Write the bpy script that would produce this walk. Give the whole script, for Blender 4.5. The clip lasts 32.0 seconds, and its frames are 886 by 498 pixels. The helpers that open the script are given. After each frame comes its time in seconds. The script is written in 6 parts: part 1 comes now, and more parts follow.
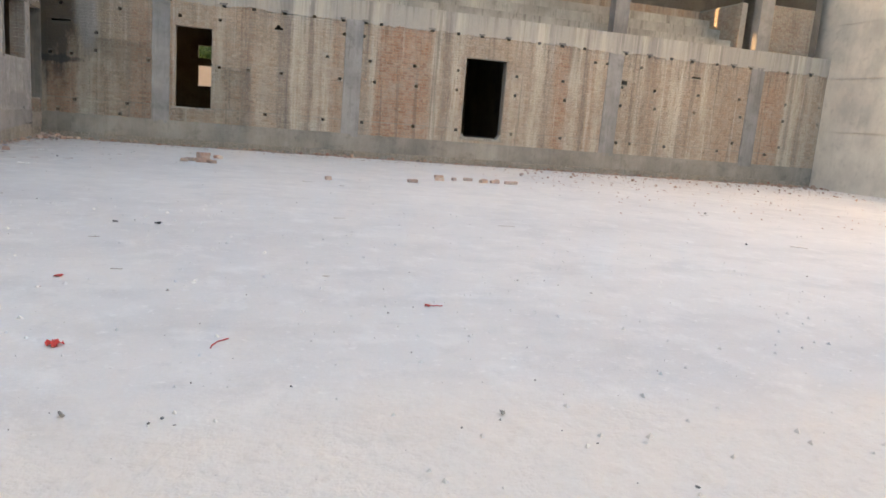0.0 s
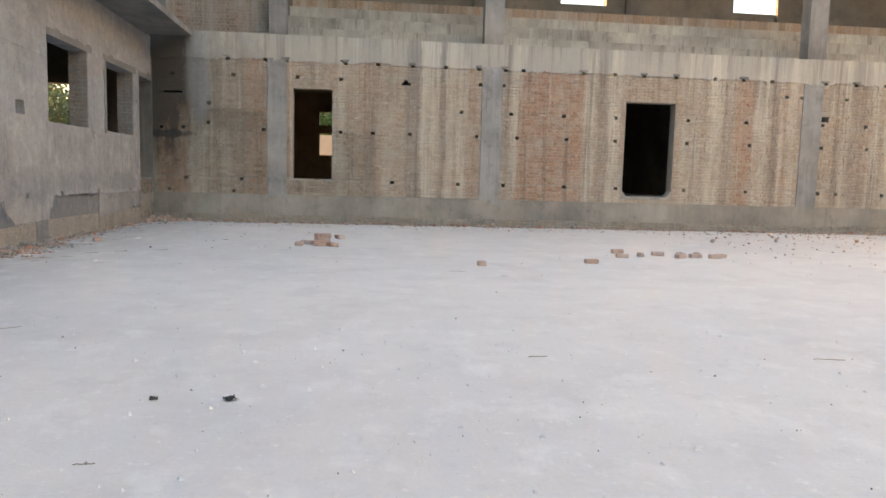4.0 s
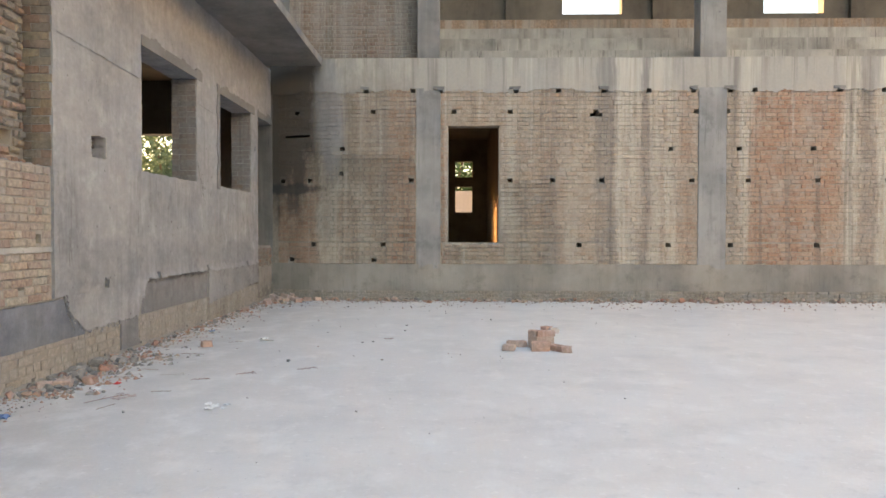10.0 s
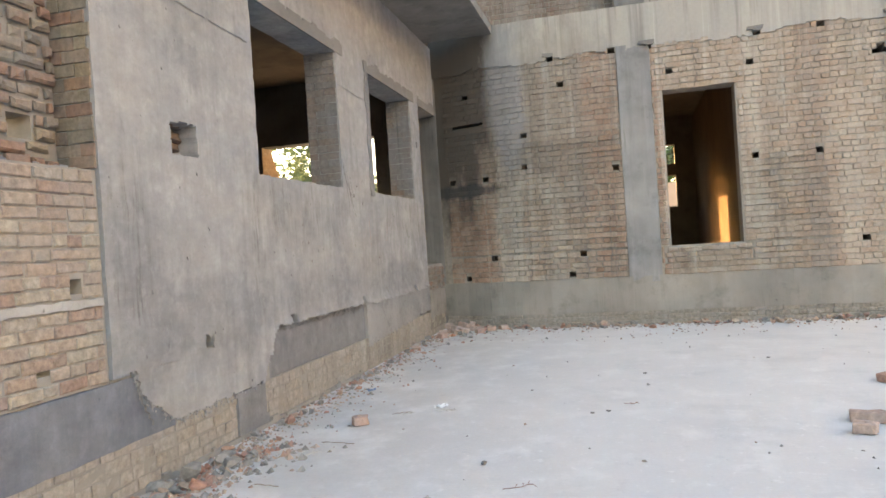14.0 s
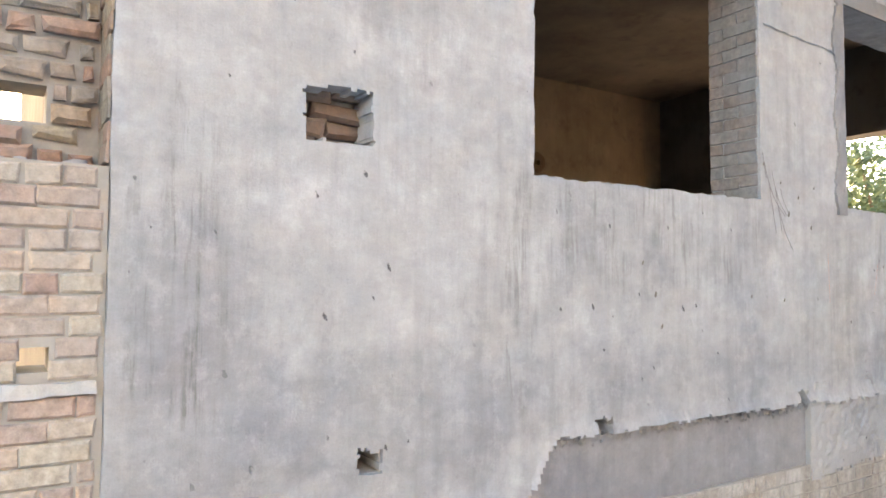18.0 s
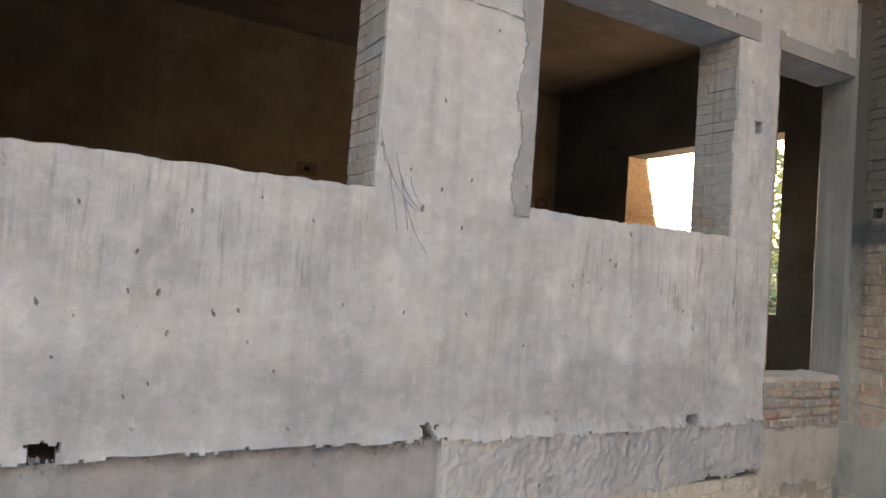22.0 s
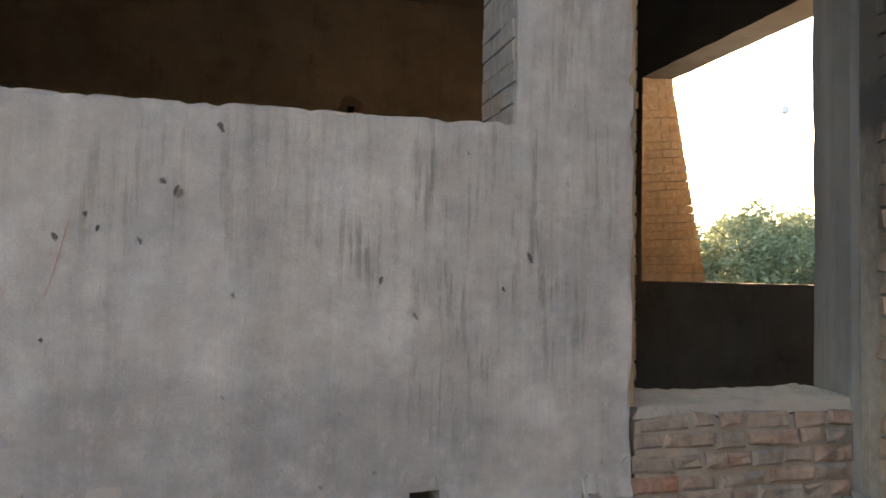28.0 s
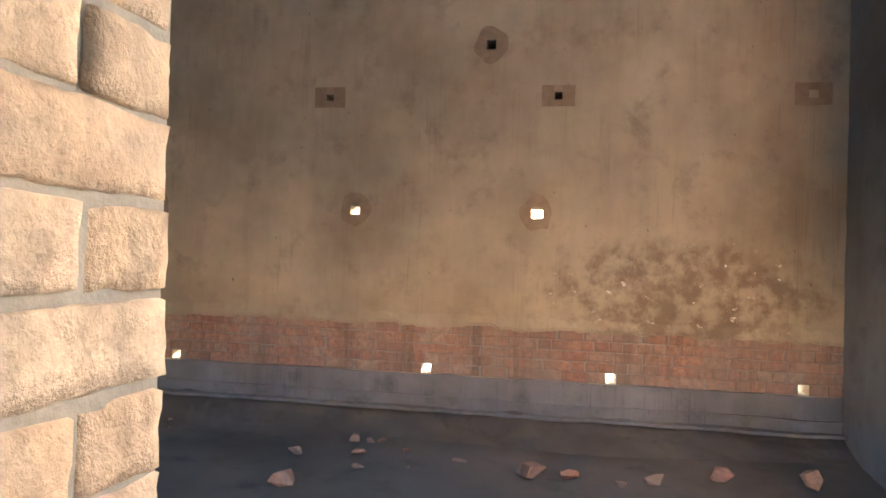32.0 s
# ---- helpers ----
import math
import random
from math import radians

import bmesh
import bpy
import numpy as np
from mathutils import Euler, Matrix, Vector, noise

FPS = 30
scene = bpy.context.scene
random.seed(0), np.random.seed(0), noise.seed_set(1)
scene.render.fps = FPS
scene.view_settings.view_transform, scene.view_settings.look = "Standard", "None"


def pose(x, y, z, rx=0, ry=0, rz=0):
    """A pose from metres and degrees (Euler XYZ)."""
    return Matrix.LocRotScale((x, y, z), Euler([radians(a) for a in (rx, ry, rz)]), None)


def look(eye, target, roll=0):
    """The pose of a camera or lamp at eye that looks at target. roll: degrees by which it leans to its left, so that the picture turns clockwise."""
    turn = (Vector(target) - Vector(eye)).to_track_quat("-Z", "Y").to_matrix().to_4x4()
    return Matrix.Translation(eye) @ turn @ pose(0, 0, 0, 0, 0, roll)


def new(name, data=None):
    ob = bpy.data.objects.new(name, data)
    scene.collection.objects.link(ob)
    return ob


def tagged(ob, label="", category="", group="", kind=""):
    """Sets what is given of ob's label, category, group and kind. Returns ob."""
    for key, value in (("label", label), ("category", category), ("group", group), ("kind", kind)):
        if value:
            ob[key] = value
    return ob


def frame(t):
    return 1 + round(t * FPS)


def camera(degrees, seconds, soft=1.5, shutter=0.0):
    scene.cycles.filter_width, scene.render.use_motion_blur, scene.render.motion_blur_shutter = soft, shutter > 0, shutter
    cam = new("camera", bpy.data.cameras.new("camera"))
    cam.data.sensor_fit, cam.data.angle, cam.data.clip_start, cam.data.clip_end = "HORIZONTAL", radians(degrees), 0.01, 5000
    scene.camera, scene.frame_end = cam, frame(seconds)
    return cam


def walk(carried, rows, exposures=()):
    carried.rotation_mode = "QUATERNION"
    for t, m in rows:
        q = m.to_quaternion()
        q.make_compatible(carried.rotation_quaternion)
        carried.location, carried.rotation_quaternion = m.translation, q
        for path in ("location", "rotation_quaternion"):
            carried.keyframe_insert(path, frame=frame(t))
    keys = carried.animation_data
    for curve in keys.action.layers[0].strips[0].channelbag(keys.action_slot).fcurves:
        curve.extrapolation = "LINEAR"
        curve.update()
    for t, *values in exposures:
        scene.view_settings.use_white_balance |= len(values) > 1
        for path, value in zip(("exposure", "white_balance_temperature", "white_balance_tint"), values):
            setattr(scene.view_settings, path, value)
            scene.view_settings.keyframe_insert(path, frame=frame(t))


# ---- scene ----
PATH = [
    (0, (6.25, -24.684, 1.388), (6.787, -22.789, 1.039), 4.7),
    (0.5, (6.218, -24.228, 1.381), (6.728, -22.342, 0.952), 2.2),
    (1, (6.257, -23.766, 1.455), (6.742, -21.847, 1.172), 3.0),
    (1.5, (6.253, -23.244, 1.44), (6.649, -21.306, 1.141), 5.6),
    (2, (6.24, -22.741, 1.474), (6.714, -20.818, 1.195), 2.0),
    (2.5, (6.27, -22.263, 1.458), (6.537, -20.29, 1.273), 4.1),
    (4.5, (6.074, -19.971, 1.399), (6.248, -17.989, 1.193), 0.6),
    (5, (6.027, -19.58, 1.393), (6.034, -17.587, 1.224), 2.9),
    (5.5, (5.811, -19.163, 1.334), (5.725, -17.17, 1.183), 5.2),
    (6, (5.664, -18.751, 1.37), (5.556, -16.758, 1.236), 0.5),
    (6.5, (5.415, -18.299, 1.353), (5.217, -16.319, 1.15), 5.6),
    (7, (5.185, -17.82, 1.385), (5.169, -15.83, 1.187), 1.9),
    (7.5, (4.961, -17.446, 1.391), (4.911, -15.447, 1.328), -2.5),
    (8, (4.822, -16.959, 1.452), (4.765, -14.96, 1.468), 1.8),
    (8.5, (4.606, -16.592, 1.437), (4.635, -14.593, 1.418), -2.3),
    (9, (4.475, -16.11, 1.473), (4.369, -14.114, 1.396), 1.9),
    (9.5, (4.234, -15.677, 1.466), (4.281, -13.679, 1.399), 1.8),
    (10, (4.082, -15.299, 1.462), (4.036, -13.3, 1.418), 0.1),
    (10.5, (3.904, -14.854, 1.43), (3.797, -12.86, 1.32), 5.2),
    (11, (3.734, -14.377, 1.442), (3.854, -12.388, 1.272), 1.1),
    (11.5, (3.566, -13.912, 1.412), (3.525, -11.918, 1.264), 3.1),
    (12, (3.477, -13.419, 1.43), (3.664, -11.437, 1.245), 3.1),
    (12.5, (3.371, -13.021, 1.466), (3.525, -11.033, 1.313), -0.9),
    (13, (3.328, -12.691, 1.465), (3.112, -10.711, 1.289), 0.1),
    (13.5, (3.202, -12.365, 1.488), (2.955, -10.382, 1.418), -1.6),
    (14, (3.199, -12.043, 1.509), (2.682, -10.112, 1.499), -3.7),
    (14.5, (3.223, -11.753, 1.508), (2.358, -9.953, 1.41), -2.5),
    (16.5, (3.051, -9.988, 1.645), (1.544, -8.673, 1.68), 1.2),
    (17, (3.127, -9.548, 1.73), (1.558, -8.309, 1.672), 5.4),
    (17.5, (2.991, -9.106, 1.692), (1.322, -8.005, 1.644), 7.1),
    (18, (2.887, -8.643, 1.685), (1.185, -7.598, 1.783), 0.3),
    (18.5, (3.0, -8.232, 1.697), (1.217, -7.352, 1.913), -2.3),
    (19, (3.002, -7.916, 1.783), (1.223, -7.045, 2.054), -0.2),
    (19.5, (3.106, -7.617, 1.876), (1.368, -6.656, 2.11), 0.5),
    (20, (3.347, -7.379, 1.927), (1.6, -6.416, 2.075), 2.7),
    (20.5, (3.453, -6.99, 1.756), (1.711, -6.048, 2.037), 5.8),
    (21, (3.556, -6.566, 1.728), (1.812, -5.616, 1.967), 1.0),
    (21.5, (3.644, -6.225, 1.744), (1.884, -5.275, 1.786), 4.5),
    (22, (3.55, -5.846, 1.776), (1.809, -4.865, 1.867), 4.1),
    (22.5, (3.537, -5.503, 1.755), (1.766, -4.575, 1.824), -1.0),
    (23, (3.561, -5.173, 1.764), (1.756, -4.313, 1.738), 1.6),
    (23.5, (3.408, -4.889, 1.751), (1.598, -4.04, 1.796), 2.8),
    (24, (3.334, -4.569, 1.795), (1.492, -3.79, 1.838), -1.5),
    (24.5, (3.372, -4.263, 1.794), (1.47, -3.658, 1.931), 0.3),
    (25, (3.349, -4.008, 1.816), (1.461, -3.357, 1.919), -1.7),
    (25.5, (3.17, -3.724, 1.764), (1.275, -3.096, 1.877), -1.1),
    (26, (3.025, -3.403, 1.756), (1.117, -2.803, 1.748), -2.1),
    (26.5, (2.92, -3.055, 1.805), (1.028, -2.42, 1.671), 1.5),
    (28.5, (2.179, -1.832, 1.686), (0.24, -1.359, 1.811), 0.2),
    (29, (1.953, -1.475, 1.709), (0.022, -0.957, 1.783), -2.6),
    (29.5, (1.759, -1.125, 1.707), (-0.21, -0.771, 1.727), 1.3),
    (30, (1.483, -0.902, 1.716), (-0.5, -0.683, 1.856), 5.0),
    (30.5, (1.151, -0.664, 1.699), (-0.841, -0.534, 1.815), 0.1),
    (31, (0.842, -0.452, 1.731), (-1.152, -0.594, 1.792), 2.3),
    (31.5, (0.445, -0.355, 1.729), (-1.531, -0.655, 1.811), 2.8),
    (32, (0.110, -0.323, 1.746), (-1.856, -0.691, 1.774), 1.8),
]
cam = camera(64.5, 32.0, soft=1.6, shutter=0.0)
EXPOSURE = [(t, 2.6 + e, k, 14 if t < 14 else 13) for t, e, k in ((0, 0.28, 8000), (2, 0.33, 8050), (5, 0.36, 8200), (7, 0.6, 8300), (8, 0.45, 8300), (11, 0.7, 8300), (13, 0.75, 8300), (14.5, 1.1, 7900), (16.5, 1.5, 7300), (19, 1.6, 7400), (20, 1.3, 7450), (22, 1.18, 7600), (25, 1.22, 7600), (26, 0.93, 7500), (28.5, 0.53, 7500), (30, 0.83, 7500), (31, 1.5, 7300), (31.5, 2.45, 6600), (32, 3.55, 5550))]
walk(cam, [(t, look(eye, target, roll)) for t, eye, target, roll in PATH], EXPOSURE)

# ---- light: hazy low western sun behind the side building, open sky over the hall ----
SUN_AIM = Vector((0.94, -0.28, -0.19)).normalized()
world = bpy.data.worlds.new("hazy_sky")
scene.world = world
world.use_nodes = True
sky = world.node_tree.nodes.new("ShaderNodeTexSky")
sky.sky_type, sky.sun_disc = "NISHITA", False
sky.sun_elevation = math.asin(-SUN_AIM.z)
sky.sun_rotation = math.atan2(-SUN_AIM.x, -SUN_AIM.y)
sky.dust_density, sky.air_density = 3.0, 1.0
back = world.node_tree.nodes["Background"]
back.inputs["Strength"].default_value = 0.15
world.node_tree.links.new(sky.outputs["Color"], back.inputs["Color"])
sun_data = bpy.data.lights.new("sun", "SUN")
sun_data.energy, sun_data.angle, sun_data.color = 2.6, radians(1.0), (1.0, 0.64, 0.33)
sun = new("sun", sun_data)
sun.matrix_world = look((-60, 25, 30), Vector((-60, 25, 30)) + SUN_AIM)
# Area lamp added at the north window, standing in for sky and ground bounce.
window_light = bpy.data.lights.new("window_light", "AREA")
window_light.shape, window_light.size, window_light.size_y = "RECTANGLE", 1.9, 2.1
window_light.energy, window_light.color = 1.8, (1.0, 0.95, 0.88)
lit = new("window_light", window_light)
lit.matrix_world = look((-3.05, 2.45, 2.80), (-3.4, 0.0, 3.95))


# ---- materials ----
def node_mat(name, rough=0.9, metal=0.0):
    m = bpy.data.materials.new(name)
    m.use_nodes = True
    nt = m.node_tree
    bsdf = nt.nodes["Principled BSDF"]
    bsdf.inputs["Roughness"].default_value = rough
    bsdf.inputs["Metallic"].default_value = metal
    bsdf.inputs["Specular IOR Level"].default_value = 0.25
    return m, nt, bsdf


def place_node(nt):
    """World position, so that pieces on one mesh differ."""
    return nt.nodes.new("ShaderNodeNewGeometry").outputs["Position"]


def noise_node(nt, where, scale, stretch=(1, 1, 1), detail=5.0, rough=0.6, shift=(0, 0, 0)):
    mp = nt.nodes.new("ShaderNodeMapping")
    mp.inputs["Scale"].default_value = stretch
    mp.inputs["Location"].default_value = shift
    nt.links.new(where, mp.inputs["Vector"])
    n = nt.nodes.new("ShaderNodeTexNoise")
    n.inputs["Scale"].default_value = scale
    n.inputs["Detail"].default_value = detail
    n.inputs["Roughness"].default_value = rough
    nt.links.new(mp.outputs["Vector"], n.inputs["Vector"])
    return n.outputs["Fac"]


def ramp_node(nt, fac, stops):
    r = nt.nodes.new("ShaderNodeValToRGB")
    els = r.color_ramp.elements
    while len(els) < len(stops):
        els.new(0.5)
    for e, (p, c) in zip(els, stops):
        e.position = p
        e.color = (*c, 1) if len(c) == 3 else c
    nt.links.new(fac, r.inputs["Fac"])
    return r.outputs["Color"]


def mix_node(nt, fac, a, b, mode="MIX"):
    n = nt.nodes.new("ShaderNodeMix")
    n.data_type, n.blend_type = "RGBA", mode
    for sock, v in ((n.inputs["Factor"], fac), (n.inputs["A"], a), (n.inputs["B"], b)):
        if isinstance(v, (int, float)):
            sock.default_value = v
        elif isinstance(v, tuple):
            sock.default_value = (*v, 1)
        else:
            nt.links.new(v, sock)
    return n.outputs["Result"]


def math_node(nt, op, a, b=0.0):
    n = nt.nodes.new("ShaderNodeMath")
    n.operation = op
    for sock, v in zip(n.inputs, (a, b)):
        if isinstance(v, (int, float)):
            sock.default_value = v
        else:
            nt.links.new(v, sock)
    return n.outputs["Value"]


def bump_node(nt, bsdf, height, strength=0.4, distance=0.01):
    b = nt.nodes.new("ShaderNodeBump")
    b.inputs["Strength"].default_value = strength
    b.inputs["Distance"].default_value = distance
    nt.links.new(height, b.inputs["Height"])
    nt.links.new(b.outputs["Normal"], bsdf.inputs["Normal"])


def band(lo, hi):
    return [(lo, (0, 0, 0)), (hi, (1, 1, 1))]


def cement(name, pale, dark, stain, streak=0.5, blotch=0.5, bump=0.35, pits=0.5, rough=0.92, tint=None, spots_at=()):
    """Cement plaster or cast concrete: cloudy patches, drip streaks, fine grain and small pits."""
    m, nt, bsdf = node_mat(name, rough)
    p = place_node(nt)
    cloud = noise_node(nt, p, 0.9, detail=8, rough=0.62)
    col = ramp_node(nt, cloud, [(0.33, dark), (0.62, pale)])
    drip = noise_node(nt, p, 5.0, (1, 1, 0.07), detail=6, rough=0.65)
    wide = noise_node(nt, p, 1.6, (1, 1, 0.22), detail=4, shift=(4, 7, 1))
    s = math_node(nt, "MULTIPLY", ramp_node(nt, drip, band(0.50, 0.74)), ramp_node(nt, wide, band(0.40, 0.62)))
    col = mix_node(nt, math_node(nt, "MULTIPLY", s, streak), col, stain)
    pale_drip = noise_node(nt, p, 7.0, (1, 1, 0.05), detail=4, shift=(11, 3, 2))
    col = mix_node(nt, math_node(nt, "MULTIPLY", ramp_node(nt, pale_drip, band(0.56, 0.72)), streak * 0.5), col, tuple(min(0.75, c * 1.25) for c in pale))
    spots = noise_node(nt, p, 2.7, detail=7, rough=0.7, shift=(3, 1, 9))
    col = mix_node(nt, math_node(nt, "MULTIPLY", ramp_node(nt, spots, band(0.54, 0.70)), blotch), col, tint or stain)
    fine = noise_node(nt, p, 38.0, (1, 1, 0.04), detail=3, rough=0.6, shift=(2, 9, 4))
    mask = noise_node(nt, p, 1.3, (1, 1, 0.5), detail=4, shift=(8, 5, 3))
    f = math_node(nt, "MULTIPLY", ramp_node(nt, fine, band(0.57, 0.66)), ramp_node(nt, mask, band(0.46, 0.62)))
    col = mix_node(nt, math_node(nt, "MULTIPLY", f, min(0.9, streak * 0.8)), col, tuple(0.8 * c for c in stain))
    big = noise_node(nt, p, 0.45, (1, 1, 0.6), detail=5, rough=0.6, shift=(1, 6, 2))
    col = mix_node(nt, 0.55, col, ramp_node(nt, big, [(0.32, (0.30, 0.30, 0.315)), (0.66, (0.66, 0.65, 0.63))]), "OVERLAY")
    for centre, reach, amount, tone in spots_at:
        zone = spot_mask(nt, p, centre, reach, math_node(nt, "MULTIPLY", math_node(nt, "SUBTRACT", spots, 0.5), 1.6))
        patchy = ramp_node(nt, noise_node(nt, p, 5.5, detail=6, rough=0.65, shift=(6, 6, 2)), band(0.40, 0.58))
        col = mix_node(nt, math_node(nt, "MULTIPLY", math_node(nt, "MULTIPLY", zone, patchy), amount), col, tone)
        fleck = ramp_node(nt, noise_node(nt, p, 11, (1, 1, 1.5), detail=3, rough=0.5, shift=(1, 3, 9)), band(0.68, 0.71))
        col = mix_node(nt, math_node(nt, "MULTIPLY", math_node(nt, "MULTIPLY", zone, fleck), 0.8), col, (0.42, 0.37, 0.30))
    grain = noise_node(nt, p, 140, detail=4, rough=0.7)
    col = mix_node(nt, 0.16, col, ramp_node(nt, grain, [(0.25, (0.25, 0.25, 0.25)), (0.75, (0.85, 0.85, 0.85))]), "OVERLAY")
    pit = noise_node(nt, p, 16, (1, 1, 0.75), detail=2, shift=(7, 2, 5))
    holes = ramp_node(nt, pit, band(0.735, 0.77))
    col = mix_node(nt, math_node(nt, "MULTIPLY", holes, pits), col, tuple(0.35 * c for c in stain))
    nt.links.new(col, bsdf.inputs["Base Color"])
    h = math_node(nt, "ADD", math_node(nt, "MULTIPLY", spots, 0.7), math_node(nt, "MULTIPLY", grain, 0.35))
    h = math_node(nt, "SUBTRACT", h, math_node(nt, "MULTIPLY", holes, 0.8))
    bump_node(nt, bsdf, h, bump, 0.012)
    return m


def bricky(name, tones, cementing, amount=0.5, stretch=0.06, fine=1.1, bump=0.5):
    """Fired brick: each piece its own tone, smeared and dripped over with cement."""
    m, nt, bsdf = node_mat(name, 0.95)
    geo = nt.nodes.new("ShaderNodeNewGeometry")
    p = geo.outputs["Position"]
    info = nt.nodes.new("ShaderNodeObjectInfo")
    each = math_node(nt, "FRACT", math_node(nt, "ADD", geo.outputs["Random Per Island"], math_node(nt, "MULTIPLY", info.outputs["Random"], 7.31)))
    n = len(tones)
    col = ramp_node(nt, each, [(i / (n - 1), c) for i, c in enumerate(tones)])
    mottle = noise_node(nt, p, 21, detail=6, rough=0.7)
    col = mix_node(nt, 0.65, col, ramp_node(nt, mottle, [(0.3, (0.22, 0.20, 0.19)), (0.7, (0.80, 0.78, 0.76))]), "OVERLAY")
    drip = noise_node(nt, p, fine, (1, 1, stretch), detail=7, rough=0.72)
    smear = noise_node(nt, p, 4.2, (1, 1, 0.6), detail=6, rough=0.65, shift=(5, 2, 8))
    c = math_node(nt, "ADD", math_node(nt, "MULTIPLY", ramp_node(nt, drip, band(0.42, 0.60)), 0.75), math_node(nt, "MULTIPLY", ramp_node(nt, smear, band(0.46, 0.66)), 0.45))
    col = mix_node(nt, math_node(nt, "MULTIPLY", c, amount), col, cementing)
    dark = noise_node(nt, p, 1.7, (1, 1, 0.10), detail=6, rough=0.7, shift=(21, 4, 0))
    col = mix_node(nt, math_node(nt, "MULTIPLY", ramp_node(nt, dark, band(0.52, 0.66)), 0.85 * amount), col, tuple(0.36 * v for v in cementing))
    thin = noise_node(nt, p, 3.6, (1, 1, 0.035), detail=4, rough=0.6, shift=(13, 6, 0))
    col = mix_node(nt, math_node(nt, "MULTIPLY", ramp_node(nt, thin, band(0.58, 0.66)), 0.6 * amount), col, tuple(min(0.62, 1.35 * v) for v in cementing))
    thin = noise_node(nt, p, 5.1, (1, 1, 0.03), detail=4, rough=0.6, shift=(33, 6, 0))
    col = mix_node(nt, math_node(nt, "MULTIPLY", ramp_node(nt, thin, band(0.60, 0.68)), 0.6 * amount), col, tuple(0.3 * v for v in cementing))
    if stretch < 0.1:
        run = noise_node(nt, p, 1.9, (1, 1, 0.022), detail=5, rough=0.6, shift=(3, 16, 0))
        broken = noise_node(nt, p, 2.2, (1, 1, 0.35), detail=6, rough=0.7, shift=(8, 1, 4))
        f = math_node(nt, "MULTIPLY", ramp_node(nt, run, band(0.53, 0.63)), ramp_node(nt, broken, band(0.32, 0.50)))
        col = mix_node(nt, math_node(nt, "MULTIPLY", f, 0.85 * amount), col, tuple(min(0.6, 1.3 * v) for v in cementing))
    nt.links.new(col, bsdf.inputs["Base Color"])
    h = math_node(nt, "ADD", mottle, math_node(nt, "MULTIPLY", noise_node(nt, p, 90, detail=4), 0.5))
    bump_node(nt, bsdf, h, bump, 0.008)
    return m


def plain(name, a, b, scale=12.0, rough=0.85, bump=0.2, metal=0.0):
    m, nt, bsdf = node_mat(name, rough, metal)
    p = place_node(nt)
    info = nt.nodes.new("ShaderNodeObjectInfo")
    geo = nt.nodes.new("ShaderNodeNewGeometry")
    f = noise_node(nt, p, scale, detail=6, rough=0.65)
    each = math_node(nt, "FRACT", math_node(nt, "ADD", geo.outputs["Random Per Island"], info.outputs["Random"]))
    f = math_node(nt, "ADD", math_node(nt, "MULTIPLY", f, 0.7), math_node(nt, "MULTIPLY", each, 0.3))
    nt.links.new(ramp_node(nt, f, [(0.3, a), (0.7, b)]), bsdf.inputs["Base Color"])
    bump_node(nt, bsdf, f, bump, 0.01)
    return m


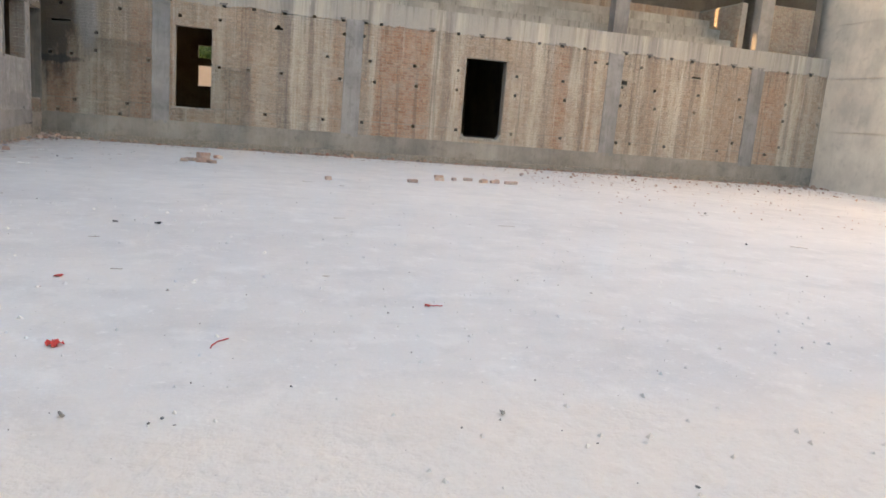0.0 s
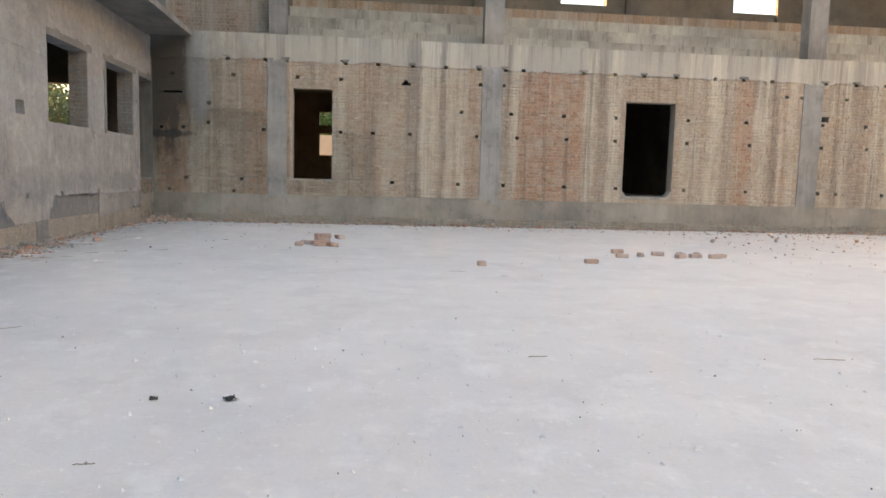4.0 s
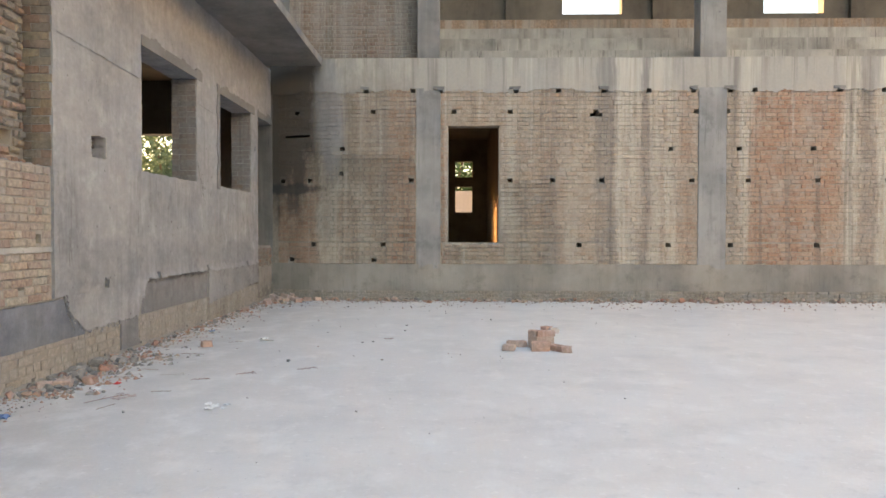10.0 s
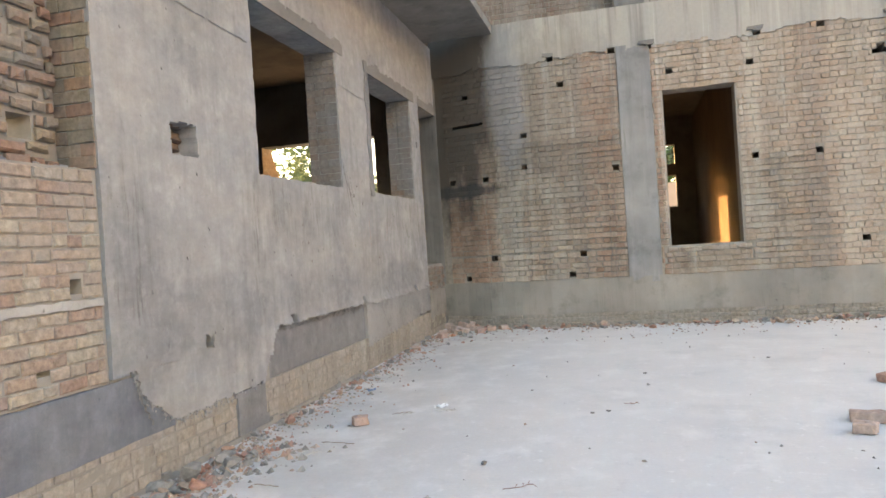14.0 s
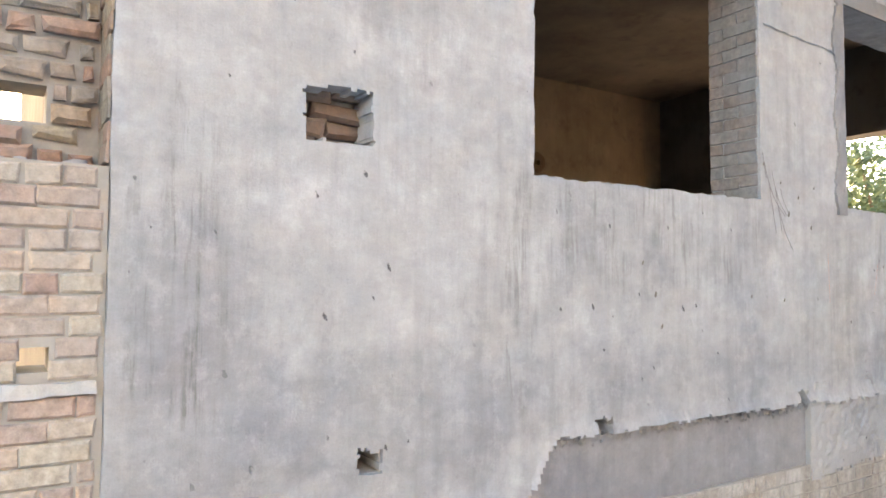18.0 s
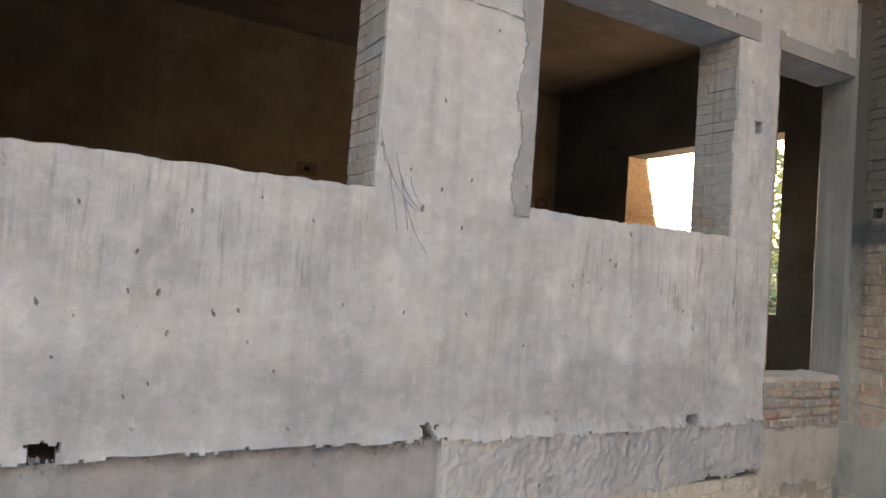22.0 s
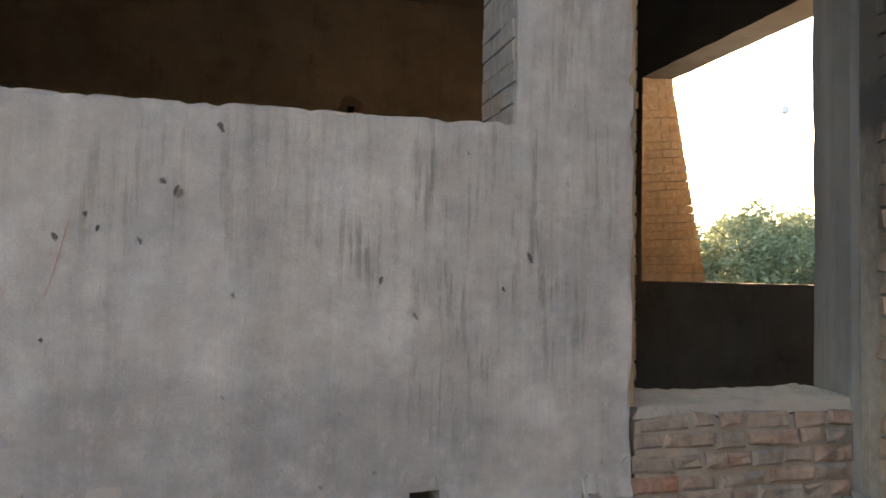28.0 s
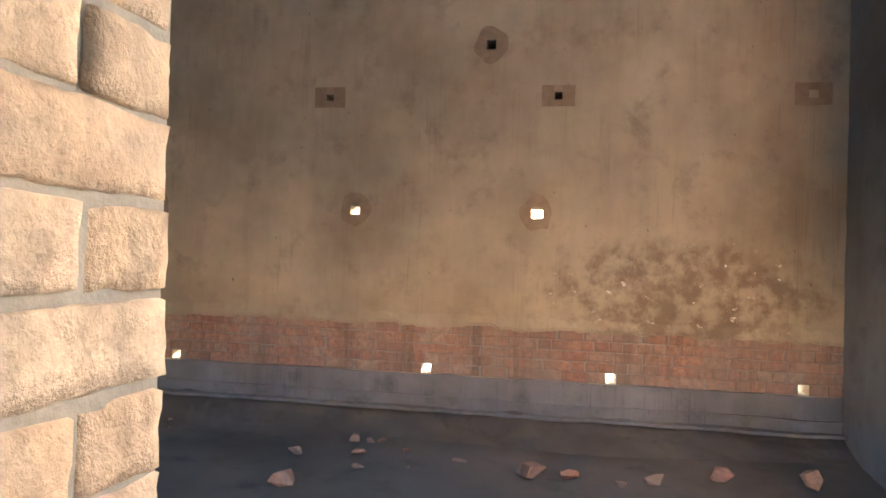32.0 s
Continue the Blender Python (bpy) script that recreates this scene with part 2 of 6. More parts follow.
def floor_material():
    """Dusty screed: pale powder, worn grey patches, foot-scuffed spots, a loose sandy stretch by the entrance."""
    m, nt, bsdf = node_mat("dusty_screed", 0.95)
    p = place_node(nt)
    cloud = noise_node(nt, p, 0.22, detail=7, rough=0.6)
    col = ramp_node(nt, cloud, [(0.30, (0.555, 0.543, 0.543)), (0.55, (0.628, 0.611, 0.60)), (0.75, (0.672, 0.649, 0.63))])
    scuff = noise_node(nt, p, 1.1, (1, 1.25, 1), detail=9, rough=0.62, shift=(3, 1, 0))
    col = mix_node(nt, math_node(nt, "MULTIPLY", ramp_node(nt, scuff, band(0.50, 0.72)), 0.5), col, (0.455, 0.45, 0.455))
    powder = noise_node(nt, p, 2.2, (1.1, 0.9, 1), detail=8, rough=0.66, shift=(9, 4, 0))
    col = mix_node(nt, math_node(nt, "MULTIPLY", ramp_node(nt, powder, band(0.52, 0.70)), 0.55), col, (0.735, 0.725, 0.715))
    tread = noise_node(nt, p, 5.0, (1.0, 1.1, 1), detail=7, rough=0.66, shift=(2, 7, 0))
    col = mix_node(nt, math_node(nt, "MULTIPLY", ramp_node(nt, tread, band(0.56, 0.66)), 0.34), col, (0.49, 0.485, 0.49))
    flake = noise_node(nt, p, 13.0, detail=5, rough=0.6, shift=(5, 2, 0))
    col = mix_node(nt, math_node(nt, "MULTIPLY", ramp_node(nt, flake, band(0.60, 0.68)), 0.35), col, (0.80, 0.79, 0.78))
    speck = noise_node(nt, p, 30.0, detail=2, rough=0.5, shift=(1, 8, 0))
    col = mix_node(nt, math_node(nt, "MULTIPLY", ramp_node(nt, speck, band(0.735, 0.76)), 0.6), col, (0.30, 0.29, 0.28))
    sep = nt.nodes.new("ShaderNodeSeparateXYZ")
    nt.links.new(p, sep.inputs["Vector"])
    wob = math_node(nt, "ADD", sep.outputs["Y"], math_node(nt, "MULTIPLY", noise_node(nt, p, 0.5, detail=5), 2.0))
    near = math_node(nt, "MULTIPLY", math_node(nt, "SUBTRACT", -19.9, wob), 1.2)
    n = nt.nodes.new("ShaderNodeClamp")
    nt.links.new(near, n.inputs["Value"])
    sandy = n.outputs["Result"]
    # Greyer along the left wall: dirt there plus the wall's shade, in colour.
    off_wall = math_node(nt, "ADD", sep.outputs["X"], math_node(nt, "MULTIPLY", scuff, 2.6))
    dirt_shade = ramp_node(nt, math_node(nt, "DIVIDE", off_wall, 4.5), [(0.25, (1, 1, 1)), (0.45, (0.72, 0.72, 0.72)), (0.92, (0, 0, 0))])
    col = mix_node(nt, math_node(nt, "MULTIPLY", math_node(nt, "MULTIPLY", dirt_shade, ramp_node(nt, powder, [(0.42, (1, 1, 1)), (0.62, (0.45, 0.45, 0.45))])), 0.75), col, (0.37, 0.36, 0.35))
    col = mix_node(nt, math_node(nt, "MULTIPLY", sandy, 0.6), col, (0.73, 0.65, 0.575))
    clod = noise_node(nt, p, 8.0, detail=6, rough=0.6, shift=(4, 4, 0))
    col = mix_node(nt, math_node(nt, "MULTIPLY", math_node(nt, "MULTIPLY", sandy, ramp_node(nt, clod, band(0.56, 0.66))), 0.3), col, (0.56, 0.50, 0.45))
    grit = noise_node(nt, p, 38, detail=7, rough=0.75)
    col = mix_node(nt, 0.18, col, ramp_node(nt, grit, [(0.25, (0.3, 0.3, 0.3)), (0.75, (0.75, 0.75, 0.75))]), "OVERLAY")
    nt.links.new(col, bsdf.inputs["Base Color"])
    h = math_node(nt, "ADD", math_node(nt, "MULTIPLY", powder, 0.5), math_node(nt, "ADD", math_node(nt, "MULTIPLY", grit, 0.15), math_node(nt, "MULTIPLY", tread, 0.35)))
    h = math_node(nt, "ADD", h, math_node(nt, "MULTIPLY", math_node(nt, "MULTIPLY", sandy, clod), 1.6))
    bump_node(nt, bsdf, h, 0.6, 0.025)
    return m


def spot_mask(nt, where, centre, reach, wobble):
    """One soft-edged stain round a place: 1 inside, 0 beyond its reach, its rim broken by noise."""
    mp = nt.nodes.new("ShaderNodeMapping")
    mp.inputs["Scale"].default_value = tuple(1 / q for q in reach)
    mp.inputs["Location"].default_value = tuple(-c / q for c, q in zip(centre, reach))
    nt.links.new(where, mp.inputs["Vector"])
    n = nt.nodes.new("ShaderNodeVectorMath")
    n.operation = "LENGTH"
    nt.links.new(mp.outputs["Vector"], n.inputs[0])
    d = math_node(nt, "ADD", n.outputs["Value"], math_node(nt, "MULTIPLY", wobble, 0.9))
    return ramp_node(nt, d, [(0.62, (1, 1, 1)), (1.0, (0, 0, 0))])


def streak_mask(nt, x, streaks, soft=0.05):
    """Upright streaks across a wall: rows of (from, to, strength) along x, in order."""
    total = None
    for k in range(0, len(streaks), 7):
        group = streaks[k:k + 7]
        lo, hi = group[0][0] - 0.3, group[-1][1] + 0.3
        r = nt.nodes.new("ShaderNodeValToRGB")
        els = r.color_ramp.elements
        els[0].color = els[1].color = (0, 0, 0, 1)
        for a, b, v in group:
            for at, val in ((a - soft, 0), (a + soft, v), (b - soft, v), (b + soft, 0)):
                els.new((at - lo) / (hi - lo)).color = (val, val, val, 1)
        nt.links.new(math_node(nt, "DIVIDE", math_node(nt, "SUBTRACT", x, lo), hi - lo), r.inputs["Fac"])
        total = r.outputs["Color"] if total is None else math_node(nt, "ADD", total, r.outputs["Color"])
    return total


PALE = ((1.05, 1.5, 0.75), (1.9, 2.1, 0.35), (5.1, 5.3, 0.4), (6.35, 6.7, 0.35), (7.5, 7.95, 0.75), (8.2, 8.5, 0.6), (8.55, 8.75, 0.8), (10.15, 10.35, 0.6), (12.3, 12.6, 0.9), (13.05, 13.4, 0.8), (15.25, 15.9, 0.4), (16.05, 16.55, 0.8), (17.55, 18.0, 0.8), (18.65, 18.9, 0.6),
        (20.4, 20.65, 0.7), (21.3, 21.65, 0.5), (21.8, 22.4, 0.7), (23.3, 23.6, 0.4), (27.2, 27.9, 0.7), (28.2, 28.5, 0.4))
DARK = ((2.35, 2.5, 0.35), (5.95, 6.2, 0.45), (7.02, 7.45, 0.62), (7.98, 8.16, 0.6), (9.9, 10.02, 0.5), (12.7, 13.0, 0.5), (16.62, 16.85, 0.35), (18.15, 18.3, 0.4), (20.7, 21.2, 0.4), (24.2, 24.4, 0.3), (28.0, 28.15, 0.5))
RED = ((-0.3, 0.95, 0.9), (2.5, 3.12, 0.75), (3.68, 3.86, 0.9), (5.8, 6.3, 0.3), (8.82, 9.1, 0.5), (10.35, 12.25, 1.0), (17.0, 17.5, 0.85), (18.3, 18.6, 0.45), (20.8, 21.25, 0.25), (24.1, 25.3, 0.3), (26.05, 27.1, 0.75))


def washed(name, tones, reds=None, smear=0.3, bump=0.5, rim=3.2, mottled=0.5):
    """Wall faces under an old cement wash: brick or mortar tones, run over by upright pale and dark streaks from the beam above."""
    m, nt, bsdf = node_mat(name, 0.95)
    geo = nt.nodes.new("ShaderNodeNewGeometry")
    p = geo.outputs["Position"]
    axes = nt.nodes.new("ShaderNodeSeparateXYZ")
    nt.links.new(p, axes.inputs["Vector"])
    z = axes.outputs["Z"]
    info = nt.nodes.new("ShaderNodeObjectInfo")
    each = math_node(nt, "FRACT", math_node(nt, "ADD", geo.outputs["Random Per Island"], math_node(nt, "MULTIPLY", info.outputs["Random"], 7.31)))
    last = len(tones) - 1
    col = ramp_node(nt, each, [(i / last, c) for i, c in enumerate(tones)])
    waver = noise_node(nt, p, 2.2, (1, 1, 0.16), detail=6, rough=0.65)
    fray = noise_node(nt, p, 22, (1, 1, 0.12), detail=4, rough=0.6, shift=(2, 0, 5))
    x = math_node(nt, "ADD", axes.outputs["X"], math_node(nt, "ADD", math_node(nt, "MULTIPLY", math_node(nt, "SUBTRACT", waver, 0.5), 0.5), math_node(nt, "MULTIPLY", math_node(nt, "SUBTRACT", fray, 0.5), 0.22)))
    if reds:
        last = len(reds) - 1
        col = mix_node(nt, streak_mask(nt, x, RED, 0.1), col, ramp_node(nt, each, [(i / last, c) for i, c in enumerate(reds)]))
    mottle = noise_node(nt, p, 21, detail=6, rough=0.7)
    col = mix_node(nt, mottled, col, ramp_node(nt, mottle, [(0.3, (0.26, 0.25, 0.24)), (0.7, (0.76, 0.75, 0.74))]), "OVERLAY")
    film = noise_node(nt, p, 3.4, (1, 1, 0.5), detail=7, rough=0.68, shift=(5, 2, 8))
    col = mix_node(nt, math_node(nt, "MULTIPLY", ramp_node(nt, film, band(0.46, 0.64)), smear), col, (0.40, 0.365, 0.32))
    gaps = ramp_node(nt, noise_node(nt, p, 1.7, (1, 1, 0.3), detail=7, rough=0.7, shift=(8, 1, 4)), band(0.30, 0.50))
    fine = noise_node(nt, p, 9.0, (1, 1, 0.03), detail=5, rough=0.65, shift=(13, 6, 0))
    half = math_node(nt, "ADD", 0.35, math_node(nt, "MULTIPLY", ramp_node(nt, fine, band(0.36, 0.56)), 0.65))
    f = math_node(nt, "MULTIPLY", math_node(nt, "MULTIPLY", streak_mask(nt, x, PALE), gaps), half)
    col = mix_node(nt, math_node(nt, "MULTIPLY", f, 0.92), col, (0.52, 0.485, 0.425))
    f = math_node(nt, "MULTIPLY", math_node(nt, "MULTIPLY", streak_mask(nt, x, DARK), gaps), half)
    col = mix_node(nt, math_node(nt, "MULTIPLY", f, 0.95), col, (0.155, 0.152, 0.150))
    thin = noise_node(nt, p, 4.6, (1, 1, 0.03), detail=4, rough=0.6, shift=(33, 6, 0))
    col = mix_node(nt, math_node(nt, "MULTIPLY", ramp_node(nt, thin, band(0.58, 0.66)), 0.42), col, (0.13, 0.122, 0.112))
    thin = noise_node(nt, p, 5.2, (1, 1, 0.03), detail=4, rough=0.6, shift=(53, 9, 0))
    col = mix_node(nt, math_node(nt, "MULTIPLY", ramp_node(nt, thin, band(0.60, 0.68)), 0.45), col, (0.54, 0.51, 0.455))
    high = ramp_node(nt, math_node(nt, "DIVIDE", math_node(nt, "SUBTRACT", math_node(nt, "ADD", z, math_node(nt, "MULTIPLY", fine, 1.6)), rim), 2.4), band(0.25, 0.85))
    runs = noise_node(nt, p, 7.5, (1, 1, 0.045), detail=5, rough=0.65, shift=(17, 2, 0))
    col = mix_node(nt, math_node(nt, "MULTIPLY", math_node(nt, "MULTIPLY", ramp_node(nt, runs, band(0.50, 0.62)), high), 0.5), col, (0.15, 0.128, 0.105))
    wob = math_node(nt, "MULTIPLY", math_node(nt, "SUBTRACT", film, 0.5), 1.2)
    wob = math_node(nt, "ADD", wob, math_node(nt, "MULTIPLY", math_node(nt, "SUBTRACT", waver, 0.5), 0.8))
    # Left corner: near-black at the top, greyer around, a black smear, a pale streak.
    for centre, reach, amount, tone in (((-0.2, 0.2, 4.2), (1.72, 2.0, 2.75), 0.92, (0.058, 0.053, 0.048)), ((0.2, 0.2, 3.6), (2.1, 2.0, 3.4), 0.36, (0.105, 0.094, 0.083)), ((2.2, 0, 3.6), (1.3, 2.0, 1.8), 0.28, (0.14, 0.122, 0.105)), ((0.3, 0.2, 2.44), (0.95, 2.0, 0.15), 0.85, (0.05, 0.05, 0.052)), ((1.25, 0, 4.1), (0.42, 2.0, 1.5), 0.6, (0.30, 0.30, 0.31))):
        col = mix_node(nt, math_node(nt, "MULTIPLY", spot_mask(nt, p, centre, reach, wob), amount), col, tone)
    nt.links.new(col, bsdf.inputs["Base Color"])
    h = math_node(nt, "ADD", mottle, math_node(nt, "MULTIPLY", noise_node(nt, p, 90, detail=4), 0.5))
    bump_node(nt, bsdf, h, bump, 0.008)
    return m


def plaster_material(name, pale, mid, blue, pits=0.9, drips=0.5, stains=(), damps=()):
    """Hand-floated cement plaster: pale and bluish clouds, soft damp drips, trowel marks, slanting pits."""
    m, nt, bsdf = node_mat(name, 0.93)
    p = place_node(nt)
    warp = noise_node(nt, p, 0.95, (1, 1, 0.8), detail=9, rough=0.62)
    col = ramp_node(nt, warp, [(0.28, blue), (0.43, mid), (0.60, pale)])
    lime = noise_node(nt, p, 3.1, (1, 1, 0.85), detail=8, rough=0.66, shift=(5, 8, 3))
    col = mix_node(nt, math_node(nt, "MULTIPLY", ramp_node(nt, lime, band(0.50, 0.64)), 0.55), col, tuple(min(0.6, c * 1.25) for c in pale))
    damp = noise_node(nt, p, 1.7, (1, 1, 1.1), detail=8, rough=0.62, shift=(2, 14, 6))
    col = mix_node(nt, math_node(nt, "MULTIPLY", ramp_node(nt, damp, band(0.55, 0.70)), 0.30), col, tuple(0.78 * c for c in blue))
    buff = noise_node(nt, p, 1.3, detail=6, rough=0.6, shift=(8, 2, 12))
    col = mix_node(nt, math_node(nt, "MULTIPLY", ramp_node(nt, buff, band(0.50, 0.68)), 0.32), col, (pale[0], pale[1] * 0.965, pale[2] * 0.88))
    d1 = noise_node(nt, p, 6.5, (1, 1, 0.07), detail=6, rough=0.62)
    d2 = noise_node(nt, p, 1.0, (1, 1, 0.6), detail=5, shift=(4, 7, 1))
    s = math_node(nt, "MULTIPLY", ramp_node(nt, d1, band(0.50, 0.68)), ramp_node(nt, d2, band(0.38, 0.60)))
    col = mix_node(nt, math_node(nt, "MULTIPLY", s, drips), col, tuple(0.66 * c for c in mid))
    d4 = noise_node(nt, p, 30, (1, 1, 0.06), detail=5, rough=0.65, shift=(6, 3, 5))
    gap = ramp_node(nt, noise_node(nt, p, 3.5, (1, 2.2, 0.9), detail=5, rough=0.65, shift=(7, 5, 2)), band(0.42, 0.60))
    runs = math_node(nt, "MULTIPLY", ramp_node(nt, d4, band(0.48, 0.60)), gap)
    hair = noise_node(nt, p, 17, (1, 1, 0.035), detail=5, rough=0.62, shift=(16, 13, 5))
    col = mix_node(nt, math_node(nt, "MULTIPLY", ramp_node(nt, hair, band(0.54, 0.68)), 0.17), col, tuple(0.66 * c for c in mid))
    col = mix_node(nt, math_node(nt, "MULTIPLY", ramp_node(nt, hair, [(0.34, (1, 1, 1)), (0.46, (0, 0, 0))]), 0.16), col, tuple(min(0.6, c * 1.22) for c in pale))
    for centre, reach, amount in damps:
        zone = spot_mask(nt, p, centre, reach, math_node(nt, "MULTIPLY", math_node(nt, "SUBTRACT", damp, 0.5), 2.2))
        col = mix_node(nt, math_node(nt, "MULTIPLY", zone, amount), col, (0.56 * blue[0], 0.58 * blue[1], 0.62 * blue[2]))
    for centre, reach, amount in stains:
        zone = spot_mask(nt, p, centre, reach, math_node(nt, "SUBTRACT", lime, 0.5))
        f = math_node(nt, "ADD", math_node(nt, "MULTIPLY", runs, 0.75), math_node(nt, "MULTIPLY", ramp_node(nt, d1, band(0.45, 0.65)), 0.2))
        col = mix_node(nt, math_node(nt, "MULTIPLY", math_node(nt, "MULTIPLY", zone, f), amount), col, (0.42 * mid[0], 0.40 * mid[1], 0.36 * mid[2]))
    crust = noise_node(nt, p, 10.5, (1, 1, 0.8), detail=8, rough=0.74, shift=(3, 3, 7))
    col = mix_node(nt, math_node(nt, "MULTIPLY", ramp_node(nt, crust, band(0.54, 0.64)), 0.24), col, tuple(min(0.6, c * 1.3) for c in pale))
    col = mix_node(nt, math_node(nt, "MULTIPLY", ramp_node(nt, crust, [(0.34, (1, 1, 1)), (0.42, (0, 0, 0))]), 0.28), col, tuple(0.68 * c for c in mid))
    sweep = noise_node(nt, p, 8.5, (1, 0.8, 1.1), detail=8, rough=0.7, shift=(1, 4, 9))
    col = mix_node(nt, 0.36, col, ramp_node(nt, sweep, [(0.28, (0.30, 0.30, 0.31)), (0.72, (0.72, 0.72, 0.71))]), "OVERLAY")
    grain = noise_node(nt, p, 120, detail=4, rough=0.7)
    col = mix_node(nt, 0.11, col, ramp_node(nt, grain, [(0.25, (0.25, 0.25, 0.25)), (0.75, (0.8, 0.8, 0.8))]), "OVERLAY")
    zone = ramp_node(nt, noise_node(nt, p, 0.7, detail=3, shift=(9, 9, 1)), band(0.40, 0.52))
    axes = nt.nodes.new("ShaderNodeSeparateXYZ")
    nt.links.new(p, axes.inputs["Vector"])
    plane = nt.nodes.new("ShaderNodeCombineXYZ")
    slant = math_node(nt, "ADD", math_node(nt, "MULTIPLY", axes.outputs["Y"], 8.0), math_node(nt, "MULTIPLY", axes.outputs["Z"], 2.4))
    nt.links.new(slant, plane.inputs["X"])
    nt.links.new(math_node(nt, "MULTIPLY", axes.outputs["Z"], 4.6), plane.inputs["Y"])
    cells = nt.nodes.new("ShaderNodeTexVoronoi")
    cells.voronoi_dimensions = "2D"
    cells.inputs["Scale"].default_value = 1.0
    nt.links.new(plane.outputs["Vector"], cells.inputs["Vector"])
    sep = nt.nodes.new("ShaderNodeSeparateColor")
    nt.links.new(cells.outputs["Color"], sep.inputs["Color"])
    size = math_node(nt, "MULTIPLY", sep.outputs["Green"], 0.07)
    edge = math_node(nt, "ADD", math_node(nt, "ADD", cells.outputs["Distance"], size), math_node(nt, "MULTIPLY", math_node(nt, "SUBTRACT", noise_node(nt, p, 55, detail=3), 0.5), 0.22))
    some = math_node(nt, "GREATER_THAN", sep.outputs["Red"], 0.80)
    holes = math_node(nt, "MULTIPLY", ramp_node(nt, edge, [(0.055, (1, 1, 1)), (0.085, (0, 0, 0))]), math_node(nt, "MULTIPLY", some, zone))
    col = mix_node(nt, math_node(nt, "MULTIPLY", holes, pits), col, tuple(0.25 * c for c in mid))
    nt.links.new(col, bsdf.inputs["Base Color"])
    h = math_node(nt, "ADD", math_node(nt, "MULTIPLY", sweep, 0.6), math_node(nt, "ADD", math_node(nt, "MULTIPLY", grain, 0.22), math_node(nt, "MULTIPLY", lime, 0.7)))
    h = math_node(nt, "SUBTRACT", h, math_node(nt, "MULTIPLY", holes, 1.2))
    bump_node(nt, bsdf, h, 0.75, 0.016)
    return m


def leafy(name, a, b, scale, through_by=0.4):
    """Leaves: a dull surface that also lets light through."""
    m = plain(name, a, b, scale, 0.6, 0.0)
    nt = m.node_tree
    bsdf, end = nt.nodes["Principled BSDF"], nt.nodes["Material Output"]
    thin = nt.nodes.new("ShaderNodeBsdfTranslucent")
    nt.links.new(bsdf.inputs["Base Color"].links[0].from_socket, thin.inputs["Color"])
    both = nt.nodes.new("ShaderNodeMixShader")
    both.inputs["Fac"].default_value = through_by
    nt.links.new(bsdf.outputs["BSDF"], both.inputs[1])
    nt.links.new(thin.outputs["BSDF"], both.inputs[2])
    nt.links.new(both.outputs["Shader"], end.inputs["Surface"])
    return m


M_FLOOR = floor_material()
STAINS = (((0, -1.40, 1.75), (0.5, 0.6, 0.8), 0.78), ((0, -0.95, 2.6), (0.5, 0.35, 1.4), 0.5), ((0, -5.2, 2.0), (0.5, 1.3, 0.45), 0.55), ((0, -2.3, 2.0), (0.5, 0.8, 0.4), 0.5), ((0, -8.1, 1.7), (0.5, 0.22, 0.9), 0.9), ((0, -6.4, 1.6), (0.5, 0.14, 0.8), 0.6))
DAMPS = (((0, -2.3, 1.10), (0.6, 1.5, 0.28), 0.34), ((0, -5.2, 1.10), (0.6, 1.4, 0.32), 0.28), ((0, -7.0, 1.0), (0.6, 0.9, 0.42), 0.34), ((0, -3.7, 1.15), (0.6, 0.5, 0.28), 0.2), ((0, -8.05, 1.3), (0.6, 0.35, 0.9), 0.3))
M_PLASTER = plaster_material("grey_plaster", (0.302, 0.300, 0.302), (0.262, 0.262, 0.267), (0.205, 0.209, 0.223), stains=STAINS, damps=DAMPS)
M_PATCH = cement("darker_plaster_patch", (0.202, 0.198, 0.195), (0.153, 0.153, 0.153), (0.084, 0.084, 0.084), 0.2, 0.4, 0.5, 0.4)
M_ROUGHCAST = cement("lumpy_cement", (0.262, 0.258, 0.258), (0.180, 0.179, 0.184), (0.092, 0.092, 0.096), 0.15, 0.6, 1.0, 0.9)
M_PLINTH = cement("plinth_cement", (0.305, 0.287, 0.262), (0.222, 0.211, 0.195), (0.130, 0.124, 0.116), 0.45, 0.55, 0.7, 0.4)
M_BLUE = plaster_material("blue_grey_render", (0.172, 0.186, 0.210), (0.130, 0.143, 0.168), (0.094, 0.106, 0.130), 0.3, 0.3)
M_RENDER = plaster_material("smooth_grey_render", (0.204, 0.203, 0.205), (0.174, 0.173, 0.179), (0.135, 0.137, 0.148), 0.3, 0.4)
M_CONCRETE = cement("cast_concrete", (0.248, 0.240, 0.232), (0.160, 0.156, 0.152), (0.112, 0.108, 0.108), 0.75, 0.35, 0.3, 0.4)
M_COLUMN = cement("column_concrete", (0.30, 0.298, 0.298), (0.195, 0.194, 0.196), (0.115, 0.115, 0.118), 0.75, 0.5, 0.3, 0.3)
M_BEAM = cement("stained_beam_concrete", (0.370, 0.352, 0.317), (0.255, 0.242, 0.220), (0.106, 0.097, 0.084), 1.0, 0.4, 0.4, 0.3)
M_RIGHT = cement("pale_concrete", (0.55, 0.52, 0.47), (0.43, 0.41, 0.38), (0.26, 0.25, 0.235), 0.25, 0.35, 0.3, 0.4)
M_TAN = cement("tan_inner_plaster", (0.240, 0.192, 0.129), (0.160, 0.125, 0.081), (0.068, 0.050, 0.032), 0.25, 0.65, 0.45, 0.5, tint=(0.115, 0.088, 0.06), spots_at=(((-6.3, 0.62, 1.49), (2.0, 1.35, 0.55), 0.75, (0.085, 0.060, 0.038)),))
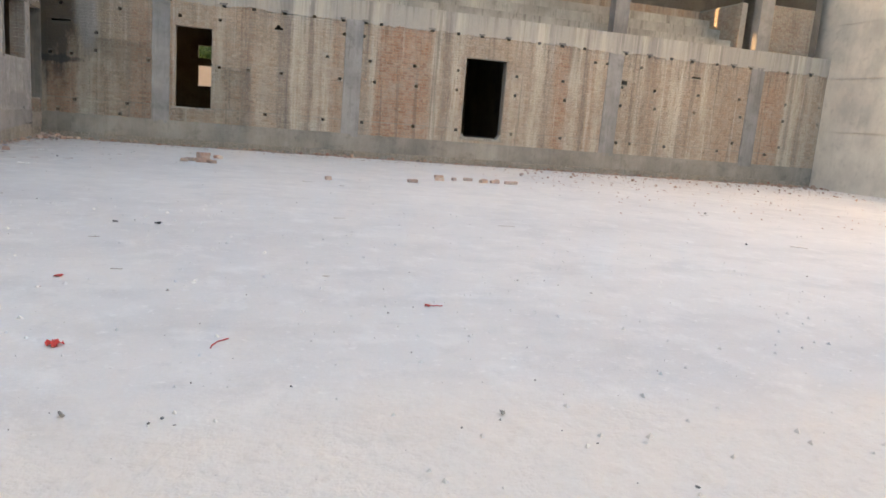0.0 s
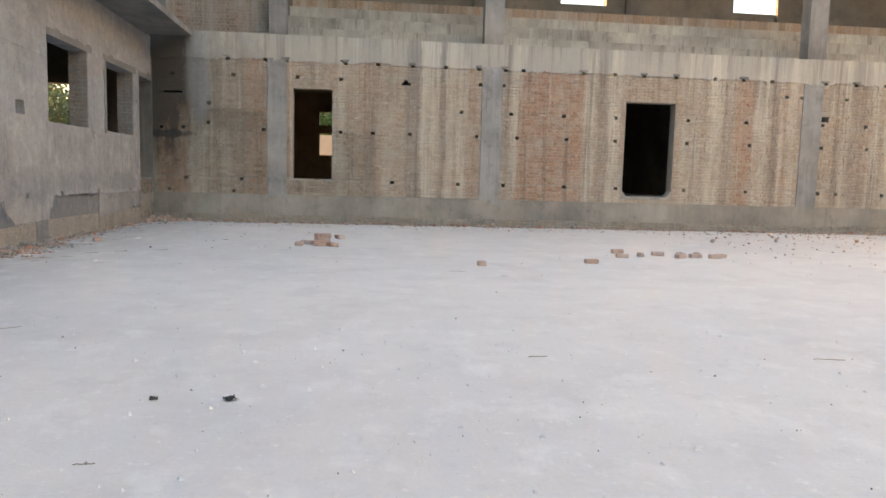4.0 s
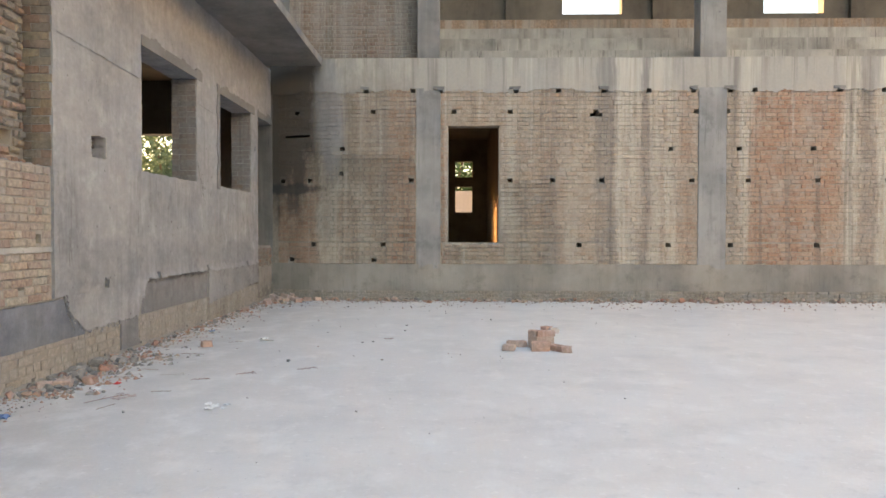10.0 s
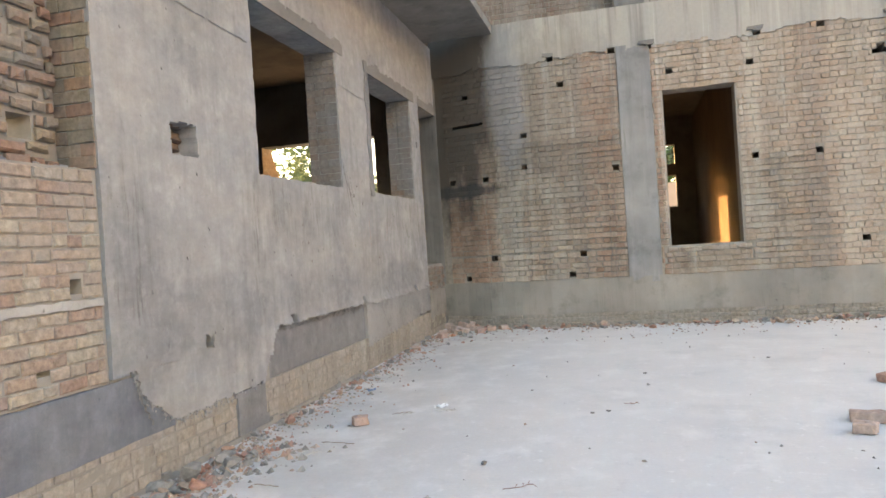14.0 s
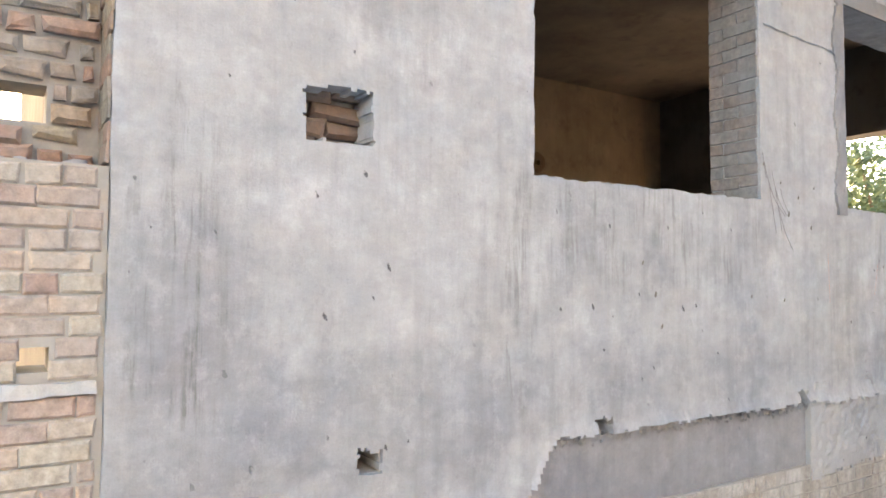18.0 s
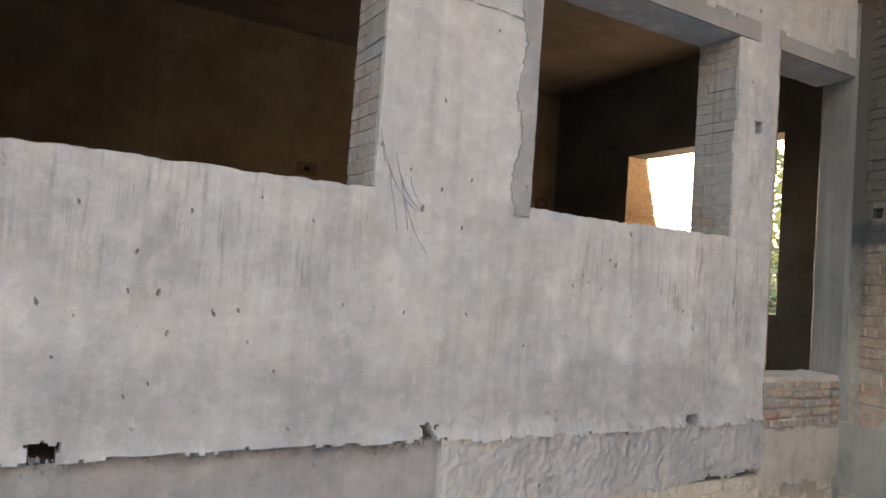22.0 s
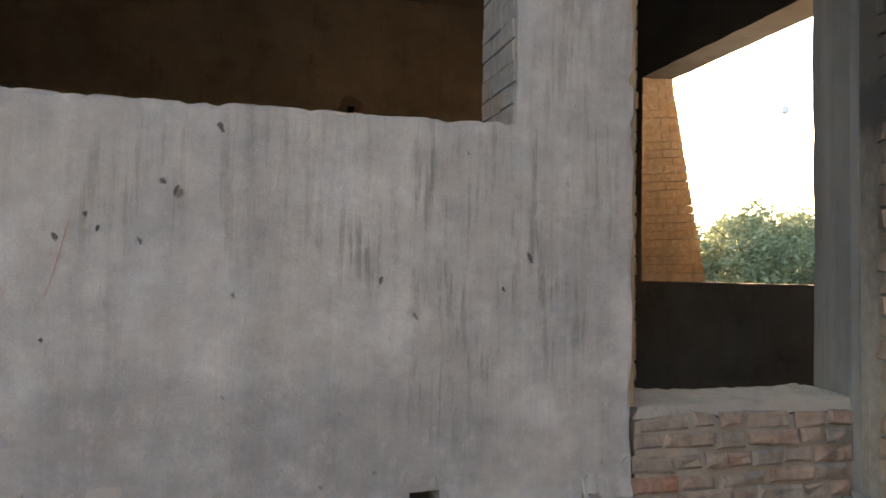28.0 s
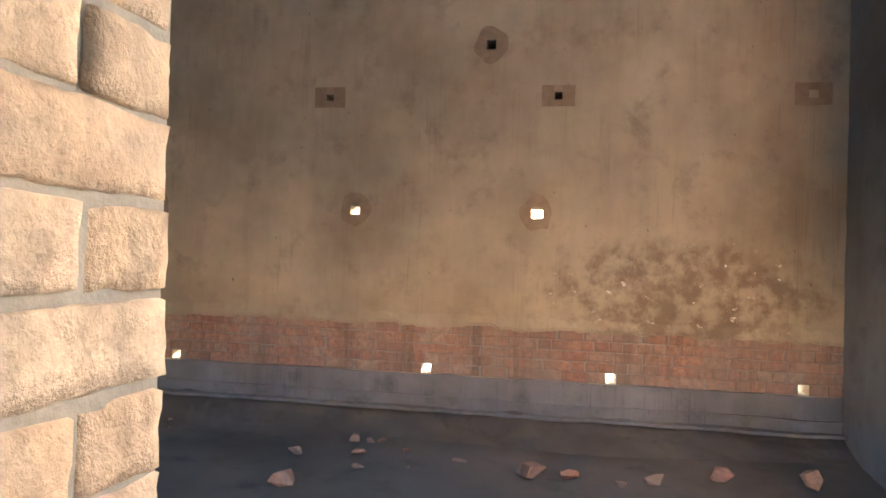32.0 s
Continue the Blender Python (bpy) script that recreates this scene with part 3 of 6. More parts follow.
M_JAMBMORTAR = plain("jamb_mortar", (0.13, 0.10, 0.068), (0.25, 0.20, 0.142), 14, 0.97, 0.9)
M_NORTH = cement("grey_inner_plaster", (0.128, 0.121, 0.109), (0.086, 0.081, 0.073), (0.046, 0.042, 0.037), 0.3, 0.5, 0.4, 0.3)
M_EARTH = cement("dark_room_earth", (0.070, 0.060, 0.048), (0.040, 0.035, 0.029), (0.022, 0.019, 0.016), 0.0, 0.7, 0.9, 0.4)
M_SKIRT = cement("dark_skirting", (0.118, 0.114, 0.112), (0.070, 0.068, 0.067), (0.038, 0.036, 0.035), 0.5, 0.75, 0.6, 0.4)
M_PALEMORTAR = plain("pale_mortar", (0.205, 0.187, 0.163), (0.29, 0.268, 0.238), 9, 0.97, 0.8)
M_COURSE = cement("levelling_cement", (0.383, 0.374, 0.357), (0.287, 0.283, 0.274), (0.174, 0.165, 0.157), 0.2, 0.5, 0.6, 0.4)
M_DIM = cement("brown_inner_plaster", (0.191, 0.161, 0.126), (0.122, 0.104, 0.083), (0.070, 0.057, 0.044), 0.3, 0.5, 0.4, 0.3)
# Reddened in its colour so the sun patch on the partition turns orange.
M_SUNWALL = cement("reddish_brown_plaster", (0.125, 0.080, 0.046), (0.088, 0.057, 0.033), (0.05, 0.034, 0.021), 0.3, 0.5, 0.4, 0.3)
M_MORTAR = plain("mortar", (0.17, 0.155, 0.135), (0.30, 0.275, 0.24), 9, 0.97, 0.6)
M_TANBRICK = bricky("dirty_tan_brick", [(0.285, 0.205, 0.148), (0.31, 0.235, 0.175), (0.26, 0.172, 0.12), (0.32, 0.26, 0.2), (0.29, 0.218, 0.162)], (0.275, 0.25, 0.22), 0.75)
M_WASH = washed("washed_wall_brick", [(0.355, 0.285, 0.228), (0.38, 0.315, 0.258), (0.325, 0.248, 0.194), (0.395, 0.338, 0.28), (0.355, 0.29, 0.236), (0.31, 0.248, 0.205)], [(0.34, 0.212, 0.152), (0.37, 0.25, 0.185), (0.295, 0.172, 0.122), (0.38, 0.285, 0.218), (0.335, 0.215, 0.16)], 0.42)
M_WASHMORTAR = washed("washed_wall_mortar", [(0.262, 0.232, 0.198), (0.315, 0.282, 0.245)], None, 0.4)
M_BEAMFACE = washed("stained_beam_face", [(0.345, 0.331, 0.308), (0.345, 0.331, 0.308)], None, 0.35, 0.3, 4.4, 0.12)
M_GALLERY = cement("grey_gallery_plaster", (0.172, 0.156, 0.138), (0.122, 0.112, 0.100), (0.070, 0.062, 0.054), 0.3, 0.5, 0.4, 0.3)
M_DARKBRICK = bricky("dark_brown_brick", [(0.157, 0.106, 0.076), (0.178, 0.117, 0.085), (0.136, 0.083, 0.058), (0.162, 0.128, 0.104)], (0.132, 0.119, 0.106), 0.8)
M_REDBRICK = bricky("red_wall_brick", [(0.33, 0.20, 0.14), (0.36, 0.235, 0.165), (0.29, 0.16, 0.11), (0.37, 0.27, 0.195), (0.34, 0.21, 0.148)], (0.345, 0.31, 0.265), 0.7)
M_SIDEBRICK = bricky("buff_and_red_brick", [(0.325, 0.29, 0.235), (0.27, 0.195, 0.16), (0.345, 0.312, 0.26), (0.29, 0.238, 0.195), (0.26, 0.182, 0.15), (0.30, 0.275, 0.24), (0.285, 0.218, 0.18), (0.335, 0.30, 0.245), (0.31, 0.275, 0.228)], (0.29, 0.272, 0.25), 0.45, 0.6, bump=0.7)
M_FOOTBRICK = bricky("dusty_footing_brick", [(0.292, 0.268, 0.235), (0.305, 0.286, 0.257), (0.275, 0.247, 0.212), (0.295, 0.28, 0.254)], (0.295, 0.286, 0.272), 0.5, 0.7)
M_FOOTMORTAR = plain("footing_mortar", (0.252, 0.236, 0.212), (0.318, 0.30, 0.275), 9, 0.97, 0.8)
M_ROUGHBRICK = bricky("weathered_brick", [(0.285, 0.222, 0.15), (0.195, 0.175, 0.152), (0.265, 0.145, 0.10), (0.235, 0.195, 0.155), (0.165, 0.15, 0.132), (0.30, 0.245, 0.165), (0.245, 0.13, 0.092), (0.26, 0.222, 0.182)], (0.225, 0.21, 0.19), 0.45, 0.6, bump=0.9)
M_JAMBBRICK = bricky("orange_buff_brick", [(0.44, 0.325, 0.21), (0.46, 0.35, 0.23), (0.41, 0.29, 0.18), (0.45, 0.36, 0.26)], (0.41, 0.345, 0.27), 0.45, 0.7, bump=0.5)
M_INNERJAMB = bricky("cream_jamb_brick", [(0.315, 0.205, 0.112), (0.33, 0.228, 0.136), (0.288, 0.18, 0.095), (0.315, 0.232, 0.148)], (0.29, 0.228, 0.155), 0.35, 0.7, bump=0.9)
M_SILLBRICK = bricky("broken_sill_brick", [(0.235, 0.155, 0.115), (0.20, 0.18, 0.16), (0.24, 0.125, 0.09), (0.215, 0.175, 0.145), (0.17, 0.155, 0.14)], (0.23, 0.22, 0.205), 0.7, 0.6, bump=0.9)
M_INNERBRICK = bricky("inner_brick", [(0.18, 0.09, 0.058), (0.205, 0.115, 0.074), (0.148, 0.072, 0.047), (0.193, 0.135, 0.094), (0.171, 0.086, 0.054)], (0.14, 0.106, 0.078), 0.8, 0.6)
M_RUBBLE = bricky("broken_brick", [(0.34, 0.16, 0.115), (0.39, 0.25, 0.18), (0.37, 0.32, 0.27), (0.30, 0.12, 0.085), (0.40, 0.34, 0.285)], (0.38, 0.355, 0.33), 0.4, 0.8)
M_LOOSE = bricky("dusty_loose_brick", [(0.42, 0.268, 0.215), (0.45, 0.335, 0.285), (0.385, 0.225, 0.178)], (0.47, 0.425, 0.395), 0.55, 0.8)
# Leaf tones paled to stand in for haze over the distance.
M_HAZE = leafy("hazy_leaf", (0.14, 0.19, 0.125), (0.25, 0.30, 0.20), 0.5, 0.3)
M_SALMON = plain("salmon_colour", (0.50, 0.37, 0.28), (0.58, 0.44, 0.34), 2.0, 0.9, 0.1)
M_GROUND = plain("outside_ground", (0.20, 0.17, 0.12), (0.32, 0.28, 0.21), 3, 0.95, 0.5)
M_BARK = plain("bark", (0.10, 0.075, 0.05), (0.20, 0.155, 0.11), 14, 0.95, 0.8)
M_LEAF = leafy("leaf_green", (0.055, 0.11, 0.035), (0.13, 0.21, 0.075), 2.5)
M_LEAF2 = leafy("leaf_bluish", (0.05, 0.085, 0.048), (0.12, 0.165, 0.095), 2.5, 0.22)
M_TWIG = plain("dry_twig", (0.20, 0.155, 0.11), (0.33, 0.27, 0.20), 30, 0.9, 0.3)
M_ROOT = plain("reddish_root", (0.25, 0.15, 0.12), (0.36, 0.24, 0.20), 30, 0.9, 0.3)
M_STRAW = plain("pale_straw", (0.42, 0.39, 0.34), (0.55, 0.52, 0.46), 30, 0.9, 0.3)
M_PAPER = plain("scrap_paper", (0.66, 0.67, 0.68), (0.84, 0.84, 0.83), 30, 0.8, 0.2)
M_PINK = plain("faded_pink_wrapping", (0.45, 0.36, 0.34), (0.58, 0.48, 0.45), 30, 0.8, 0.2)
M_RED = plain("red_plastic", (0.45, 0.03, 0.03), (0.60, 0.07, 0.06), 30, 0.45, 0.1)
M_BLUEBIT = plain("blue_plastic", (0.10, 0.16, 0.30), (0.18, 0.26, 0.42), 30, 0.45, 0.1)
M_SOOT = plain("burnt_scrap", (0.03, 0.03, 0.03), (0.09, 0.09, 0.085), 30, 0.9, 0.4)
M_STONE = plain("grey_chip", (0.14, 0.132, 0.125), (0.34, 0.32, 0.30), 20, 0.95, 0.4)
M_STEEL = plain("galvanised_mast", (0.4, 0.4, 0.41), (0.55, 0.55, 0.56), 8, 0.5, 0.1, 0.8)
M_PARAPET = bricky("streaked_parapet_brick", [(0.20, 0.135, 0.105), (0.235, 0.175, 0.14), (0.165, 0.105, 0.082), (0.245, 0.205, 0.175)], (0.25, 0.235, 0.215), 0.85)
M_GREYBRICK = bricky("grey_washed_brick", [(0.188, 0.181, 0.174), (0.223, 0.202, 0.184), (0.202, 0.153, 0.125), (0.209, 0.202, 0.198)], (0.216, 0.216, 0.223), 0.7, 0.6)
M_RAKED = plain("raked_mortar", (0.075, 0.066, 0.056), (0.17, 0.15, 0.13), 9, 0.97, 0.6)
M_BAYMORTAR = plain("weathered_grey_mortar", (0.13, 0.12, 0.105), (0.25, 0.232, 0.21), 9, 0.97, 0.9)
M_RIM = plain("rust_mortar", (0.115, 0.082, 0.050), (0.180, 0.132, 0.085), 14, 0.95, 0.4)

# ---- building helpers ----
LEFT = Matrix.Translation((0, -7.4, 0)) @ Matrix.Rotation(radians(0.97), 4, "Z") @ Matrix.Translation((0, 7.4, 0))
ONE = Matrix.Identity(4)
COURSE = 0.0885


def link(name, data, material, matrix=None, parent=None):
    ob = new(name, data)
    data.materials.append(material)
    if parent is not None:
        ob.parent = parent
    if matrix is not None:
        ob.matrix_world = matrix
    return ob


def part(name, bm, material, parent=None, label="", smooth=False):
    """One mesh object from a bmesh, under a thing or a part."""
    me = bpy.data.meshes.new(name)
    bm.normal_update()
    bm.to_mesh(me)
    bm.free()
    if smooth:
        me.shade_smooth()
    ob = link(name, me, material, None, parent)
    if label:
        ob["label"] = label
    return ob


def flat(name, verts, faces, material, matrix=None, parent=None):
    me = bpy.data.meshes.new(name)
    me.from_pydata(verts, [], faces)
    me.update()
    return link(name, me, material, matrix, parent)


def box(bm, x0, x1, y0, y1, z0, z1):
    v = [bm.verts.new((x, y, z)) for x in (x0, x1) for y in (y0, y1) for z in (z0, z1)]
    for f in ((0, 1, 3, 2), (4, 6, 7, 5), (0, 4, 5, 1), (2, 3, 7, 6), (0, 2, 6, 4), (1, 5, 7, 3)):
        bm.faces.new([v[i] for i in f])


def boxes(*dims):
    bm = bmesh.new()
    for d in dims:
        box(bm, *d)
    return bm


def worn(bm, amp=0.006, scale=5.0):
    """Shift vertices along a smooth field, so that edges run unevenly."""
    for v in bm.verts:
        v.co += noise.noise_vector(v.co * scale) * amp
    return bm


def cuts(a, b, step, marks):
    """Sorted cut lines from a to b, at the marks and about every step."""
    fixed = sorted({round(q, 4) for q in (a, b, *marks) if a - 1e-6 <= q <= b + 1e-6})
    out = []
    for p, q in zip(fixed, fixed[1:]):
        n = max(1, round((q - p) / step))
        out += [p + (q - p) * i / n for i in range(n)]
    return out + [fixed[-1]]


def pierced(us, vs, solid, lay, depth):
    """A slab in cells: us and vs the cut lines, solid(u, v) whether a cell is there, lay(u, v, d) the place at depth d."""
    grid = [[solid((us[i] + us[i + 1]) / 2, (vs[j] + vs[j + 1]) / 2) for j in range(len(vs) - 1)] for i in range(len(us) - 1)]
    verts, index, faces = [], {}, []

    def at(i, j, k):
        if (i, j, k) not in index:
            index[i, j, k] = len(verts)
            verts.append(lay(us[i], vs[j], depth * k))
        return index[i, j, k]

    def there(i, j):
        return 0 <= i < len(grid) and 0 <= j < len(grid[0]) and grid[i][j]

    for i in range(len(grid)):
        for j in range(len(grid[0])):
            if not grid[i][j]:
                continue
            faces.append((at(i, j, 0), at(i + 1, j, 0), at(i + 1, j + 1, 0), at(i, j + 1, 0)))
            faces.append((at(i, j, 1), at(i, j + 1, 1), at(i + 1, j + 1, 1), at(i + 1, j, 1)))
            if not there(i - 1, j):
                faces.append((at(i, j, 0), at(i, j + 1, 0), at(i, j + 1, 1), at(i, j, 1)))
            if not there(i + 1, j):
                faces.append((at(i + 1, j, 0), at(i + 1, j, 1), at(i + 1, j + 1, 1), at(i + 1, j + 1, 0)))
            if not there(i, j - 1):
                faces.append((at(i, j, 0), at(i, j, 1), at(i + 1, j, 1), at(i + 1, j, 0)))
            if not there(i, j + 1):
                faces.append((at(i, j + 1, 0), at(i + 1, j + 1, 0), at(i + 1, j + 1, 1), at(i, j + 1, 1)))
    return verts, faces


def inside(u, v, rects, grow=0.0):
    return any(a - grow < u < b + grow and c - grow < v < d + grow for a, b, c, d in rects)


def holed_wall(name, material, u0, u1, v0, v1, rects, lay, depth, step=0.5, wear=0.0, matrix=None, parent=None):
    us = cuts(u0, u1, step, [q for r in rects for q in r[:2]])
    vs = cuts(v0, v1, step, [q for r in rects for q in r[2:]])

    def laid(u, v, d):
        p = Vector(lay(u, v, d))
        return p + noise.noise_vector(p * 6.0) * wear if wear else p

    verts, faces = pierced(us, vs, lambda u, v: not inside(u, v, rects), laid, depth)
    return flat(name, verts, faces, material, matrix, parent)


def bond(u0, u1, v0, v1, seed, course=COURSE, joint=0.011, ragged=0.0, english=True, mixed=False, end=1.0, sizes=(0.243, 0.243, 0.1215, 0.1215, 0.165)):
    """Rectangles of bricks laid in courses; in English bond a row of headers follows a row of stretchers."""
    rng = random.Random(seed)
    rows = max(1, round((v1 - v0) / course))
    h = (v1 - v0) / rows
    for r in range(rows):
        head = english and r % 2
        pitch = 0.1215 if head else 0.243
        u = u0 - rng.random() * pitch if not english else u0 - (0.06 if head else 0.0)
        a = v0 + r * h
        while u < u1 - 0.03:
            w = (rng.choice(sizes) if mixed else pitch) * (1 + rng.uniform(-0.06, 0.06))
            lo, hi = max(u, u0), min(u + w, u1)
            if hi - lo > 0.05:
                j = joint * rng.uniform(0.7, 1.4)
                d = rng.uniform(-ragged, ragged)
                yield lo + end * j / 2, hi - end * j / 2, a + j / 2 + d * 0.3, a + h - j / 2 + d * 0.3
            u += w


def brick_shape(w, h, proud, seed, worn_by=0.003, ease=0.007):
    """A brick's face with eased, uneven arrises, standing on the plane d = 0 towards -d."""
    rng = random.Random(seed)
    e = min(ease, w / 6)
    back = [(0, 0), (w, 0), (w, h), (0, h)]
    verts = [(u + rng.uniform(-worn_by, worn_by), v + rng.uniform(-worn_by, worn_by), 0.0) for u, v in back]
    verts += [(u, v, -proud + e * 0.8) for u, v, _ in verts[:4]]
    verts += [(u + (e if u < w / 2 else -e), v + (e if v < h / 2 else -e), -proud + rng.uniform(-worn_by, worn_by)) for u, v, _ in verts[:4]]
    faces = [(8, 9, 10, 11)]
    for i in range(4):
        j = (i + 1) % 4
        faces += [(i, j, 4 + j, 4 + i), (4 + i, 4 + j, 8 + j, 8 + i)]
    return verts, faces


def lay_bricks(rects, lay, material, parent, matrix, near=None, proud=0.012, rough=0.004, worn_by=0.003, limit=300, ease=0.007):
    """Bricks on a face: those that near(u, v) picks become single parts, the rest one joined mesh."""
    rng = random.Random(len(rects) + 17)
    verts, faces, shapes, single = [], [], {}, 0
    for u0, u1, v0, v1 in rects:
        out = proud + rng.uniform(-rough, rough)
        if near and single < limit and near((u0 + u1) / 2, (v0 + v1) / 2):
            key = (round((u1 - u0) / 0.02), rng.randrange(5))
            if key not in shapes:
                bv, bf = brick_shape(u1 - u0, v1 - v0, proud, single, worn_by, ease)
                o = Vector(lay(0, 0, 0))
                me = bpy.data.meshes.new("brick")
                me.from_pydata([Vector(lay(*q)) - o for q in bv], [], bf)
                me.materials.append(material)
                shapes[key] = me
            ob = new("brick", shapes[key])
            ob.parent = parent
            ob.matrix_world = (matrix or ONE) @ Matrix.Translation(lay(u0, v0, proud - out))
            single += 1
            continue
        bv, bf = brick_shape(u1 - u0, v1 - v0, out, len(verts), worn_by, ease)
        n = len(verts)
        verts += [lay(u0 + a, v0 + b, c) for a, b, c in bv]
        faces += [tuple(n + i for i in f) for f in bf]
    if verts:
        ob = flat("bricks", verts, faces, material, matrix, parent)
        ob["kind"] = "stuff"


def bend(x):
    """The back wall falls back a little in its left corner."""
    return 0.34 * max(0.0, 1 - x / 1.5) ** 1.3


def back_lay(u, v, d):
    return (u, d + bend(u), v)


def sheet_wall(name, u0, u1, v0, v1, step, lay, depth, material, wear=0.0, freq=3.0, matrix=None):
    """A solid slab as one connected, slightly uneven mesh; lay(u, v, d) gives the place at depth d."""
    def laid(u, v, d):
        p = Vector(lay(u, v, d))
        return p + noise.noise_vector(p * freq) * wear
    return flat(name, *pierced(cuts(u0, u1, step, ()), cuts(v0, v1, step, ()), lambda u, v: True, laid, depth), material, matrix)


def trimmed(rects, holes):
    """Bricks cut back where they would cover a hole."""
    for u0, u1, v0, v1 in rects:
        pieces = [(u0, u1)]
        for a, b, c, d in holes:
            if min(v1, d) - max(v0, c) < 0.35 * (v1 - v0):
                continue
            cut = []
            for p, q in pieces:
                if b <= p or a >= q:
                    cut.append((p, q))
                else:
                    cut += [(p, a), (b, q)]
            pieces = cut
        for p, q in pieces:
            if q - p > 0.035:
                yield p, q, v0, v1

# ---- floor and ground ----
def sheet(name, x0, x1, y0, y1, step, material, z=0.0, bumpy=0.0, matrix=None):
    xs, ys = cuts(x0, x1, step, ()), cuts(y0, y1, step, ())
    verts = [(x, y, z + bumpy * noise.noise(Vector((x * 0.6, y * 0.6, 3.0)))) for x in xs for y in ys]
    n = len(ys)
    faces = [(i * n + j, (i + 1) * n + j, (i + 1) * n + j + 1, i * n + j + 1) for i in range(len(xs) - 1) for j in range(n - 1)]
    return flat(name, verts, faces, material, matrix)


ground = sheet("ground", -400, 400, -400, 400, 40, M_GROUND, -0.12)
tagged(ground, "dry bare earth around the building", "ground", kind="structure")
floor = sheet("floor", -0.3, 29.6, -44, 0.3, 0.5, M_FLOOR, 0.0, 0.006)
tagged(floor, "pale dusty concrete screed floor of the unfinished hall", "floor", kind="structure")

# ---- back wall: plinth, brick bays, doorways, beam ----
WALL = 0.38
DOOR_1 = (3.84, 4.94, 1.26, 3.80)
DOOR_2 = (13.55, 15.08, 0.98, 3.78)
HOLE_ROWS = {
    4.55: (2.05, 3.07, 3.66, 5.3, 6.22, 7.2, 8.16, 9.12, 9.9, 10.42, 12.22, 13.17, 14.05, 15.05, 16.23, 17.15, 18.04, 19.76, 20.77, 21.72, 22.65, 23.76, 24.51, 25.32, 27.08, 28.22),
    4.10: (0.5, 2.2, 3.96, 5.18, 7.02, 9.18, 9.84, 18.55, 19.04, 20.49),
    3.30: (1.53, 8.64, 10.1, 11.68, 13.26, 15.49, 17.32, 19.76, 21.18, 23.1, 25.0, 27.23, 28.9),
    2.62: (0.16, 0.8, 3.03, 5.18, 6.1, 7.16, 9.1, 10.3, 11.78, 13.26, 15.49, 17.46, 19.78, 21.27, 23.03, 25.16, 27.22, 28.95),
    1.56: (24.96, 27.24),
    1.22: (0.88, 2.42, 6.68, 8.6, 9.93, 11.77, 13.35, 15.47, 17.43, 19.78, 20.37, 21.9, 24.32, 26.59, 28.8),
    0.88: (0.37, 2.22),
}
HOLES = [(x - 0.055, x + 0.055, z - 0.045, z + 0.045) for z, xs in HOLE_ROWS.items() for x in xs]
HOLES += [(0.22, 0.80, 3.57, 3.63), (1.47, 1.56, 2.72, 2.81), (6.9, 7.16, 4.0, 4.08), (22.72, 23.12, 3.93, 3.99), (19.71, 19.95, 3.40, 3.56)]
PIERS = [(3.15, 3.67), (9.23, 9.82), (19.08, 19.70), (25.38, 26.0)]
OPEN = [DOOR_1, DOOR_2]
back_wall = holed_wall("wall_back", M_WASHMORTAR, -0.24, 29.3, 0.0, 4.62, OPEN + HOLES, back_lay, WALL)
tagged(back_wall, "long unplastered brick wall washed with grey cement drips", "wall", kind="structure")
plinth = sheet_wall("plinth", -0.16, 29.07, 0.22, 0.80, 0.15, lambda u, v, d: (u, bend(u) - 0.03 + d, v), 0.029, M_PLINTH, 0.010, 4)
tagged(plinth, "grey cement plinth band at the foot of the brick wall", "plinth", kind="structure")
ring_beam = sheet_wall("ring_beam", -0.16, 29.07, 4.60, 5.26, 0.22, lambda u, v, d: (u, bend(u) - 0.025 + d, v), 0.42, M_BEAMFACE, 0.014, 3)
tagged(ring_beam, "rough cast concrete beam streaked with dark water stains", "beam", kind="structure")
for a, b in PIERS:
    pier = part("pier", worn(boxes((a, b, -0.03, 0.02, 0.70, 4.61)), 0.008, 2), M_COLUMN)
    tagged(pier, "flush grey concrete pier cast into the brick wall", "pier", "piers of the back wall", kind="structure")
    up = part("column", worn(boxes((a + 0.02, b - 0.02, -0.02, 0.42, 5.26, 11.5)), 0.01, 1.5), M_CONCRETE)
    tagged(up, "square raw concrete column rising from the gallery edge", "column", "gallery columns", kind="structure")
for n, (a, b, c, d) in enumerate(OPEN):
    sill = part("door_sill", worn(boxes((a - 0.02, b + 0.02, -0.022, 0.30, c - 0.05, c + 0.006)), 0.012, 9), M_BEAM)
    tagged(sill, "crumbling cement sill of the raised doorway", "sill", kind="structure")

# ---- gallery over the back wall: tiers, rear wall with windows, roof ----
for k, (y, z) in enumerate(((0.42, 5.22), (0.85, 5.64), (1.65, 6.13), (2.45, 6.60), (3.25, 7.06))):
    tier = part("tier", worn(boxes((3.45, 24.85, y, y + 1.0 if k < 4 else 5.4, z - 0.5, z)), 0.01, 2), M_BEAM if k < 4 else M_TANBRICK)
    tagged(tier, "raw concrete seating tier of the gallery", "seating tier", "gallery tiers", kind="structure")
GALLERY_WINDOWS = [(7.05 + 5.75 * i, 8.75 + 5.75 * i, 7.8, 9.5) for i in range(2)] + [(19.35, 21.2, 7.8, 9.5)] + [(1.82, 2.66, 8.2, 9.22), (-0.35, 0.05, 8.45, 9.9)]
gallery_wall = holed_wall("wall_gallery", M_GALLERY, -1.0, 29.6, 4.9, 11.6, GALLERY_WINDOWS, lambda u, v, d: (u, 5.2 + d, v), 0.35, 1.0)
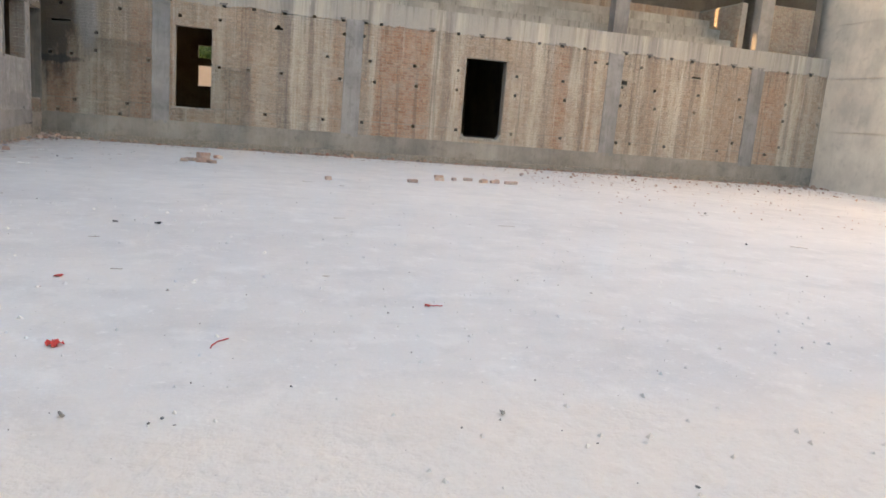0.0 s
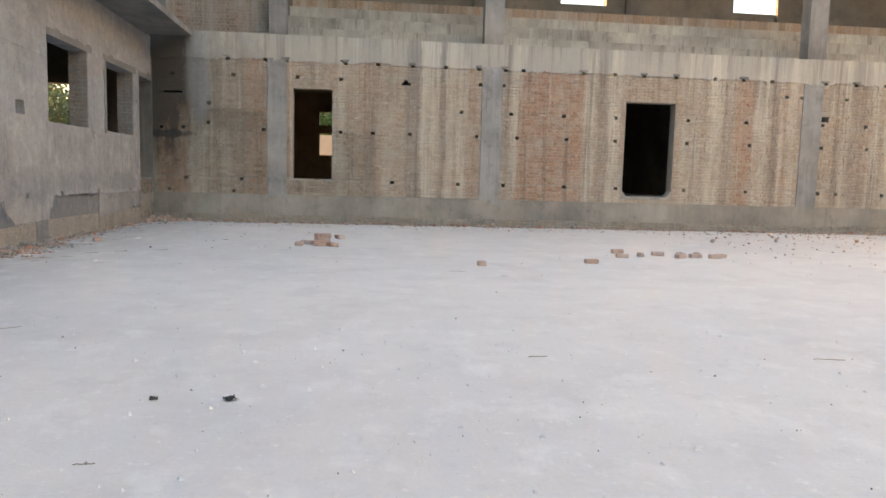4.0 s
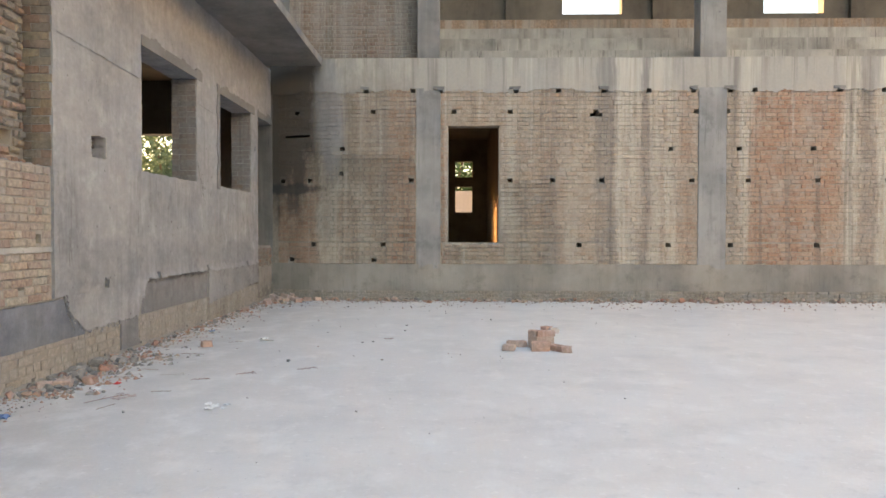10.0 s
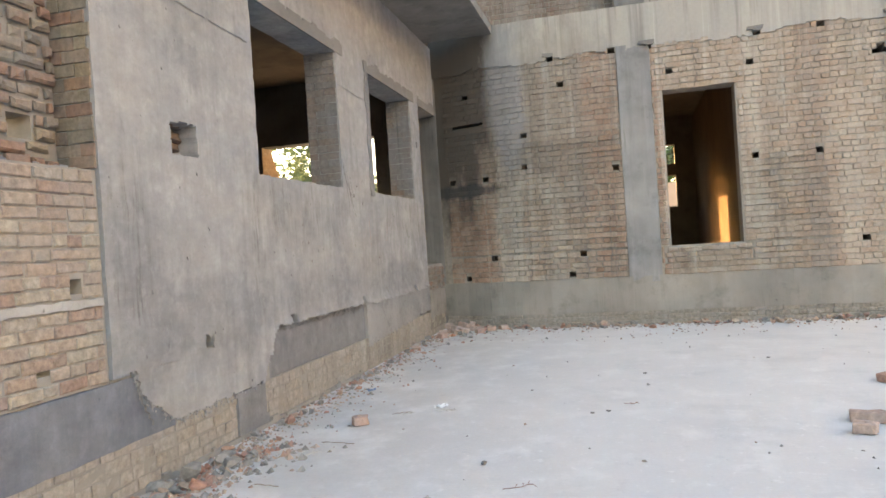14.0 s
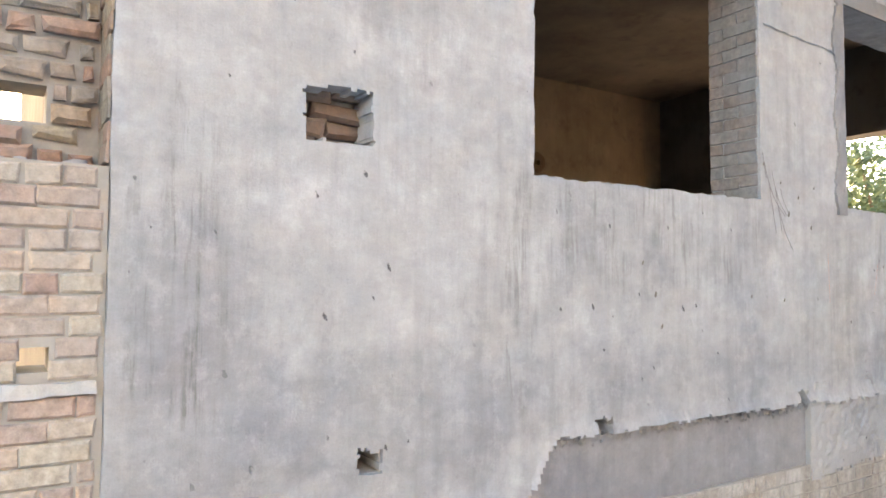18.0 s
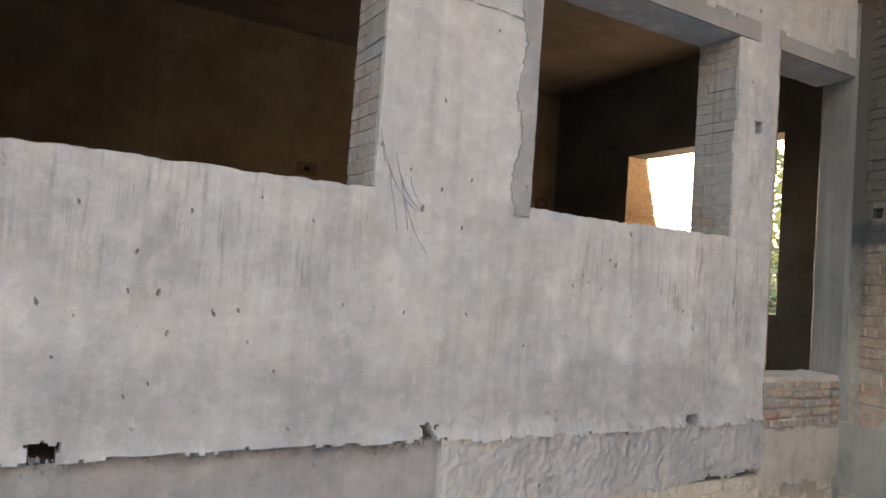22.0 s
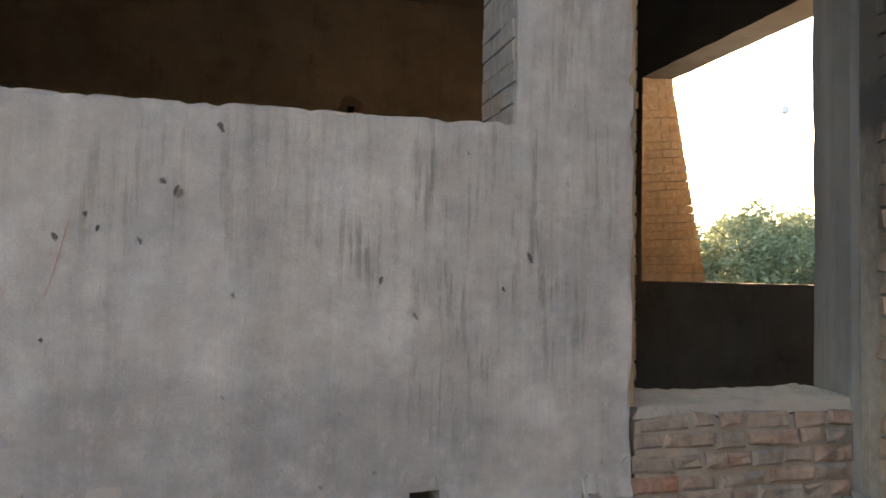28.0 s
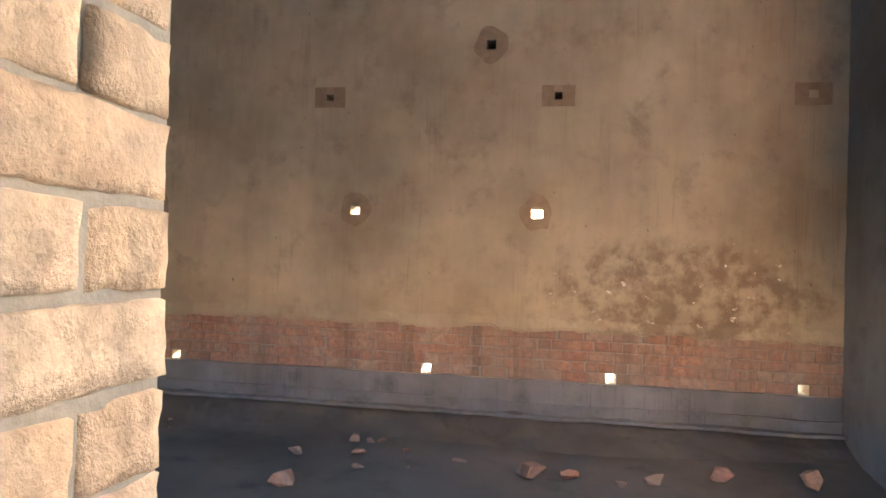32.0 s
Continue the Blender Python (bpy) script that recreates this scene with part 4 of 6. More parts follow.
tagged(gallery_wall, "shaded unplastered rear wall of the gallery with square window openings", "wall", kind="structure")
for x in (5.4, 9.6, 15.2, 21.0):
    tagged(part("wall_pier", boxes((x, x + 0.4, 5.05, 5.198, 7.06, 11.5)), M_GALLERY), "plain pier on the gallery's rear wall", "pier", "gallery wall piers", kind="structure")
# Added pale wall whose colour stands in for a sunlit jamb strip.
cream = part("outer_wall", boxes((-1.6, 0.6, 6.4, 6.7, -0.1, 11.4)), M_RIGHT)
tagged(cream, "added pale cream wall standing in for a sunlit jamb of the gallery", "wall", kind="structure")
gallery_roof = part("ceiling", boxes((-1.0, 29.6, -0.3, 5.55, 11.6, 11.9)), M_CONCRETE)
tagged(gallery_roof, "concrete roof slab over the gallery", "roof slab", kind="structure")
parapet_pier = part("gallery_pier", worn(boxes((-0.12, 0.29, 0.36, 0.72, 5.27, 11.5)), 0.01, 2), M_CONCRETE)
tagged(parapet_pier, "square grey concrete pier at the gallery's corner", "pier", kind="structure")
corner_parapet = flat("parapet", *(lambda q: (q[0], q[1]))(pierced(cuts(0.30, 3.14, 0.5, ()), cuts(5.27, 6.87, 0.5, ()), lambda u, v: True, lambda u, v, d: (u, 0.35 + d, v), 0.24)), M_MORTAR)
tagged(corner_parapet, "brick parapet of the gallery beside the side building", "parapet", kind="structure")
lay_bricks(list(bond(0.30, 3.14, 5.27, 6.87, 5, ragged=0.02)), lambda u, v, d: (u, 0.35 + d, v), M_PARAPET, corner_parapet, ONE)
block = flat("gallery_side_wall", *pierced(cuts(0.44, 5.0, 0.25, ()), cuts(5.26, 7.2, 0.12, ()), lambda u, v: v < 7.12 - 0.03 * u, lambda u, v, d: (24.86 + d, u, v), 0.24), M_MORTAR)
tagged(block, "brick flank wall at the end of the gallery tiers", "wall", kind="structure")
lay_bricks([r for r in bond(0.44, 5.0, 5.26, 7.1, 6) if r[3] < 7.11 - 0.03 * r[0]], lambda u, v, d: (24.86 + d, u, v), M_SIDEBRICK, block, ONE)

# ---- right wall and the closing wall behind ----
# Upper height is out of view, raised to dim light on the left wall.
right_wall = sheet_wall("wall_right", -44.0, 6.0, -0.05, 16.0, 1.0, lambda u, v, d: (29.08 + d, u, v), 0.42, M_RIGHT, 0.02, 0.8)
tagged(right_wall, "tall pale cast concrete side wall", "wall", kind="structure")

for z in (2.34, 4.45, 6.6):
    ridge = sheet_wall("form_ridge", -30.0, -0.1, z, z + 0.05, 0.4, lambda u, v, d: (29.05 + d, u, v), 0.04, M_RIGHT, 0.02, 2)
    ridge.parent = right_wall
end_wall = flat("gallery_end_wall", *pierced(cuts(25.98, 28.3, 0.5, ()), cuts(5.26, 7.15, 0.5, ()), lambda u, v: True, lambda u, v, d: (u, 0.42 + d, v), 0.24), M_MORTAR)
tagged(end_wall, "brick end wall closing the gallery beside a column", "wall", kind="structure")
lay_bricks(list(bond(26.0, 28.28, 5.27, 7.13, 9)), lambda u, v, d: (u, 0.42 + d, v), M_SIDEBRICK, end_wall, ONE)
# Added walls enclose the end bay so it stays dark and sun-free.
tagged(part("end_partition", worn(boxes((28.3, 28.6, 0.40, 5.19, 5.26, 11.5)), 0.006, 2), M_GALLERY), "added plaster partition keeping sun out of the gallery's end bay", "wall", kind="structure")
tagged(part("end_closing", boxes((28.62, 29.4, 3.4, 3.6, 5.26, 11.5)), M_GALLERY), "added closing wall that keeps the gallery's end bay dark", "wall", kind="structure")

# ---- left wall: plastered block with two window openings and a corner opening ----
W1 = (-6.29, -4.28, 2.27, 3.89)
W2 = (-3.20, -1.22, 2.28, 3.88)
W3 = (-0.722, 0.42, 0.37, 3.88)
NOTCH = (-7.57, -7.25, 2.31, 2.56)
PUT = [(-7.31, -7.19, 0.83, 0.93), (-5.84, -5.72, 0.83, 0.93), (-3.88, -3.77, 0.83, 0.93), (-1.62, -1.50, 0.83, 0.93), (-1.0, -0.9, 3.14, 3.24)]


def plaster_foot(u):
    """How low the plaster coat reaches: broken off along an uneven line."""
    r = 0.05 * noise.noise(Vector((u * 4.0, 2.0, 0))) + 0.026 * noise.noise(Vector((u * 15.0, 5.0, 0))) + 0.018 * noise.noise(Vector((u * 41.0, 1.0, 0)))
    if u < -8.15:
        return 0.80 + r * 0.5
    if u < -7.75:
        return 0.80 - 0.40 * ((u + 8.15) / 0.40) ** 0.6 + r
    if u < -6.45:
        return 0.40 + r
    if u < -6.15:
        return 0.40 + 0.45 * (u + 6.45) / 0.30 + r
    if u < -3.70:
        return 0.855 + r * 0.6
    return 0.83 + r * 0.7 if u < -0.95 else 0.86 - 0.1 * (u + 0.95) + r


SMALL = PUT + [NOTCH]
LEFT_OPEN = [W1, W2, W3]


def broken_out(u, v):
    """The small holes, with crumbled rims."""
    for a, b, c, d in SMALL:
        g = 0.020 * noise.noise(Vector((u * 21, v * 21, a))) + 0.012 * noise.noise(Vector((u * 47, v * 47, b)))
        if a - g < u < b + g and c - g * 0.6 < v < d + g * 1.4:
            return True
    return False


def fine_marks(i, j, step, grow):
    return [q for r in SMALL for q in np.arange(r[i] - grow, r[j] + grow, step).tolist()]


left_us = cuts(-8.34, 0.42, 0.022, [q for r in LEFT_OPEN for q in r[:2]] + fine_marks(0, 1, 0.016, 0.05))
left_vs = cuts(0.36, 0.98, 0.015, []) + cuts(0.98, 5.10, 0.10, [q for r in LEFT_OPEN for q in r[2:] if q > 0.98] + [q for r in SMALL if r[2] > 1 for q in np.arange(r[2] - 0.05, r[3] + 0.05, 0.016).tolist()])[1:]


def left_skin(u, v, d):
    p = Vector((-d, u, v))
    front = d < 0.01
    low = 0.030 * max(0.0, 1 - abs(v - 0.93) / 0.35) * max(0.0, noise.noise(Vector((u * 2.5, v * 2.5, 7)))) if front and v > 0.8 else 0.0
    foot = plaster_foot(u)
    flare = max(0.0, 1 - (v - foot) / 0.07) * (0.020 + 0.022 * noise.noise(Vector((u * 7, 1, 2)))) if front and u > -6.3 and v < 1.0 else 0.0
    chip = Vector()
    if front:
        for a, b, c, e in LEFT_OPEN:
            k = max(0.0, noise.noise(Vector((u * 4.3, v * 4.3, 3)))) * 0.014 + max(0.0, noise.noise(Vector((u * 17, v * 17, 8)))) * 0.022
            if a - 0.01 < u < b + 0.01 and abs(v - c) < 0.01 and c > 1:
                chip = Vector((-0.6 * k, 0, -k))
            elif c < v < e and (abs(u - a) < 0.01 or abs(u - b) < 0.01):
                chip = Vector((-0.3 * k, k * (1.0 if a == W3[0] else 0.3) * (1 if u > (a + b) / 2 else -1), 0))
    return p + noise.noise_vector(p * 6.0) * 0.008 + noise.noise_vector(p * 19.0) * 0.003 + Vector((low + flare, 0, 0)) + chip


left_wall = flat("wall_left", *pierced(left_us, left_vs, lambda u, v: v > plaster_foot(u) and not inside(u, v, LEFT_OPEN) and not broken_out(u, v), left_skin, 0.395), M_PLASTER, LEFT)
tagged(left_wall, "grey cement-plastered wall with open window holes and water streaks", "wall", kind="structure")
def hem(u):
    """The roughcast's broken lower hem, rising towards the corner."""
    return 0.30 + 0.05 * (u + 3.7) + 0.05 * noise.noise(Vector((u * 2.6, 9, 0))) + 0.03 * noise.noise(Vector((u * 11, 3, 0))) + 0.02 * noise.noise(Vector((u * 31, 6, 0)))


for name, mat, u0, u1, lump, label in (("wall_left_core", M_PLINTH, -8.34, -6.30, 0.010, "rough undercoat where the plaster has broken away"), ("wall_left_render", M_RENDER, -6.30, -3.72, 0.004, "smooth blue-grey render band under the plaster's broken edge"), ("wall_left_roughcast", M_ROUGHCAST, -3.72, -0.72, 0.018, "lumpy cement roughcast low on the side wall")):
    us, vs = cuts(u0, u1, 0.022, [q for r in PUT[:4] for q in r[:2]]), cuts(0.20 if u0 > -4 else 0.38, 1.0, 0.022, (0.83, 0.93))
    core = flat(name, *pierced(us, vs, lambda u, v: not inside(u, v, PUT[:4]) and (u < -3.72 or v > hem(u)), lambda u, v, d, k=lump, e=(0.048 if name == "wall_left_render" else 0.026 if u1 < -3 else 0.004): (-e - d * 0.9 + k * (noise.noise(Vector((u * 9, v * 8, 1))) + 0.8 * noise.noise(Vector((u * 26, v * 22, 4)))) * (1 if d < 0.01 else 0), u, v), 0.42), mat, LEFT)
    tagged(core, label, "wall", kind="structure")
for n, (a0, a1, b0, b1) in enumerate((W1, W2, W3)):
    us, vs = cuts(a0 - (0.02 if n else 0.0), a1 + (0.22 if n < 2 else 0.0), 0.06, ()), cuts(b1 - 0.005, b1 + 0.22, 0.03, ())
    patch = flat("plaster_patch", *pierced(us, vs, lambda u, v, m=b1, q=n: v < m + 0.14 + 0.09 * noise.noise(Vector((u * 3, q * 9, 2))), lambda u, v, d: (0.012 - d + 0.004 * noise.noise(Vector((u * 9, v * 9, 3))), u, v), 0.02), M_PATCH, LEFT)
    tagged(patch, "darker cement patching over the window head", "plaster patch", "window head patches", kind="structure")
notch_back = part("notch_mortar", boxes((-0.41, -0.20, -7.66, -7.16, 2.22, 2.66)), M_MORTAR, left_wall)
lay_bricks(list(bond(-7.64, -7.18, 2.26, 2.62, 71, ragged=0.03, english=False)), lambda u, v, d: (-0.20 - d, u, v), M_DARKBRICK, left_wall, LEFT, near=lambda u, v: True, proud=0.06, rough=0.03, worn_by=0.014, ease=0.018)
left_base = part("wall_left_base", boxes((-0.42, -0.022, -14.0, 0.42, -0.1, 0.40)), M_FOOTMORTAR)
left_base.matrix_world = LEFT
tagged(left_base, "exposed yellow brick footing of the side wall", "wall", kind="structure")
lay_bricks(list(bond(-14.0, 0.34, 0.02, 0.40, 8)), lambda u, v, d: (-0.022 - d, u, v), M_FOOTBRICK, left_base, LEFT, near=lambda u, v: -9.5 < u < -4.5, proud=0.006, rough=0.005, worn_by=0.005, ease=0.003)
for name, u0, u1, z1, out, mat, label in (("render_strip", -6.98, -6.36, 0.43, 0.002, M_RENDER, "strip of grey render running down over the footing"), ("cement_toe", -9.6, -4.0, 0.07, 0.012, M_PLINTH, "rough cement toe along the foot of the wall")):
    us, vs = cuts(u0, u1, 0.04, ()), cuts(-0.02, z1, 0.035, ())
    coat = flat(name, *pierced(us, vs, lambda u, v, a=u0, b=u1, t=z1: a + 0.07 + 0.06 * noise.noise(Vector((v * 6, 2, 0))) < u < b - 0.07 + 0.06 * noise.noise(Vector((v * 7, 5, 0))) and v < t - 0.03 + 0.04 * noise.noise(Vector((u * 5, 0, 3))), lambda u, v, d, o=out: (o - d + 0.006 * noise.noise(Vector((u * 11, v * 11, 6))), u, v), 0.03), mat, LEFT)
    tagged(coat, label, "plaster", kind="structure")
# ---- brick infill bay beside the plaster ----
bay_up = holed_wall("wall_bay_upper", M_BAYMORTAR, -14.0, -8.34, 2.12, 5.08, [(-8.72, -8.54, 2.31, 2.46), (-9.9, -9.78, 3.2, 3.3), (-9.2, -9.1, 3.9, 4.0)], lambda u, v, d: (-0.30 - d, u, v), 0.2, 0.5, 0.0, LEFT)
tagged(bay_up, "recessed rough brick infill with deep raked joints", "wall", kind="structure")
lay_bricks(list(trimmed(bond(-14.0, -8.36, 2.13, 5.08, 11, 0.088, 0.022, 0.045, False, True, 1.0, (0.225, 0.15, 0.11, 0.13, 0.18, 0.115)), [(-8.74, -8.52, 2.29, 2.48)])), lambda u, v, d: (-0.30 - d, u, v), M_ROUGHBRICK, bay_up, LEFT, near=lambda u, v: u > -10.4 and v < 3.6, proud=0.036, rough=0.018, worn_by=0.008, ease=0.018)
bay_low = holed_wall("wall_bay_lower", M_PALEMORTAR, -14.0, -8.34, 0.78, 2.12, [(-8.62, -8.52, 1.36, 1.45), (-8.95, -8.8, 0.92, 0.98)], lambda u, v, d: (-0.03 - d, u, v), 0.27, 0.5, 0.0, LEFT)
tagged(bay_low, "flush buff and red brick infill with a pale cement course", "wall", kind="structure")
rows = list(bond(-14.0, -8.36, 0.79, 1.27, 12, 0.082, 0.007, 0.008, False, True, 0.6, (0.243, 0.243, 0.118, 0.22))) + list(bond(-14.0, -8.36, 1.325, 2.11, 13, 0.082, 0.007, 0.008, False, True, 0.6, (0.243, 0.243, 0.118, 0.22)))
lay_bricks(list(trimmed(rows, [(-8.62, -8.52, 1.36, 1.45), (-8.95, -8.8, 0.92, 0.98)])), lambda u, v, d: (-0.03 - d, u, v), M_SIDEBRICK, bay_low, LEFT, near=lambda u, v: u > -10.6, proud=0.011, rough=0.003, worn_by=0.0045, ease=0.010)
strip = sheet_wall("cement_course", -14.0, -8.36, 1.272, 1.322, 0.05, lambda u, v, d: (-0.010 - d, u, v), 0.03, M_COURSE, 0.012, 13)
strip.matrix_world = LEFT
tagged(strip, "pale cement levelling course in the brick infill", "cement course", kind="structure")
blue = sheet_wall("blue_grey_plinth", -14.0, -7.72, 0.36, 0.775, 0.1, lambda u, v, d: (-0.004 - d - 0.012 * (u > -8.3), u, v), 0.03, M_BLUE, 0.010, 5)
blue.matrix_world = LEFT
tagged(blue, "blue-grey cement plinth under the brick infill", "plinth", kind="structure")
beyond = part("wall_left_far", boxes((-0.42, 0.0, -44.0, -14.0, -0.1, 5.08)), M_PLASTER)
beyond.matrix_world = LEFT
tagged(beyond, "grey plastered side wall running on", "wall", kind="structure")

# ---- corner opening: brick sill and splayed concrete jamb ----
sill_wall = part("sill_wall", worn(boxes((-0.42, -0.012, -0.70, 0.45, 0.10, 1.13)), 0.004, 5), M_MORTAR)
sill_wall.matrix_world = LEFT
tagged(sill_wall, "broken brick sill wall under the corner opening", "wall", kind="structure")
lay_bricks(list(bond(-0.72, 0.36, 0.76, 1.155, 21, 0.085, 0.014, 0.03, False, True)), lambda u, v, d: (-0.012 - d, u, v), M_SILLBRICK, sill_wall, LEFT, near=lambda u, v: True, proud=0.018, rough=0.012, worn_by=0.010, ease=0.014)
us, vs = cuts(-0.72, 0.40, 0.03, ()), cuts(0.24, 0.80, 0.03, ())
coat = flat("sill_coat", *pierced(us, vs, lambda u, v: 0.30 + 0.05 * noise.noise(Vector((u * 4, 2, 0))) + 0.03 * noise.noise(Vector((u * 13, 5, 0))) < v < 0.755 + 0.03 * noise.noise(Vector((u * 7, 8, 0))), lambda u, v, d: (0.012 - d + 0.008 * noise.noise(Vector((u * 7, v * 7, 1))), u, v), 0.03), M_PLINTH, LEFT, sill_wall)
cap = bmesh.new()
bmesh.ops.create_grid(cap, x_segments=20, y_segments=40, size=0.5)
for v in cap.verts:
    x, y = v.co.x, v.co.y
    v.co = (-0.222 + x * 0.41, -0.12 + y * 1.16 + 0.01 * noise.noise(Vector((x * 9, y * 20, 4))), 1.185 + 0.014 * noise.noise(Vector((x * 14, y * 22, 1))) + 0.016 * (noise.noise(Vector((x * 3, y * 3, 5))) ) - (0.05 if abs(x) > 0.49 or abs(y) > 0.49 else 0))
top_cap = part("sill_top", cap, M_PLINTH, sill_wall, "rough mortar bed on top of the sill")
top_cap.matrix_world = LEFT
jamb = bmesh.new()
poly = [(0.03, 0.36), (-0.02, 0.37), (-0.20, 0.44), (-0.37, 0.50), (-0.42, 0.56), (-0.42, 0.95), (0.03, 0.95)]
zs = cuts(0.0, 5.1, 0.12, ())
ring = [[jamb.verts.new((x + 0.006 * noise.noise(Vector((x * 9, y * 9, z * 5))), y + 0.008 * noise.noise(Vector((z * 5, x * 9, y * 9))), z)) for x, y in poly] for z in zs]
for a, b in zip(ring, ring[1:]):
    for i in range(len(poly)):
        j = (i + 1) % len(poly)
        jamb.faces.new((a[i], a[j], b[j], b[i]))
corner_column = part("corner_column", jamb, M_CONCRETE)
corner_column.matrix_world = LEFT
tagged(corner_column, "splayed raw concrete corner column with board marks", "column", kind="structure")

# ---- slab over the left wall and the storey above ----
slab = sheet_wall("balcony_slab", -18.0, -0.05, -0.5, 1.22, 0.25, lambda u, v, d: (v, u, 5.10 + d), 0.15, M_CONCRETE, 0.008, 3)
slab.matrix_world = LEFT
tagged(slab, "projecting concrete balcony slab along the side wall", "slab", kind="structure")
# Built up out of view, and closed past the gallery, to block low sun.
upper = part("wall_left_upper", boxes((-0.4, -0.05, -44.0, 0.9, 5.25, 15.0), (-1.3, -1.0, 0.9, 5.3, 4.9, 13.0)), M_MORTAR)
upper.matrix_world = LEFT
tagged(upper, "brick wall of the upper storey behind the balcony, heightened unseen to block sun", "wall", kind="structure")
lay_bricks(list(bond(-8.0, -0.6, 5.24, 6.4, 31)), lambda u, v, d: (-0.05 - d, u, v), M_REDBRICK, upper, LEFT)
up_col = part("upper_column", boxes((-0.3, 0.1, -0.6, -0.2, 5.24, 9.8)), M_COLUMN)
up_col.matrix_world = LEFT
tagged(up_col, "grey concrete column of the upper storey", "column", kind="structure")

# ---- side room behind the left wall ----
FAR_X, NORTH_Y, ROOM_Z = -6.20, 1.93, 0.20
LIGHT_HOLES = [(y - 0.045, y + 0.045, 0.68, 0.77) for y in (1.732, 0.133, -1.539, -4.056, -5.828)] + [(-0.618, -0.504, 2.144, 2.232), (-2.32, -2.232, 2.144, 2.232), (-4.381, -4.293, 2.144, 2.232), (-0.434, -0.355, 3.218, 3.293), (-1.07, -0.978, 3.692, 3.78), (-2.6, -2.521, 3.218, 3.293)]
far_wall = holed_wall("wall_room_far", M_TAN, -8.5, 2.4, -0.1, 5.2, LIGHT_HOLES, lambda u, v, d: (FAR_X - d, u, v), 0.3, 0.5, 0.0, LEFT)
tagged(far_wall, "tan stained plaster wall of the side room with open putlog holes", "wall", kind="structure")
skirt_band = flat("brick_band", *pierced(cuts(-8.36, 2.2, 0.5, [q for h in LIGHT_HOLES for q in h[:2]]), cuts(0.68, 1.145, 0.2, (0.77,)), lambda u, v: not inside(u, v, LIGHT_HOLES), lambda u, v, d: (FAR_X + 0.006 - d, u, v), 0.006), M_RAKED, LEFT)
tagged(skirt_band, "band of bare red brick where plaster has fallen", "brick band", kind="structure")
lay_bricks(list(trimmed(bond(-8.36, 2.2, 0.68, 1.145, 41, joint=0.006), LIGHT_HOLES)), lambda u, v, d: (FAR_X + 0.006 - d, u, v), M_INNERBRICK, skirt_band, LEFT, near=lambda u, v: u > -4.5, proud=0.008)
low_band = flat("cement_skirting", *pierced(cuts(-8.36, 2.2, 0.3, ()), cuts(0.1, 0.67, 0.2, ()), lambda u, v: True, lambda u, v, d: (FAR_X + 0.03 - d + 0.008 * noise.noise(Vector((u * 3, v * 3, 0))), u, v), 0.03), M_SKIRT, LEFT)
tagged(low_band, "grey cement skirting band of the side room", "skirting", kind="structure")
# Unseen blocks added behind three holes to keep daylight out of them.
for y, z in ((-1.026, 3.736), (-2.561, 3.258), (-0.399, 3.258)):
    tagged(part("hole_stop", boxes((FAR_X - 0.36, FAR_X - 0.301, y - 0.15, y + 0.15, z - 0.15, z + 0.15)), M_EARTH, far_wall), kind="structure").matrix_world = LEFT
for n, (y, z) in enumerate(((-0.561, 2.188), (-2.276, 2.188), (-4.337, 2.188), (-1.026, 3.736))):
    bm = bmesh.new()
    inner, outer = [], []
    for k in range(20):
        a = k * math.pi / 10
        w = 0.155 + 0.045 * noise.noise(Vector((math.cos(a) * 1.6, math.sin(a) * 1.6, n * 5)))
        q = 0.052 / max(abs(math.cos(a)), abs(math.sin(a))) + 0.008 * noise.noise(Vector((a * 3, n, 0)))
        inner.append(bm.verts.new((FAR_X + 0.012, y + math.cos(a) * q, z + math.sin(a) * q)))
        outer.append(bm.verts.new((FAR_X + 0.003, y + math.cos(a) * w, z + math.sin(a) * w)))
    for k in range(20):
        j = (k + 1) % 20
        bm.faces.new((outer[k], outer[j], inner[j], inner[k]))
    ring = part("hole_rim", bm, M_RIM, far_wall, "round dab of rust-brown mortar round a putlog hole")
    ring.matrix_world = LEFT
for y, z in ((-0.399, 3.258), (-2.561, 3.258), (1.758, 3.258)):
    rim = part("hole_rim", worn(boxes((FAR_X, FAR_X + 0.006, y - 0.15, y - 0.038, z - 0.097, z + 0.097), (FAR_X, FAR_X + 0.006, y + 0.038, y + 0.15, z - 0.097, z + 0.097), (FAR_X, FAR_X + 0.006, y - 0.038, y + 0.038, z + 0.036, z + 0.097), (FAR_X, FAR_X + 0.006, y - 0.038, y + 0.038, z - 0.097, z - 0.036)), 0.003, 9), M_RIM, far_wall, "square rust-brown mortar frame round a putlog hole")
    rim.matrix_world = LEFT
NORTH_WIN = (-4.33, -1.72, 1.66, 3.90)
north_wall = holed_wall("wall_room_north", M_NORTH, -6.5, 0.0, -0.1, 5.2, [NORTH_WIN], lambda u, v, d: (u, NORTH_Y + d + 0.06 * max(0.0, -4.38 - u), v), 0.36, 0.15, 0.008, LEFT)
tagged(north_wall, "dark plastered end wall of the side room with a bare window opening", "wall", kind="structure")
south_wall = part("wall_room_south", boxes((-6.5, -0.42, -8.50, -8.36, -0.1, 5.2)), M_DIM)
south_wall.matrix_world = LEFT
tagged(south_wall, "plain end wall of the side room", "wall", kind="structure")
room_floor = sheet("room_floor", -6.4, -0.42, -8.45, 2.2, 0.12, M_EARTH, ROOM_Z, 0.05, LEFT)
tagged(room_floor, "rubble-strewn earth floor of the side room", "floor", kind="structure")
